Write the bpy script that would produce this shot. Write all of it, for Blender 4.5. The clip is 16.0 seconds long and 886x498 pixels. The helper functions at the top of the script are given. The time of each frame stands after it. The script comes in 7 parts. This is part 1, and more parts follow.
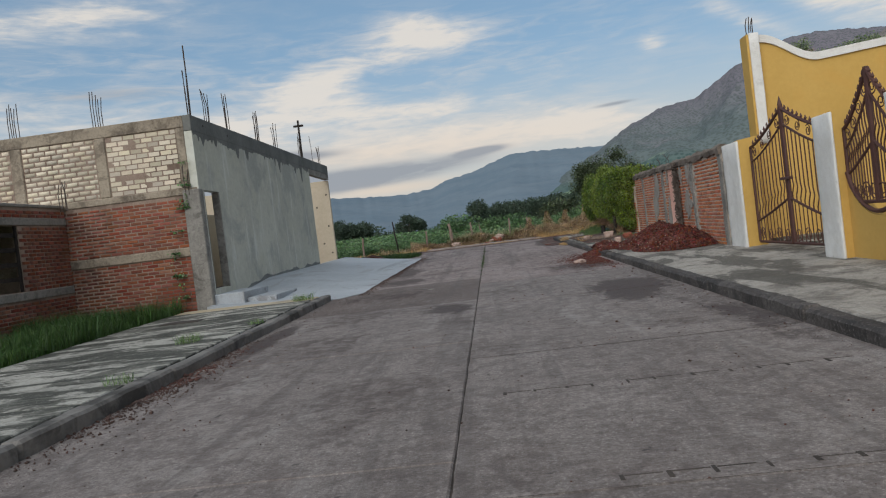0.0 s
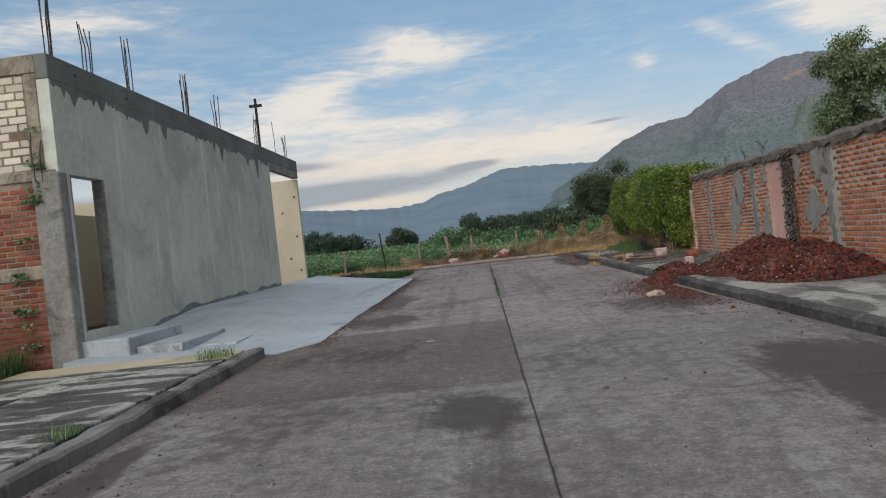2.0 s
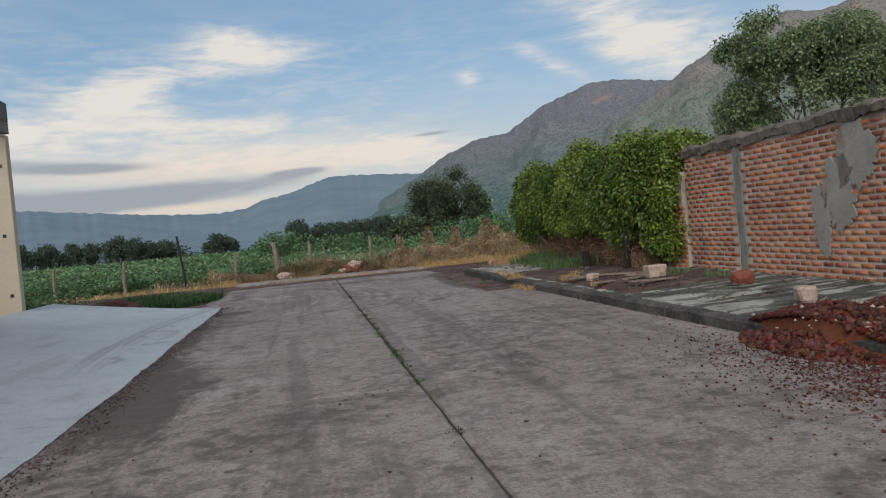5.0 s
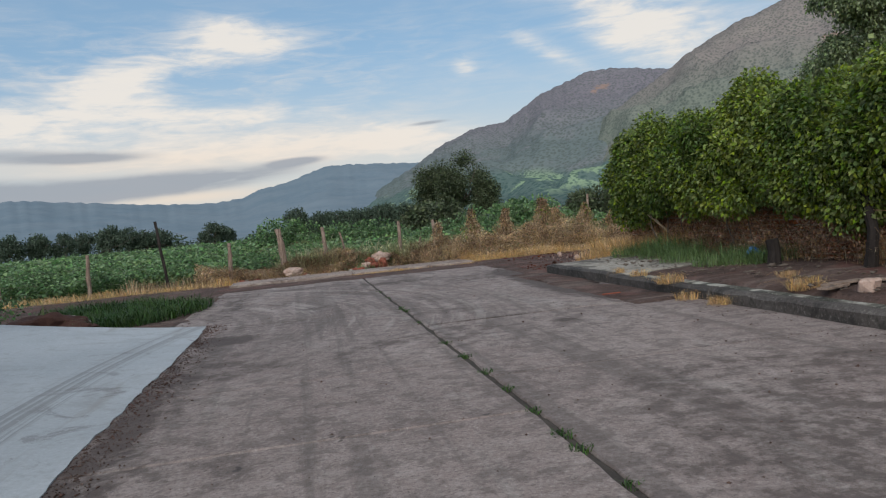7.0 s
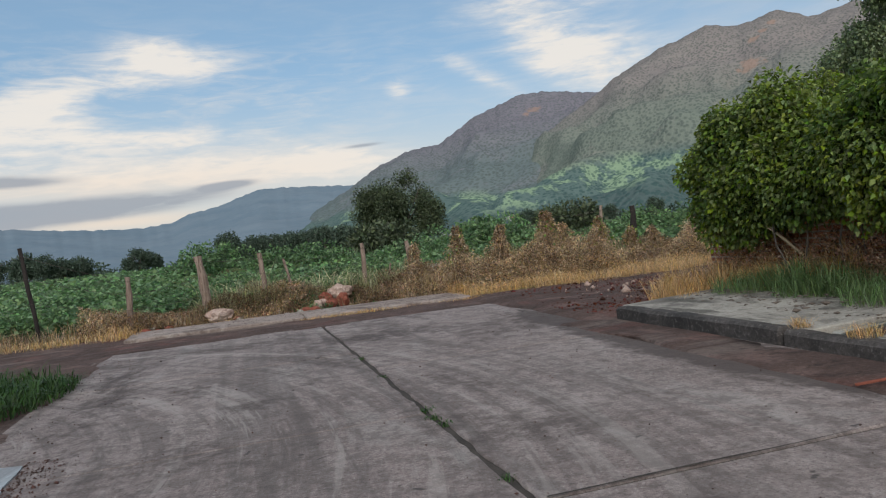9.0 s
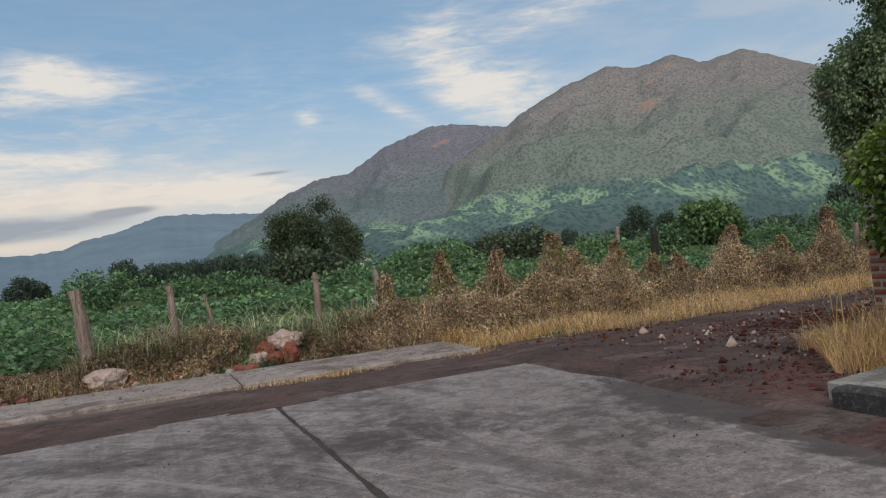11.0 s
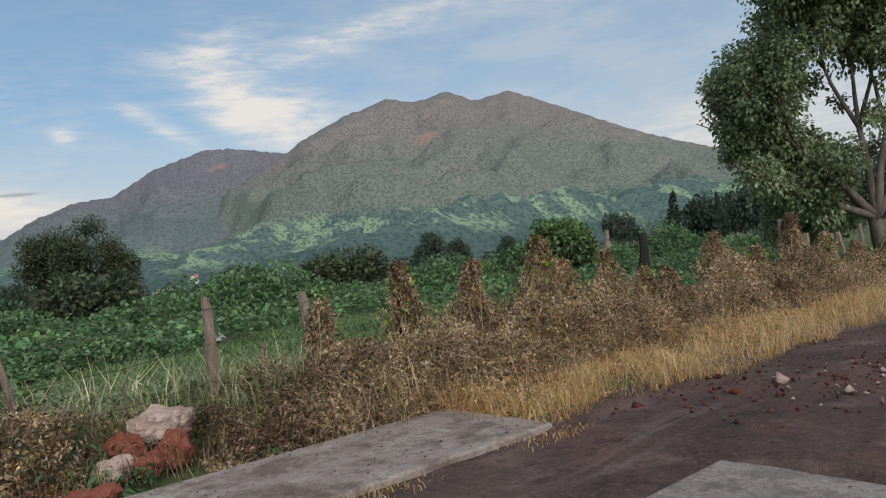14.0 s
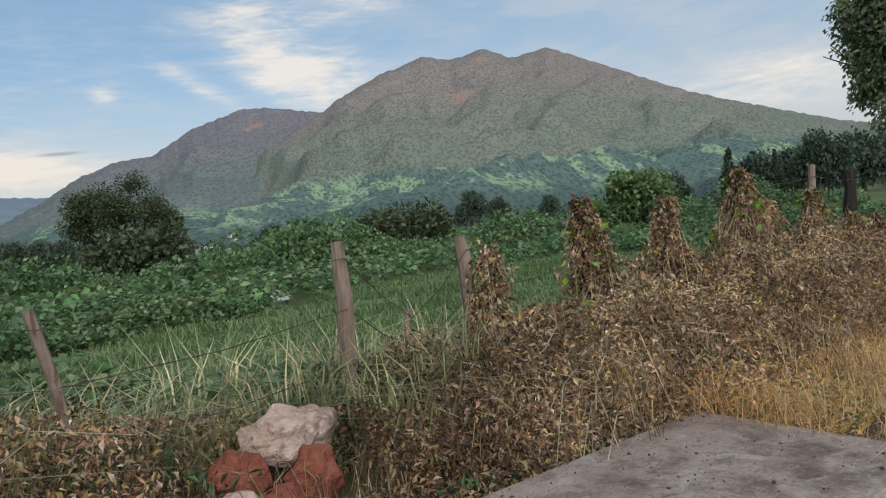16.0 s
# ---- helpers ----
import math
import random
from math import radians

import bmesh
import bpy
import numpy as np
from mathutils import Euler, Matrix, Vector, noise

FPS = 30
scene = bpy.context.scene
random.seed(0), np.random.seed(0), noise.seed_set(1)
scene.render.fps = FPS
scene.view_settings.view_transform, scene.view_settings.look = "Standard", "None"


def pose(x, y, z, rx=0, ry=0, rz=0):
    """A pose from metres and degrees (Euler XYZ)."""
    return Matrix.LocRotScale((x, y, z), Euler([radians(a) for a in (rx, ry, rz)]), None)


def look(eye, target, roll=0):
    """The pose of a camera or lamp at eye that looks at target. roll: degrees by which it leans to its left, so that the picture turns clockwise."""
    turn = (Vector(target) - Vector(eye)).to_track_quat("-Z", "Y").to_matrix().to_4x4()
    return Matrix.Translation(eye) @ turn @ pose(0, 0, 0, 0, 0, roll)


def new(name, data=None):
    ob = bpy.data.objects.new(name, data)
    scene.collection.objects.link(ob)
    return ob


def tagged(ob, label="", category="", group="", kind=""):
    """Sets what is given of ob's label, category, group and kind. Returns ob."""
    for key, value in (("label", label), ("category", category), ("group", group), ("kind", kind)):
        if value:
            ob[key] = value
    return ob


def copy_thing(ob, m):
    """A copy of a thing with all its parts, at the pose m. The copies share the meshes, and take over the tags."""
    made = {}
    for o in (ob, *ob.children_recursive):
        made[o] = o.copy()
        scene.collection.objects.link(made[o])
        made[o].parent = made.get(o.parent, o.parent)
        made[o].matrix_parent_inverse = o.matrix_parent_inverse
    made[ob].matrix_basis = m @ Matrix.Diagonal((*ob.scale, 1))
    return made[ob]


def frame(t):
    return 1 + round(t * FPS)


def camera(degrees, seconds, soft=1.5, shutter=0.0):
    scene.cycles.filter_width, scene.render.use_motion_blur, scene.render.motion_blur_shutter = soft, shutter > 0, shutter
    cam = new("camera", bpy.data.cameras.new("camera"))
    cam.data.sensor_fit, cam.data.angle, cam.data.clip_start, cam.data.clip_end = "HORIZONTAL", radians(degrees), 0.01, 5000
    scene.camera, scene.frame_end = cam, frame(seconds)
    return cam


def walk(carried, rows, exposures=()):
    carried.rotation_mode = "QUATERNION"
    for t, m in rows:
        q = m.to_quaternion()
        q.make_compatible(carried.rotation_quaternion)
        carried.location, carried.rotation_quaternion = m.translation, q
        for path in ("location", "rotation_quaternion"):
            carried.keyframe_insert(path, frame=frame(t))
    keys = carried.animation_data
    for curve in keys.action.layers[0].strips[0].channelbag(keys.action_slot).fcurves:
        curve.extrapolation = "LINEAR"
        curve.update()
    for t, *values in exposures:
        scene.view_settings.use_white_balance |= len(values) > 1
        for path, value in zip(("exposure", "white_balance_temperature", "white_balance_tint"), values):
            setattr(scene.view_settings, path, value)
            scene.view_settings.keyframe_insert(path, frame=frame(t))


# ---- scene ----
cam = camera(62.3, 16.0, 1.15)
METRES, EYE, TILT, LEAN, TURN = 42.857, 1.5, 0.0, 0.0, 4.9
ROWS = [
    (0.0, 0.0, 0.0, 0.0, -0.15, -1.23, 6.97),
    (0.5, -0.002, 0.0403, 0.0002, -0.39, -1.44, 7.18),
    (1.0, -0.0037, 0.0805, 0.0006, -0.3, -1.23, 7.03),
    (1.5, -0.0047, 0.1216, 0.0005, -0.32, -0.79, 6.61),
    (2.0, -0.0051, 0.1625, 0.0011, -0.84, -0.23, 6.22),
    (2.5, -0.0051, 0.204, 0.0012, -2.37, 0.0, 6.41),
    (3.0, -0.005, 0.2448, 0.0013, -5.83, 0.26, 6.41),
    (3.5, -0.0039, 0.2851, 0.0021, -10.13, 0.59, 6.19),
    (6.0, -0.0058, 0.4742, 0.0026, -14.79, -1.93, 5.23),
    (6.5, -0.0064, 0.511, 0.0025, -14.31, -2.04, 5.38),
    (7.0, -0.0061, 0.5472, 0.0032, -14.67, -1.75, 5.45),
    (7.5, -0.0039, 0.5834, 0.0037, -15.39, -1.27, 5.77),
    (8.0, -0.0014, 0.6182, 0.0043, -16.41, -1.01, 5.85),
    (8.5, 0.0014, 0.6515, 0.0051, -17.65, -0.76, 5.96),
    (9.0, 0.0046, 0.6835, 0.0061, -19.7, -0.54, 6.26),
    (11.5, 0.0134, 0.8242, 0.0095, -30.42, 1.5, 5.59),
    (12.0, 0.0145, 0.8485, 0.0097, -35.19, 1.31, 5.3),
    (12.5, 0.0167, 0.8721, 0.0102, -38.86, 1.1, 5.35),
    (13.0, 0.0182, 0.8932, 0.0105, -41.1, 1.09, 5.71),
    (13.5, 0.0201, 0.9133, 0.0114, -42.6, 1.22, 6.15),
    (14.0, 0.0226, 0.9312, 0.0115, -43.98, 1.43, 6.46),
    (14.5, 0.027, 0.9483, 0.0116, -46.94, 1.25, 6.89),
    (15.0, 0.0327, 0.9648, 0.0112, -49.83, 0.51, 7.0),
    (15.5, 0.0351, 0.9803, 0.0113, -45.55, -0.32, 6.51),
    (16.0, 0.038, 0.9965, 0.0106, -41.24, -1.4, 6.1),
]
walk(cam, [(t, pose(0, 0, EYE, TILT, LEAN, TURN) @ pose(METRES * x, METRES * y, METRES * z, 90 + pitch, roll, yaw)) for t, x, y, z, yaw, pitch, roll in ROWS],
     exposures=[(0.0, 0.26), (1.0, 0.33), (2.0, 0.40), (2.8, 0.32), (3.5, 0.30), (6.0, 0.41), (9.0, 0.46), (11.5, 0.33), (13.0, 0.35), (14.5, 0.45), (16.0, 0.48)])

# ---- world and sun ----
SUN_AZ, SUN_EL = -160.0, 36.0        # degrees from +y towards +x, and above the horizon


def nodes_of(tree):
    """Short makers for nodes and links of one tree."""
    def put(kind, **values):
        n = tree.nodes.new(kind)
        for k, v in values.items():
            setattr(n, k, v)
        return n

    def feed(socket, value):
        if isinstance(value, bpy.types.NodeSocket):
            tree.links.new(value, socket)
        elif value is not None:
            socket.default_value = value

    def maths(op, a, b=None, c=None, clamp=False):
        n = put("ShaderNodeMath", operation=op, use_clamp=clamp)
        for s, v in zip(n.inputs, (a, b, c)):
            feed(s, v)
        return n.outputs[0]

    def mix(f, a, b, blend="MIX"):
        n = put("ShaderNodeMix", data_type="RGBA", blend_type=blend)
        feed(n.inputs[0], f)
        for s, v in ((n.inputs[6], a), (n.inputs[7], b)):
            feed(s, (*v, 1) if isinstance(v, tuple) and len(v) == 3 else v)
        return n.outputs[2]

    def noise_at(vector, scale, detail=4.0, rough=0.55, distort=0.0):
        n = put("ShaderNodeTexNoise")
        feed(n.inputs["Vector"], vector)
        n.inputs["Scale"].default_value, n.inputs["Detail"].default_value = scale, detail
        n.inputs["Roughness"].default_value, n.inputs["Distortion"].default_value = rough, distort
        return n.outputs[0]

    def span(value, lo, hi, a=0.0, b=1.0):
        n = put("ShaderNodeMapRange", interpolation_type="SMOOTHSTEP")
        for s, v in zip(n.inputs, (value, lo, hi, a, b)):
            feed(s, v)
        return n.outputs[0]

    def stretch(vector, sx, sy, sz, rz=0.0):
        n = put("ShaderNodeMapping")
        feed(n.inputs[0], vector)
        n.inputs["Scale"].default_value, n.inputs["Rotation"].default_value = (sx, sy, sz), (0, 0, radians(rz))
        return n.outputs[0]

    return put, feed, maths, mix, noise_at, span, stretch


def build_world():
    w = bpy.data.worlds.new("sky")
    w.use_nodes = True
    scene.world = w
    tree = w.node_tree
    tree.nodes.clear()
    put, feed, maths, mix, noise_at, span, stretch = nodes_of(tree)
    sky = put("ShaderNodeTexSky", sky_type="NISHITA", sun_disc=False, sun_elevation=radians(SUN_EL), sun_rotation=radians(SUN_AZ),
              air_density=1.0, dust_density=1.2, ozone_density=1.6)
    place = put("ShaderNodeTexCoord").outputs["Generated"]
    cut = put("ShaderNodeSeparateXYZ")
    feed(cut.inputs[0], place)
    x, y, z = cut.outputs
    az = maths("MULTIPLY", maths("ARCTAN2", x, y), 57.2958)
    el = maths("MULTIPLY", maths("ARCSINE", z), 57.2958)
    flat = put("ShaderNodeCombineXYZ")
    feed(flat.inputs[0], maths("MULTIPLY", az, 0.1))
    feed(flat.inputs[1], maths("MULTIPLY", el, 0.1))
    flat = flat.outputs[0]
    wisp = noise_at(stretch(flat, 1.0, 3.6, 1.0, -8), 1.3, 7.0, 0.58, 0.5)
    fine = noise_at(stretch(flat, 1.0, 4.5, 1.0, -14), 4.0, 5.0, 0.6, 0.3)

    def puff(a, e, w_, h, turn=0.0):
        """A soft cloud about (azimuth, height), w_ by h degrees, leaning by turn degrees."""
        c, s = math.cos(radians(turn)), math.sin(radians(turn))
        da, de = maths("SUBTRACT", az, a), maths("SUBTRACT", el, e)
        u = maths("ADD", maths("MULTIPLY", da, c / w_), maths("MULTIPLY", de, s / w_))
        v = maths("ADD", maths("MULTIPLY", da, -s / h), maths("MULTIPLY", de, c / h))
        r = maths("ADD", maths("MULTIPLY", u, u), maths("MULTIPLY", v, v))
        return maths("POWER", 2.718, maths("MULTIPLY", r, -1.0))

    def total(puffs):
        out = None
        for p in puffs:
            one = maths("MULTIPLY", puff(*p[:5]), p[5])
            out = one if out is None else maths("ADD", out, one)
        return out

    thin = noise_at(stretch(flat, 0.9, 5.2, 1.0, -5), 2.6, 9.0, 0.62, 0.8)
    ragged = maths("ADD", maths("MULTIPLY", wisp, 1.0), maths("MULTIPLY", maths("ADD", fine, thin), 0.72))
    white = total(((-4.0, 15.2, 4.2, 1.3, -6, 1.25), (-9.5, 13.6, 7, 1.0, 8, 0.75), (-13.3, 12.0, 3.2, 0.9, 5, 1.15), (-30, 17.5, 9, 1.6, 6, 0.9),
                   (-15, 10.4, 7, 1.1, 4, 0.8), (-6, 9.6, 8, 0.8, 0, 0.9), (-4, 7.3, 13, 1.3, 0, 1.0), (-22, 9.2, 9, 1.6, 0, 0.9),
                   (22.6, 18.2, 5.0, 1.2, 14, 0.40), (23.6, 16.4, 2.2, 3.4, 28, 0.30), (26.0, 13.4, 2.6, 3.4, 32, 0.30), (28, 15, 10, 4.5, -20, 0.20), (18.8, 12.6, 3.6, 0.8, -30, 0.6), (27, 12.4, 5, 1.6, -25, 0.5), (12.6, 12.0, 1.0, 0.7, 0, 0.8), (28, 12.5, 8, 2.2, -20, 0.55),
                   (33, 18, 6, 1.2, 10, 0.6), (62, 8, 14, 2.2, 0, 0.75), (6, 7.0, 7, 1.5, 0, 0.75), (-38, 11, 10, 2.0, 0, 0.8), (48, 21, 12, 2, 8, 0.5)))
    grey = total(((-1.1, 6.0, 2.1, 0.3, 4, 1.1), (-12.0, 4.9, 11, 0.85, 3, 1.7), (-16, 7.1, 5, 0.42, 0, 1.3), (9.5, 8.1, 1.9, 0.17, 2, 1.1), (-27, 4.9, 10, 1.1, 0, 1.7), (-25, 7.6, 8, 0.5, 0, 1.0), (-28, 12.5, 8, 0.7, 0, 0.6)))
    glow = total(((-9.0, 3.9, 7.0, 0.55, 0, 1.0), (-2, 6.6, 14, 2.0, 0, 0.5), (-16, 6.6, 12, 0.9, 0, 0.5)))
    high = span(el, 16.0, 42.0)
    west = maths("MULTIPLY", span(az, 26.0, -6.0), maths("MULTIPLY", span(el, 18.5, 13.0), span(el, 3.0, 6.5)))
    streaks = maths("MULTIPLY", span(maths("ADD", maths("MULTIPLY", thin, 0.65), maths("MULTIPLY", wisp, 0.45)), 0.44, 0.80), maths("MULTIPLY_ADD", west, 0.55, 0.08))
    low = maths("MULTIPLY", span(el, 15.0, 2.5), 0.66)
    tone = mix(1.0, sky.outputs[0], (1.0, 1.0, 0.95), "MULTIPLY")
    tone = mix(0.50, tone, (SKY * 0.36, SKY * 0.62, SKY * 0.90))
    tone = mix(maths("MULTIPLY", high, 0.55), tone, (SKY * 0.60, SKY * 0.67, SKY * 0.76))
    tone = mix(low, tone, (SKY * 0.98, SKY * 0.96, SKY * 0.92))
    veil = maths("MULTIPLY", span(az, 18.0, 52.0), maths("MULTIPLY_ADD", span(wisp, 0.35, 0.65), 0.30, 0.25))
    tone = mix(veil, tone, (SKY * 0.86, SKY * 0.91, SKY * 0.98))
    tone = mix(streaks, tone, (SKY * 1.12, SKY * 1.08, SKY * 1.04))
    f_white = span(maths("MULTIPLY", white, maths("POWER", ragged, 2.7)), 0.10, 2.3)
    tone = mix(maths("MULTIPLY", f_white, 0.92), tone, (SKY * 1.28, SKY * 1.21, SKY * 1.12))
    tone = mix(maths("MULTIPLY", glow, 0.62, None, True), tone, (SKY * 1.36, SKY * 1.12, SKY * 0.90))
    f_grey = span(maths("MULTIPLY", grey, maths("ADD", maths("MULTIPLY", thin, 1.2), maths("MULTIPLY", wisp, 0.9))), 0.25, 1.3)
    tone = mix(maths("MULTIPLY", f_grey, 0.85), tone, (SKY * 0.50, SKY * 0.55, SKY * 0.63))
    back = put("ShaderNodeBackground")
    feed(back.inputs[0], tone)
    back.inputs[1].default_value = 0.10
    feed(put("ShaderNodeOutputWorld").inputs[0], back.outputs[0])


SKY = 4.9
build_world()
sun = new("sun", bpy.data.lights.new("sun", "SUN"))
sun.data.energy, sun.data.angle, sun.data.color = 1.7, radians(60), (1.0, 0.98, 0.945)
sun.matrix_world = look((0, 0, 60), (-60 * math.sin(radians(SUN_AZ)) * math.cos(radians(SUN_EL)), -60 * math.cos(radians(SUN_AZ)) * math.cos(radians(SUN_EL)),
                                     60 - 60 * math.sin(radians(SUN_EL))))

# ---- materials ----
MATS = {}


def surface(name, colours, scale=1.0, fine=18.0, rough=0.85, bump=0.3, depth=0.01, stains=None, island=0.0, piece=0.0, streak=None, spec=0.3, metal=0.0, patch=None):
    """A worn surface: two colours mixed by a broad and a fine noise, stains in a third, random change by leaf (island) or by piece."""
    m = bpy.data.materials.new(name)
    m.use_nodes = True
    tree = m.node_tree
    tree.nodes.clear()
    put, feed, maths, mix, noise_at, span, stretch = nodes_of(tree)
    place = put("ShaderNodeTexCoord").outputs["Object"]
    base = place if streak is None else stretch(place, *streak)
    broad, grain = noise_at(base, scale, 5.0, 0.6), noise_at(base, fine, 4.0, 0.65)
    f = maths("ADD", maths("MULTIPLY", broad, 0.65), maths("MULTIPLY", grain, 0.35))
    colour = mix(span(f, 0.36, 0.64), colours[0], colours[1])
    if len(colours) > 2:
        colour = mix(span(noise_at(base, scale * 2.7, 4.0), 0.52, 0.68), colour, colours[2])
    if stains:
        tint, size, lo, hi, strength = stains
        colour = mix(maths("MULTIPLY", span(noise_at(place, size, 6.0, 0.65, 0.6), lo, hi), strength), colour, tint)
    if patch:
        tint, stretched, lo, hi, strength = patch
        colour = mix(maths("MULTIPLY", span(noise_at(stretch(place, *stretched), 1.0, 5.0, 0.6, 0.4), lo, hi), strength), colour, tint)
    if island or piece:
        r = put("ShaderNodeNewGeometry").outputs["Random Per Island"] if island else put("ShaderNodeObjectInfo").outputs["Random"]
        k = island or piece
        hsv = put("ShaderNodeHueSaturation")
        feed(hsv.inputs["Hue"], maths("MULTIPLY_ADD", maths("FRACT", maths("MULTIPLY", r, 7.31)), 0.05 * k, 0.5 - 0.025 * k))
        feed(hsv.inputs["Saturation"], maths("MULTIPLY_ADD", maths("FRACT", maths("MULTIPLY", r, 13.7)), 0.5 * k, 1 - 0.25 * k))
        feed(hsv.inputs["Value"], maths("MULTIPLY_ADD", r, 1.2 * k, 1 - 0.6 * k))
        feed(hsv.inputs["Color"], colour)
        colour = hsv.outputs[0]
    shader = put("ShaderNodeBsdfPrincipled")
    feed(shader.inputs["Base Color"], colour)
    shader.inputs["Metallic"].default_value, shader.inputs["Specular IOR Level"].default_value = metal, spec
    feed(shader.inputs["Roughness"], maths("MULTIPLY_ADD", grain, 0.2, rough - 0.1, True))
    if bump:
        b = put("ShaderNodeBump")
        b.inputs["Strength"].default_value, b.inputs["Distance"].default_value = bump, depth
        feed(b.inputs["Height"], maths("ADD", maths("MULTIPLY", grain, 0.6), maths("MULTIPLY", noise_at(base, fine * 4, 3.0), 0.4)))
        feed(shader.inputs["Normal"], b.outputs[0])
    feed(put("ShaderNodeOutputMaterial").inputs[0], shader.outputs[0])
    MATS[name] = m
    return m


def leafy(name, colours, island=1.0, rough=0.6, through_light=0.25):
    """Leaves: two greens or browns, each leaf a little different, some light through them."""
    m = surface(name, colours, 0.8, 9.0, rough, 0.0, island=island, spec=0.25)
    tree = m.node_tree
    put, feed, *_ = nodes_of(tree)
    old = [n for n in tree.nodes if n.type == "BSDF_PRINCIPLED"][0]
    out = [n for n in tree.nodes if n.type == "OUTPUT_MATERIAL"][0]
    thin, both = put("ShaderNodeBsdfTranslucent"), put("ShaderNodeMixShader")
    tree.links.new(old.inputs["Base Color"].links[0].from_socket, thin.inputs[0])
    both.inputs[0].default_value = through_light
    feed(both.inputs[1], old.outputs[0])
    feed(both.inputs[2], thin.outputs[0])
    feed(out.inputs[0], both.outputs[0])
    return m


STAINS = ((-2.6, 20.8, 0.9, 1.0, 1.0), (2.5, 13.6, 0.7, 1.5, 0.9), (2.9, 9.0, 0.4, 2.0, 0.7), (-3.0, 24.5, 0.7, 2.2, 0.9), (-0.9, 13.0, 0.45, 0.7, 1.1), (-2.4, 16.6, 1.3, 1.3, 0.55), (2.1, 12.3, 0.6, 2.0, 0.65), (-3.7, 11.5, 0.25, 2.2, 1.0), (-3.3, 30.5, 0.4, 2.6, 0.6), (-2.9, 33.6, 0.6, 0.45, 0.95), (-3.3, 26.5, 0.3, 2.2, 0.55),
          (2.6, 35.5, 0.5, 2.6, 1.2), (2.75, 38.8, 0.45, 2.2, 1.2), (2.2, 19.5, 0.9, 1.6, 0.8), (-3.3, 38.5, 0.4, 3.0, 0.6), (-1.6, 36.5, 0.5, 0.4, 0.5), (1.2, 31.9, 0.22, 0.16, 1.0), (0.6, 24.5, 0.7, 1.2, 0.5), (0.4, 40.2, 1.2, 0.7, 0.7))


def road_material(name, a, b, c, soil):
    """Brushed concrete: fine cross strokes, tyre tracks along the lane, dried soil and pale worn spots."""
    m = surface(name, (a, b, c), 0.5, 9.0, 0.8, 0.75, 0.008)
    tree = m.node_tree
    put, feed, maths, mix, noise_at, span, stretch = nodes_of(tree)
    shader = [n for n in tree.nodes if n.type == "BSDF_PRINCIPLED"][0]
    bumps = [n for n in tree.nodes if n.type == "BUMP"][0]
    colour = shader.inputs["Base Color"].links[0].from_socket
    place = put("ShaderNodeTexCoord").outputs["Object"]
    cut = put("ShaderNodeSeparateXYZ")
    feed(cut.inputs[0], place)
    strokes = noise_at(stretch(place, 1.6, 30.0, 1.0), 1.0, 5.0, 0.75)
    colour = mix(maths("MULTIPLY", span(strokes, 0.50, 0.60), 0.15), colour, (0.10, 0.083, 0.074))
    colour = mix(maths("MULTIPLY", span(strokes, 0.46, 0.36), 0.12), colour, (0.40, 0.355, 0.325))
    grains = noise_at(place, 38.0, 5.0, 0.82)
    colour = mix(maths("MULTIPLY", span(grains, 0.53, 0.62), 0.65), colour, (0.070, 0.060, 0.055))
    colour = mix(maths("MULTIPLY", span(grains, 0.46, 0.37), 0.60), colour, (0.44, 0.40, 0.37))
    tracks = noise_at(stretch(place, 2.6, 0.10, 1.0, 1.5), 1.0, 6.0, 0.65, 0.5)
    colour = mix(maths("MULTIPLY", span(tracks, 0.51, 0.63), 0.50), colour, (0.105, 0.088, 0.080))
    worn = noise_at(stretch(place, 1.3, 0.30, 1.0, 4), 1.0, 7.0, 0.7, 0.8)
    colour = mix(maths("MULTIPLY", span(worn, 0.54, 0.70), 0.50), colour, (0.36, 0.332, 0.305))
    mottle = noise_at(place, 5.0, 6.0, 0.72)
    colour = mix(maths("MULTIPLY", span(mottle, 0.48, 0.58), 0.52), colour, (0.110, 0.088, 0.080))
    blots = noise_at(place, 13.0, 4.0, 0.7, 0.4)
    colour = mix(maths("MULTIPLY", span(blots, 0.53, 0.61), 0.24), colour, (0.092, 0.075, 0.067))
    colour = mix(maths("MULTIPLY", span(blots, 0.45, 0.38), 0.18), colour, (0.42, 0.37, 0.34))
    # sweeping tyre marks where cars turn off at the street's end
    du, dv = maths("ADD", cut.outputs[0], 8.0), maths("ADD", cut.outputs[1], -35.0)
    ring = put("ShaderNodeCombineXYZ")
    feed(ring.inputs[0], maths("MULTIPLY", maths("SQRT", maths("ADD", maths("MULTIPLY", du, du), maths("MULTIPLY", dv, dv))), 3.4))
    feed(ring.inputs[1], maths("MULTIPLY", maths("ARCTAN2", dv, du), 1.3))
    swept = noise_at(ring.outputs[0], 1.0, 6.0, 0.72, 0.2)
    where = maths("MULTIPLY", span(cut.outputs[1], 30.0, 35.0), span(cut.outputs[0], 3.0, 0.0))
    colour = mix(maths("MULTIPLY", maths("MULTIPLY", span(swept, 0.51, 0.59), where), 0.50), colour, (0.10, 0.080, 0.072))
    colour = mix(maths("MULTIPLY", maths("MULTIPLY", span(swept, 0.45, 0.38), where), 0.42), colour, (0.42, 0.37, 0.335))
    damp = maths("MULTIPLY", span(noise_at(place, 0.30, 7.0, 0.62, 0.7), 0.52, 0.60), span(mottle, 0.34, 0.58))
    colour = mix(maths("MULTIPLY", damp, 0.6), colour, (0.082, 0.062, 0.055))
    spots = None
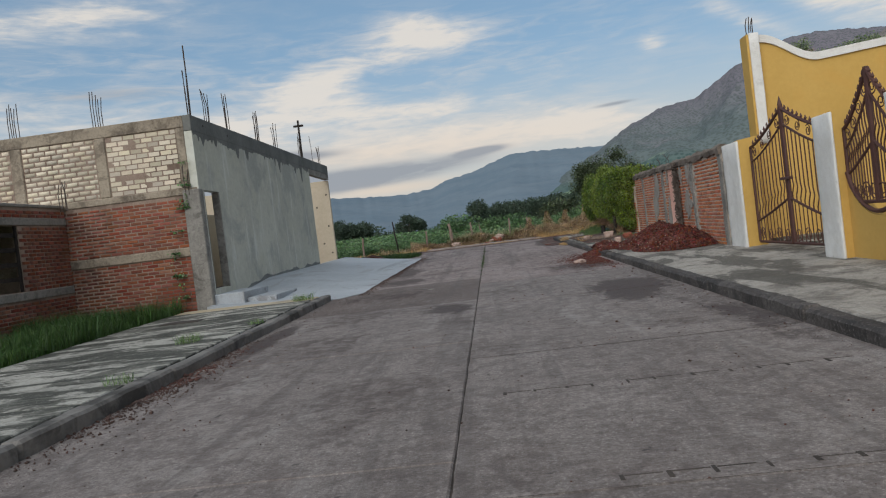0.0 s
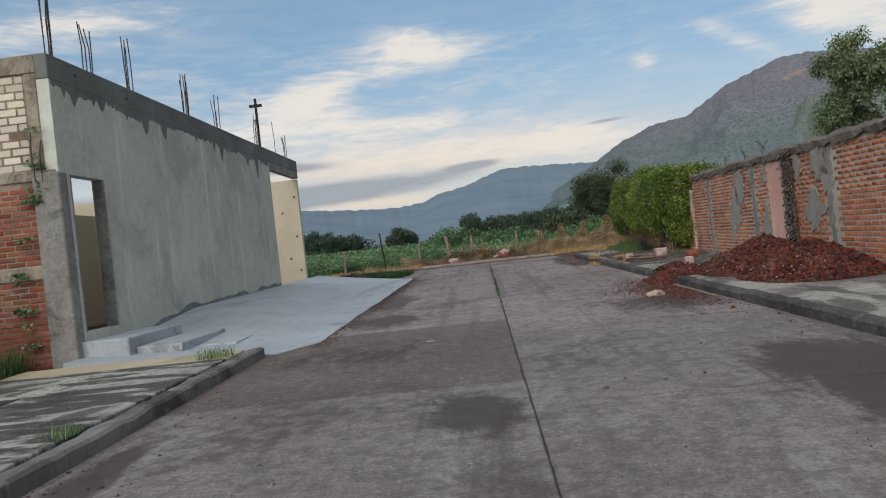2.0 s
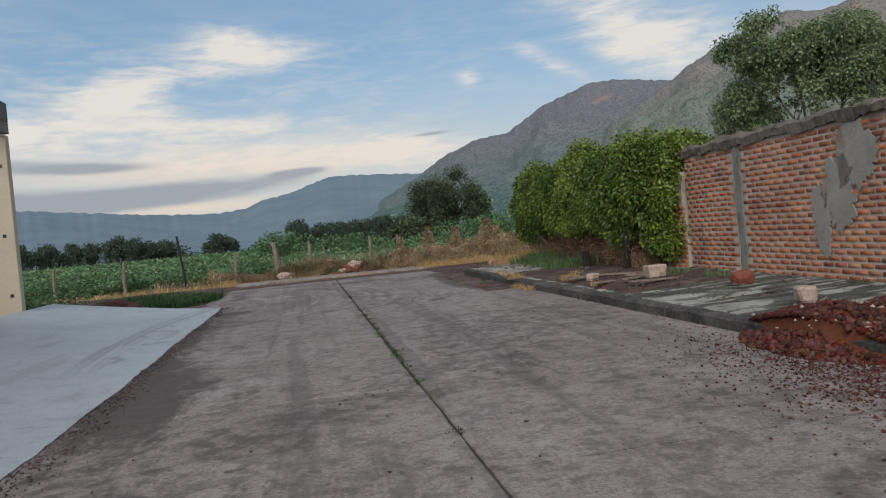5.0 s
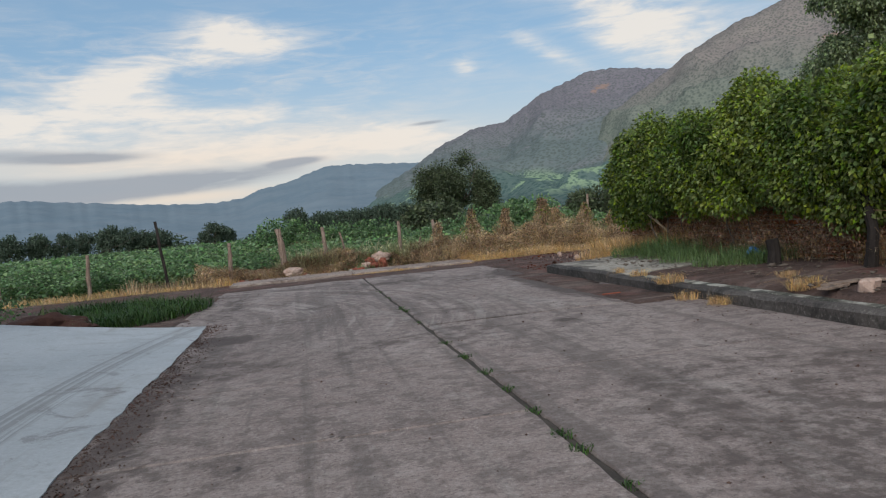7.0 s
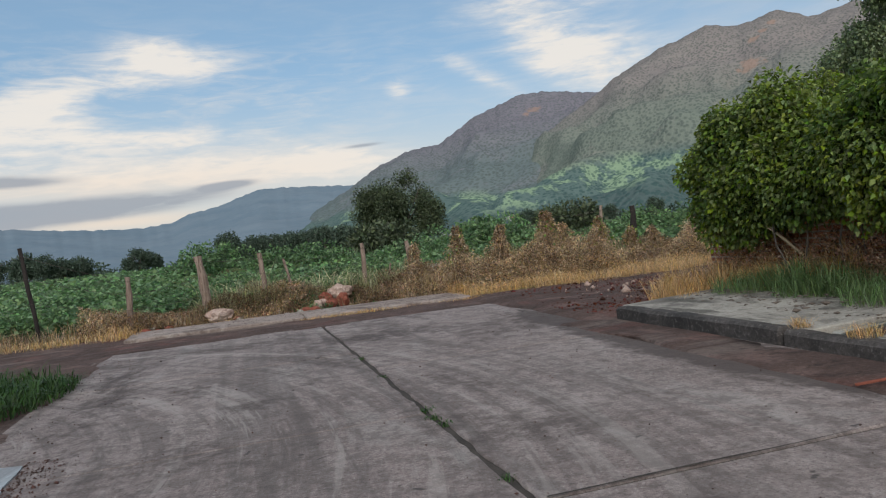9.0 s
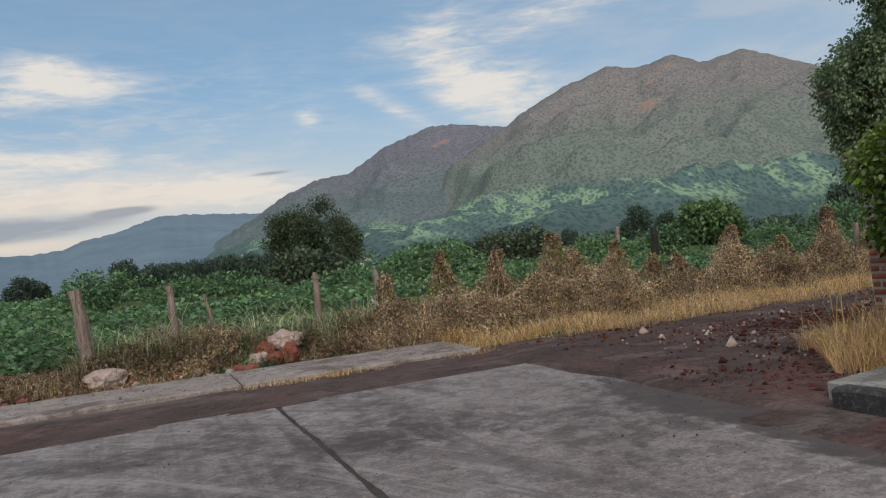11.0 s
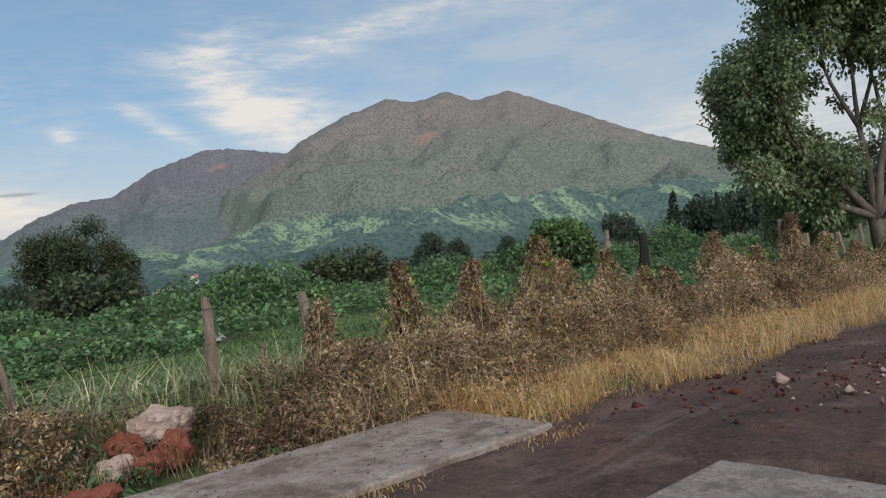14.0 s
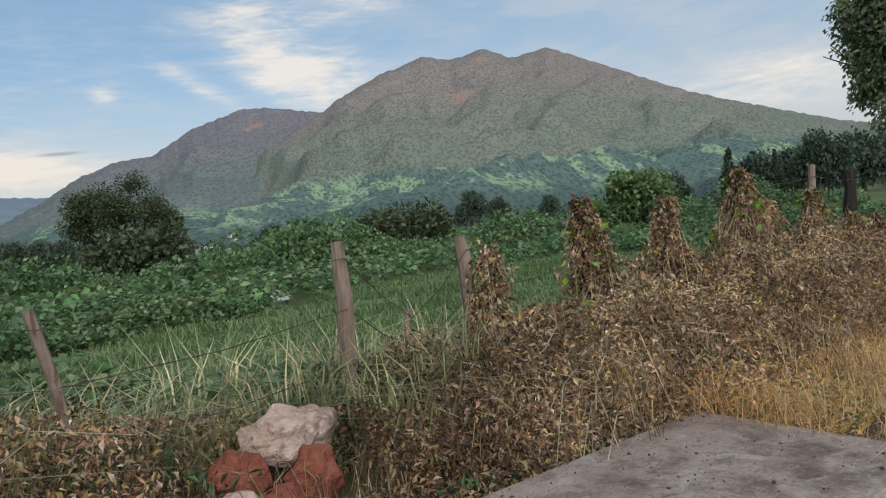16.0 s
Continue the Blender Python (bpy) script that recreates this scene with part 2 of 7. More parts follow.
    for u, v, ru, rv, k in STAINS:
        du, dv = maths("MULTIPLY_ADD", cut.outputs[0], 1 / ru, -u / ru), maths("MULTIPLY_ADD", cut.outputs[1], 1 / rv, -v / rv)
        one = maths("MULTIPLY", maths("POWER", 2.718, maths("MULTIPLY", maths("ADD", maths("MULTIPLY", du, du), maths("MULTIPLY", dv, dv)), -1.0)), k * 1.6)
        spots = one if spots is None else maths("ADD", spots, one)
    ragged = maths("ADD", maths("MULTIPLY_ADD", noise_at(stretch(place, 1.6, 0.7, 1.0), 1.1, 9.0, 0.78, 1.1), 3.4, -1.7), maths("MULTIPLY_ADD", mottle, 1.0, -0.5))
    dirt = maths("MULTIPLY", span(maths("ADD", spots, ragged), 0.40, 1.15), span(spots, 0.06, 0.40))
    colour = mix(maths("MULTIPLY", dirt, 0.85), colour, soil)
    specks = span(noise_at(place, 3.2, 3.0, 0.8, 0.4), 0.67, 0.72)
    colour = mix(maths("MULTIPLY", specks, 0.75), colour, (0.05, 0.043, 0.040))
    feed(shader.inputs["Base Color"], colour)
    feed(bumps.inputs["Height"], maths("ADD", maths("MULTIPLY", strokes, 0.7), maths("ADD", grains, maths("MULTIPLY", mottle, 0.8))))
    return m


ROAD = road_material("road_concrete", (0.232, 0.180, 0.164), (0.335, 0.272, 0.250), (0.268, 0.208, 0.190), (0.075, 0.056, 0.050))
ROAD_DARK = road_material("dull_road_concrete", (0.176, 0.147, 0.132), (0.265, 0.228, 0.206), (0.208, 0.173, 0.155), (0.062, 0.046, 0.042))
ROAD_BROWN = road_material("soiled_road_concrete", (0.105, 0.078, 0.066), (0.175, 0.137, 0.119), (0.130, 0.096, 0.082), (0.060, 0.040, 0.034))
# dirt in the road joints, and the painted shade of small wall and drain openings
JOINT = surface("joint_dirt_and_hole_shade", ((0.040, 0.034, 0.029), (0.075, 0.062, 0.052)), 3, 30, 0.95, 0.5)
PAVING = surface("old_paving", ((0.45, 0.43, 0.375), (0.27, 0.26, 0.225), (0.37, 0.35, 0.305)), 0.8, 12, 0.85, 0.6, 0.012,
                 stains=((0.055, 0.055, 0.042), 0.9, 0.51, 0.57, 0.8), patch=((0.040, 0.041, 0.032), (0.8, 3.4, 1, 14), 0.47, 0.54, 0.9))
KERB_PALE = surface("worn_kerb_concrete", ((0.12, 0.110, 0.100), (0.225, 0.208, 0.188)), 1.2, 16, 0.85, 0.6, 0.01, stains=((0.045, 0.041, 0.037), 1.1, 0.50, 0.62, 0.8))
KERB = surface("kerb_concrete", ((0.056, 0.048, 0.044), (0.115, 0.101, 0.092)), 1.2, 16, 0.85, 0.6, 0.01, stains=((0.035, 0.032, 0.03), 1.1, 0.46, 0.62, 0.8))
PALE_PAVING = surface("pale_paving", ((0.41, 0.375, 0.325), (0.28, 0.255, 0.22), (0.36, 0.33, 0.285)), 0.8, 12, 0.85, 0.5, 0.008, stains=((0.10, 0.088, 0.075), 0.7, 0.50, 0.63, 0.8), patch=((0.075, 0.068, 0.056), (1.5, 0.42, 1, 10), 0.49, 0.56, 0.85))
SANDY = surface("sandy_concrete", ((0.42, 0.34, 0.22), (0.50, 0.42, 0.30)), 0.9, 14, 0.9, 0.4, 0.006, stains=((0.25, 0.22, 0.17), 0.9, 0.54, 0.68, 0.6))
END_PAVING = surface("sandy_paving", ((0.27, 0.212, 0.182), (0.36, 0.293, 0.257), (0.235, 0.182, 0.155)), 0.9, 16, 0.9, 1.0, 0.014, stains=((0.115, 0.08, 0.064), 1.3, 0.50, 0.64, 0.75), patch=((0.42, 0.37, 0.32), (2.2, 3.0, 1, 20), 0.56, 0.66, 0.6))
FRESH = surface("fresh_concrete", ((0.345, 0.368, 0.386), (0.425, 0.448, 0.466)), 0.5, 20, 0.6, 0.25, 0.004, stains=((0.24, 0.235, 0.23), 0.5, 0.54, 0.72, 0.6), patch=((0.27, 0.26, 0.25), (2.2, 0.35, 1, -24), 0.58, 0.70, 0.6))
CONCRETE = surface("raw_concrete", ((0.30, 0.28, 0.25), (0.20, 0.185, 0.165), (0.25, 0.235, 0.21)), 1.3, 14, 0.9, 0.6, 0.012, stains=((0.09, 0.08, 0.07), 1.5, 0.55, 0.7, 0.7))
PLASTER = surface("grey_render", ((0.45, 0.44, 0.365), (0.56, 0.55, 0.46), (0.51, 0.50, 0.405)), 0.40, 5, 0.85, 0.2, 0.004,
                  stains=((0.34, 0.34, 0.305), 0.5, 0.50, 0.66, 0.75), patch=((0.66, 0.66, 0.61), (1, 2.6, 0.28, 0), 0.54, 0.66, 0.6))
OLDCEMENT = surface("brown_cement", ((0.37, 0.31, 0.235), (0.25, 0.205, 0.155), (0.31, 0.26, 0.20)), 1.3, 14, 0.9, 0.6, 0.012, stains=((0.10, 0.08, 0.062), 1.3, 0.52, 0.68, 0.75))
COPING = surface("coping_concrete", ((0.20, 0.165, 0.135), (0.115, 0.092, 0.076), (0.16, 0.13, 0.105)), 1.6, 14, 0.95, 0.9, 0.02, stains=((0.055, 0.046, 0.038), 1.8, 0.50, 0.64, 0.8))
DAMP = surface("damp_render", ((0.15, 0.155, 0.145), (0.23, 0.235, 0.22)), 1.1, 14, 0.85, 0.3, 0.006)
SMEAR = surface("cement_smear", ((0.36, 0.33, 0.29), (0.27, 0.245, 0.215), (0.32, 0.29, 0.25)), 1.6, 18, 0.95, 0.8, 0.01, stains=((0.26, 0.14, 0.10), 2.2, 0.54, 0.66, 0.7))
DARKBEAM = surface("damp_concrete", ((0.125, 0.125, 0.115), (0.195, 0.195, 0.18)), 1.1, 14, 0.85, 0.3, 0.006)
TAN = surface("tan_render", ((0.47, 0.395, 0.29), (0.55, 0.465, 0.35)), 0.6, 12, 0.9, 0.2, 0.004, stains=((0.40, 0.32, 0.22), 0.8, 0.55, 0.7, 0.5))
MORTAR = surface("mortar", ((0.57, 0.48, 0.40), (0.42, 0.345, 0.28)), 1.5, 25, 0.95, 0.6, 0.006, stains=((0.20, 0.13, 0.10), 0.6, 0.52, 0.68, 0.7))
MORTAR_OLD = surface("old_mortar", ((0.33, 0.25, 0.195), (0.23, 0.165, 0.13)), 1.5, 25, 0.95, 0.6, 0.006, stains=((0.10, 0.065, 0.05), 0.7, 0.48, 0.64, 0.7))
BRICK = surface("red_brick", ((0.40, 0.140, 0.072), (0.52, 0.205, 0.105), (0.27, 0.095, 0.060)), 0.8, 24, 0.92, 0.6, 0.006, piece=0.38, stains=((0.13, 0.06, 0.045), 0.55, 0.52, 0.68, 0.75))
BRICK_REST = surface("red_brick_rest", ((0.40, 0.140, 0.072), (0.52, 0.205, 0.105), (0.27, 0.095, 0.060)), 0.8, 24, 0.92, 0.6, 0.006, island=0.38, stains=((0.13, 0.06, 0.045), 0.55, 0.52, 0.68, 0.75))
BRICK_OLD = surface("old_red_brick", ((0.185, 0.062, 0.040), (0.275, 0.098, 0.058), (0.12, 0.047, 0.034)), 0.8, 24, 0.92, 0.7, 0.008, piece=0.45, stains=((0.085, 0.045, 0.036), 0.6, 0.48, 0.64, 0.8))
BRICK_OLD_REST = surface("old_red_brick_rest", ((0.215, 0.076, 0.048), (0.305, 0.112, 0.066), (0.15, 0.060, 0.043)), 0.8, 24, 0.92, 0.7, 0.008, island=0.45, stains=((0.085, 0.045, 0.036), 0.6, 0.48, 0.64, 0.8))
BLOCK = surface("cement_brick", ((0.52, 0.445, 0.335), (0.62, 0.545, 0.43)), 0.9, 22, 0.92, 0.5, 0.006, piece=0.45, stains=((0.30, 0.24, 0.17), 0.7, 0.55, 0.7, 0.6))
BLOCK_REST = surface("cement_brick_rest", ((0.52, 0.445, 0.335), (0.62, 0.545, 0.43)), 0.9, 22, 0.92, 0.5, 0.006, island=0.45, stains=((0.30, 0.24, 0.17), 0.7, 0.55, 0.7, 0.6))
YELLOW = surface("yellow_paint", ((0.54, 0.33, 0.085), (0.60, 0.375, 0.105)), 0.5, 10, 0.8, 0.15, 0.004, stains=((0.60, 0.34, 0.08), 0.7, 0.56, 0.72, 0.5))
WHITE = surface("white_roughcast", ((0.70, 0.67, 0.62), (0.80, 0.78, 0.74)), 1.2, 10, 0.9, 1.0, 0.03, stains=((0.48, 0.45, 0.40), 2.2, 0.58, 0.72, 0.6))
IRON = surface("rusty_iron", ((0.065, 0.026, 0.020), (0.10, 0.040, 0.028)), 2.0, 30, 0.65, 0.3, 0.003, spec=0.5)
REBAR = surface("steel_bar", ((0.05, 0.042, 0.038), (0.085, 0.062, 0.05)), 5, 60, 0.75, 0.3, 0.002)
PINK = surface("pink_sheet", ((0.72, 0.44, 0.36), (0.80, 0.52, 0.44)), 0.8, 12, 0.65, 0.1, 0.003, stains=((0.40, 0.22, 0.17), 1.5, 0.58, 0.7, 0.6))
SOIL = surface("dark_soil", ((0.062, 0.038, 0.031), (0.118, 0.074, 0.061), (0.155, 0.098, 0.083)), 0.6, 12, 0.95, 1.0, 0.04, stains=((0.15, 0.065, 0.052), 0.7, 0.50, 0.64, 0.7), patch=((0.20, 0.155, 0.135), (0.25, 1.6, 1, -3), 0.54, 0.66, 0.6))
EARTH = surface("field_earth", ((0.055, 0.075, 0.028), (0.085, 0.115, 0.04), (0.075, 0.065, 0.035)), 0.25, 4, 0.95, 0.8, 0.05, stains=((0.10, 0.15, 0.05), 0.06, 0.45, 0.65, 0.7))
SCORIA = surface("red_gravel", ((0.074, 0.023, 0.017), (0.125, 0.040, 0.027)), 1.5, 24, 0.95, 0.8, 0.02, island=1.0)
ROCKS = surface("pale_rock", ((0.42, 0.285, 0.23), (0.52, 0.40, 0.335), (0.27, 0.175, 0.14)), 2.0, 16, 0.9, 0.9, 0.02)
REDROCK = surface("red_rock", ((0.19, 0.056, 0.036), (0.265, 0.088, 0.056)), 2.0, 16, 0.9, 0.8, 0.02)
WOOD = surface("weathered_wood", ((0.20, 0.14, 0.108), (0.32, 0.245, 0.195), (0.13, 0.088, 0.07)), 2.0, 14, 0.9, 0.9, 0.012, streak=(5, 5, 0.7))
CHAR = surface("black_post", ((0.018, 0.014, 0.013), (0.04, 0.032, 0.028)), 2.5, 16, 0.9, 0.8, 0.012, streak=(4, 4, 0.8))
PALEWOOD = surface("pale_dry_wood", ((0.50, 0.37, 0.24), (0.68, 0.54, 0.38)), 2.0, 14, 0.9, 0.7, 0.004, streak=(3, 3, 0.5))
BARK = surface("bark", ((0.11, 0.085, 0.07), (0.19, 0.155, 0.13)), 1.5, 12, 0.95, 0.9, 0.02, streak=(3, 3, 0.6))
HEDGE = leafy("hedge_leaf", ((0.092, 0.148, 0.035), (0.262, 0.325, 0.074)), 1.0, 0.55, 0.35)
ACACIA = leafy("acacia_leaf", ((0.060, 0.082, 0.045), (0.120, 0.145, 0.078)), 0.9, 0.6, 0.3)
TREE = leafy("tree_leaf", ((0.15, 0.20, 0.105), (0.33, 0.385, 0.205)), 0.9, 0.6, 0.4)
FARTREE = leafy("far_leaf", ((0.06, 0.088, 0.062), (0.09, 0.125, 0.085)), 0.7)
BEAN = leafy("bean_leaf", ((0.086, 0.160, 0.072), (0.200, 0.305, 0.138)), 0.9, 0.6, 0.35)
GRASS = leafy("green_grass", ((0.135, 0.212, 0.085), (0.23, 0.325, 0.135)), 0.8, 0.6, 0.35)
LOTGRASS = leafy("lot_grass", ((0.034, 0.076, 0.022), (0.078, 0.142, 0.040)), 0.8, 0.6, 0.25)
STRAW = leafy("dry_grass", ((0.60, 0.385, 0.165), (0.74, 0.52, 0.275)), 0.9, 0.7, 0.35)
RUSSET = leafy("russet_stem", ((0.36, 0.20, 0.13), (0.58, 0.40, 0.27), (0.22, 0.13, 0.09)), 1.2, 0.75, 0.3)
DRY = leafy("dry_leaf", ((0.155, 0.098, 0.058), (0.66, 0.49, 0.30), (0.24, 0.155, 0.095)), 1.35, 0.75, 0.28)
PALEGRASS = leafy("withered_grass", ((0.36, 0.36, 0.19), (0.66, 0.57, 0.37)), 0.9, 0.7, 0.3)
STEM = surface("dry_stem", ((0.33, 0.235, 0.14), (0.48, 0.36, 0.22)), 3, 20, 0.9, 0.0, island=0.9)
BLUE = surface("blue_plastic", ((0.03, 0.16, 0.42), (0.06, 0.24, 0.55)), 6, 20, 0.4, 0.3)
PALE = surface("white_plastic", ((0.62, 0.62, 0.62), (0.72, 0.73, 0.74)), 4, 20, 0.5, 0.2)
ROOFTILE = surface("far_roof", ((0.42, 0.20, 0.13), (0.52, 0.28, 0.2)), 1, 5, 0.9, 0.0)
FARWALL = surface("far_wall", ((0.55, 0.50, 0.45), (0.68, 0.64, 0.6)), 0.5, 3, 0.9, 0.0)
# the haze before the ridge is put into this blue-grey base colour
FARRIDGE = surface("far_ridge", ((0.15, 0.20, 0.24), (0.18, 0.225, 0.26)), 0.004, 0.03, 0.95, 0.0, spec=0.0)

def grained(m, scale, dark, light, amount=0.5):
    """Adds sharp fine grain, pits and mottling to a surface."""
    tree = m.node_tree
    put, feed, maths, mix, noise_at, span, stretch = nodes_of(tree)
    shader = [n for n in tree.nodes if n.type == "BSDF_PRINCIPLED"][0]
    colour = shader.inputs["Base Color"].links[0].from_socket
    place = put("ShaderNodeTexCoord").outputs["Object"]
    fine, broad = noise_at(place, scale, 5.0, 0.78), noise_at(place, scale * 0.17, 6.0, 0.72, 0.5)
    colour = mix(maths("MULTIPLY", span(fine, 0.52, 0.66), amount), colour, dark)
    colour = mix(maths("MULTIPLY", span(fine, 0.46, 0.34), amount * 0.7), colour, light)
    colour = mix(maths("MULTIPLY", span(broad, 0.53, 0.62), amount), colour, dark)
    feed(shader.inputs["Base Color"], colour)


def tyre_marked(m, centre, radius, half):
    """Grey arcs left by tyres on a pale surface."""
    tree = m.node_tree
    put, feed, maths, mix, noise_at, span, stretch = nodes_of(tree)
    shader = [n for n in tree.nodes if n.type == "BSDF_PRINCIPLED"][0]
    colour = shader.inputs["Base Color"].links[0].from_socket
    place = put("ShaderNodeTexCoord").outputs["Object"]
    cut = put("ShaderNodeSeparateXYZ")
    feed(cut.inputs[0], place)
    du, dv = maths("ADD", cut.outputs[0], -centre[0]), maths("ADD", cut.outputs[1], -centre[1])
    r = maths("SQRT", maths("ADD", maths("MULTIPLY", du, du), maths("MULTIPLY", dv, dv)))
    ring = put("ShaderNodeCombineXYZ")
    feed(ring.inputs[0], maths("MULTIPLY", r, 16.0))
    feed(ring.inputs[1], maths("MULTIPLY", maths("ARCTAN2", dv, du), 2.0))
    lines = noise_at(ring.outputs[0], 1.0, 4.0, 0.7, 0.2)
    off = maths("ABSOLUTE", maths("ADD", r, -radius))
    near = maths("MULTIPLY", span(off, half, half * 0.6), span(cut.outputs[1], 25.0, 29.0))
    colour = mix(maths("MULTIPLY", maths("MULTIPLY", near, span(lines, 0.42, 0.56)), 0.6), colour, (0.17, 0.165, 0.16))
    dirt = maths("MULTIPLY", span(noise_at(place, 1.6, 8.0, 0.72, 0.6), 0.56, 0.64), span(cut.outputs[0], -5.2, -3.4))
    colour = mix(maths("MULTIPLY", dirt, 0.7), colour, (0.15, 0.14, 0.135))
    feed(shader.inputs["Base Color"], colour)


tyre_marked(FRESH, (29.7, 29.0), 33.95, 0.24)
grained(PAVING, 30, (0.05, 0.048, 0.038), (0.56, 0.53, 0.48), 0.5)
grained(PALE_PAVING, 30, (0.11, 0.095, 0.08), (0.62, 0.58, 0.52), 0.5)
grained(END_PAVING, 36, (0.09, 0.064, 0.05), (0.50, 0.44, 0.38), 0.5)
grained(KERB, 26, (0.028, 0.025, 0.023), (0.30, 0.275, 0.25), 0.6)
grained(FRESH, 24, (0.27, 0.27, 0.27), (0.60, 0.62, 0.64), 0.35)
grained(PLASTER, 9, (0.30, 0.305, 0.28), (0.62, 0.62, 0.57), 0.3)
grained(SOIL, 22, (0.022, 0.015, 0.013), (0.25, 0.19, 0.165), 0.5)
grained(CONCRETE, 18, (0.08, 0.072, 0.062), (0.46, 0.43, 0.39), 0.4)
grained(OLDCEMENT, 16, (0.075, 0.058, 0.045), (0.56, 0.49, 0.40), 0.45)
grained(ROCKS, 22, (0.15, 0.10, 0.085), (0.62, 0.54, 0.49), 0.5)
grained(REDROCK, 22, (0.12, 0.035, 0.025), (0.46, 0.19, 0.13), 0.4)

# ---- frame of the street, small mesh makers ----
STREET = pose(0, 0, 0, 0, 0, 1.06)     # the street runs along its own y axis
SLOPE = 0.0115                          # and climbs gently
rng = np.random.default_rng(11)


def g(v):
    return SLOPE * v


def on_street(u, v, up=0.0):
    p = STREET @ Vector((u, v, 0))
    return Vector((p.x, p.y, g(v) + up))


def box(bm, x0, x1, y0, y1, z0, z1, bevel=0.0, climb=False):
    made = bmesh.ops.create_cube(bm, size=1.0)["verts"]
    for v in made:
        v.co = Vector(((x0, x1)[v.co.x > 0], (y0, y1)[v.co.y > 0], (z0, z1)[v.co.z > 0]))
        if climb:
            v.co.z += g(v.co.y)
    if bevel:
        edges = list({e for v in made for e in v.link_edges})
        bmesh.ops.bevel(bm, geom=edges, offset=bevel, segments=1, affect="EDGES", profile=0.5)
    return bm


def tube(bm, points, radii, n=6):
    """A tapered tube along points."""
    rings = []
    pts = [Vector(p) for p in points]
    for i, p in enumerate(pts):
        d = (pts[min(i + 1, len(pts) - 1)] - pts[max(i - 1, 0)]).normalized()
        a = d.orthogonal().normalized()
        b = d.cross(a)
        r = radii[i] if isinstance(radii, (list, tuple)) else radii
        rings.append([bm.verts.new(p + r * (math.cos(k * math.tau / n) * a + math.sin(k * math.tau / n) * b)) for k in range(n)])
    for r0, r1 in zip(rings, rings[1:]):
        for k in range(n):
            bm.faces.new((r0[k], r0[(k + 1) % n], r1[(k + 1) % n], r1[k]))
    for r in (rings[0][::-1], rings[-1]):
        bm.faces.new(r)
    return bm


def lump(bm, centre, size, seed, level=2, rough=0.35):
    """A broken stone."""
    made = bmesh.ops.create_icosphere(bm, subdivisions=level, radius=1.0)["verts"]
    for v in made:
        n = noise.noise(v.co * 1.3 + Vector((seed * 3.7, seed * 1.9, 0))) + 0.4 * noise.noise(v.co * 3.1 + Vector((0, seed, 7)))
        c = v.co * (1 + rough * n)
        v.co = Vector(centre) + Vector((c.x * size[0], c.y * size[1], c.z * size[2]))
    return bm


def mesh_of(bm, name, material, smooth=False):
    me = bpy.data.meshes.new(name)
    bmesh.ops.recalc_face_normals(bm, faces=bm.faces[:])
    bm.to_mesh(me)
    bm.free()
    me.materials.append(material)
    if smooth:
        me.polygons.foreach_set("use_smooth", [True] * len(me.polygons))
    return me


def part(name, bm, material, parent, label="", smooth=False):
    ob = new(name, mesh_of(bm, name, material, smooth))
    ob.parent = parent
    return tagged(ob, label)


def thing(name, m, label, category, group=""):
    ob = new(name)
    ob.matrix_world = m
    return tagged(ob, label, category, group)


def solid(name, bm, material, label, category="", m=None, kind="", group="", smooth=False):
    ob = new(name, mesh_of(bm, name, material, smooth))
    if m is not None:
        ob.matrix_world = m
    return tagged(ob, label, category, group, kind)


def mesh_np(name, verts, faces, material, smooth=False):
    """A mesh from arrays; all faces have as many corners."""
    me = bpy.data.meshes.new(name)
    n, k = faces.shape
    me.vertices.add(len(verts))
    me.vertices.foreach_set("co", verts.astype(np.float32).ravel())
    me.loops.add(n * k)
    me.loops.foreach_set("vertex_index", faces.astype(np.int32).ravel())
    me.polygons.add(n)
    me.polygons.foreach_set("loop_start", np.arange(0, n * k, k, dtype=np.int32))
    me.update(calc_edges=True)
    if smooth:
        me.polygons.foreach_set("use_smooth", [True] * n)
    me.materials.append(material)
    return me


def unit(a):
    return a / np.maximum(np.linalg.norm(a, axis=1, keepdims=True), 1e-9)


def leaf_arrays(p, d, length, width, fold=0.25):
    """Folded leaves at p that point along d."""
    n = len(p)
    d = unit(d)
    side = unit(np.cross(d, unit(rng.normal(size=(n, 3)) + np.array((0, 0, 1.2)))))
    up = np.cross(side, d)
    L, W = np.reshape(length, (-1, 1)), np.reshape(width, (-1, 1))
    v = np.stack((p, p + d * L * 0.45 + side * W * 0.5 + up * W * fold, p + d * L - up * L * 0.12, p + d * L * 0.45 - side * W * 0.5 + up * W * fold), 1)
    k = np.arange(n)[:, None] * 4
    return v.reshape(-1, 3), np.concatenate((k + np.array((0, 1, 2)), k + np.array((0, 2, 3))), 0)


def blade_arrays(p, height, width, lean):
    """Bent blades of grass: five corners each, as a strip."""
    n = len(p)
    a = rng.uniform(0, math.tau, n)
    out = np.stack((np.cos(a), np.sin(a), np.zeros(n)), 1)
    side = np.stack((-np.sin(a), np.cos(a), np.zeros(n)), 1) * np.reshape(width, (-1, 1)) * 0.5
    H, B = np.reshape(height, (-1, 1)), np.reshape(lean, (-1, 1))
    z = np.array((0, 0, 1.0))
    mid = p + z * H * 0.6 + out * H * B * 0.3
    tip = p + z * H * (1 - 0.3 * B) + out * H * B
    v = np.stack((p - side, p + side, mid - side * 0.8, mid + side * 0.8, tip), 1)
    k = np.arange(n)[:, None] * 5
    return v.reshape(-1, 3), np.concatenate((k + np.array((0, 1, 3)), k + np.array((0, 3, 2)), k + np.array((2, 3, 4))), 0)


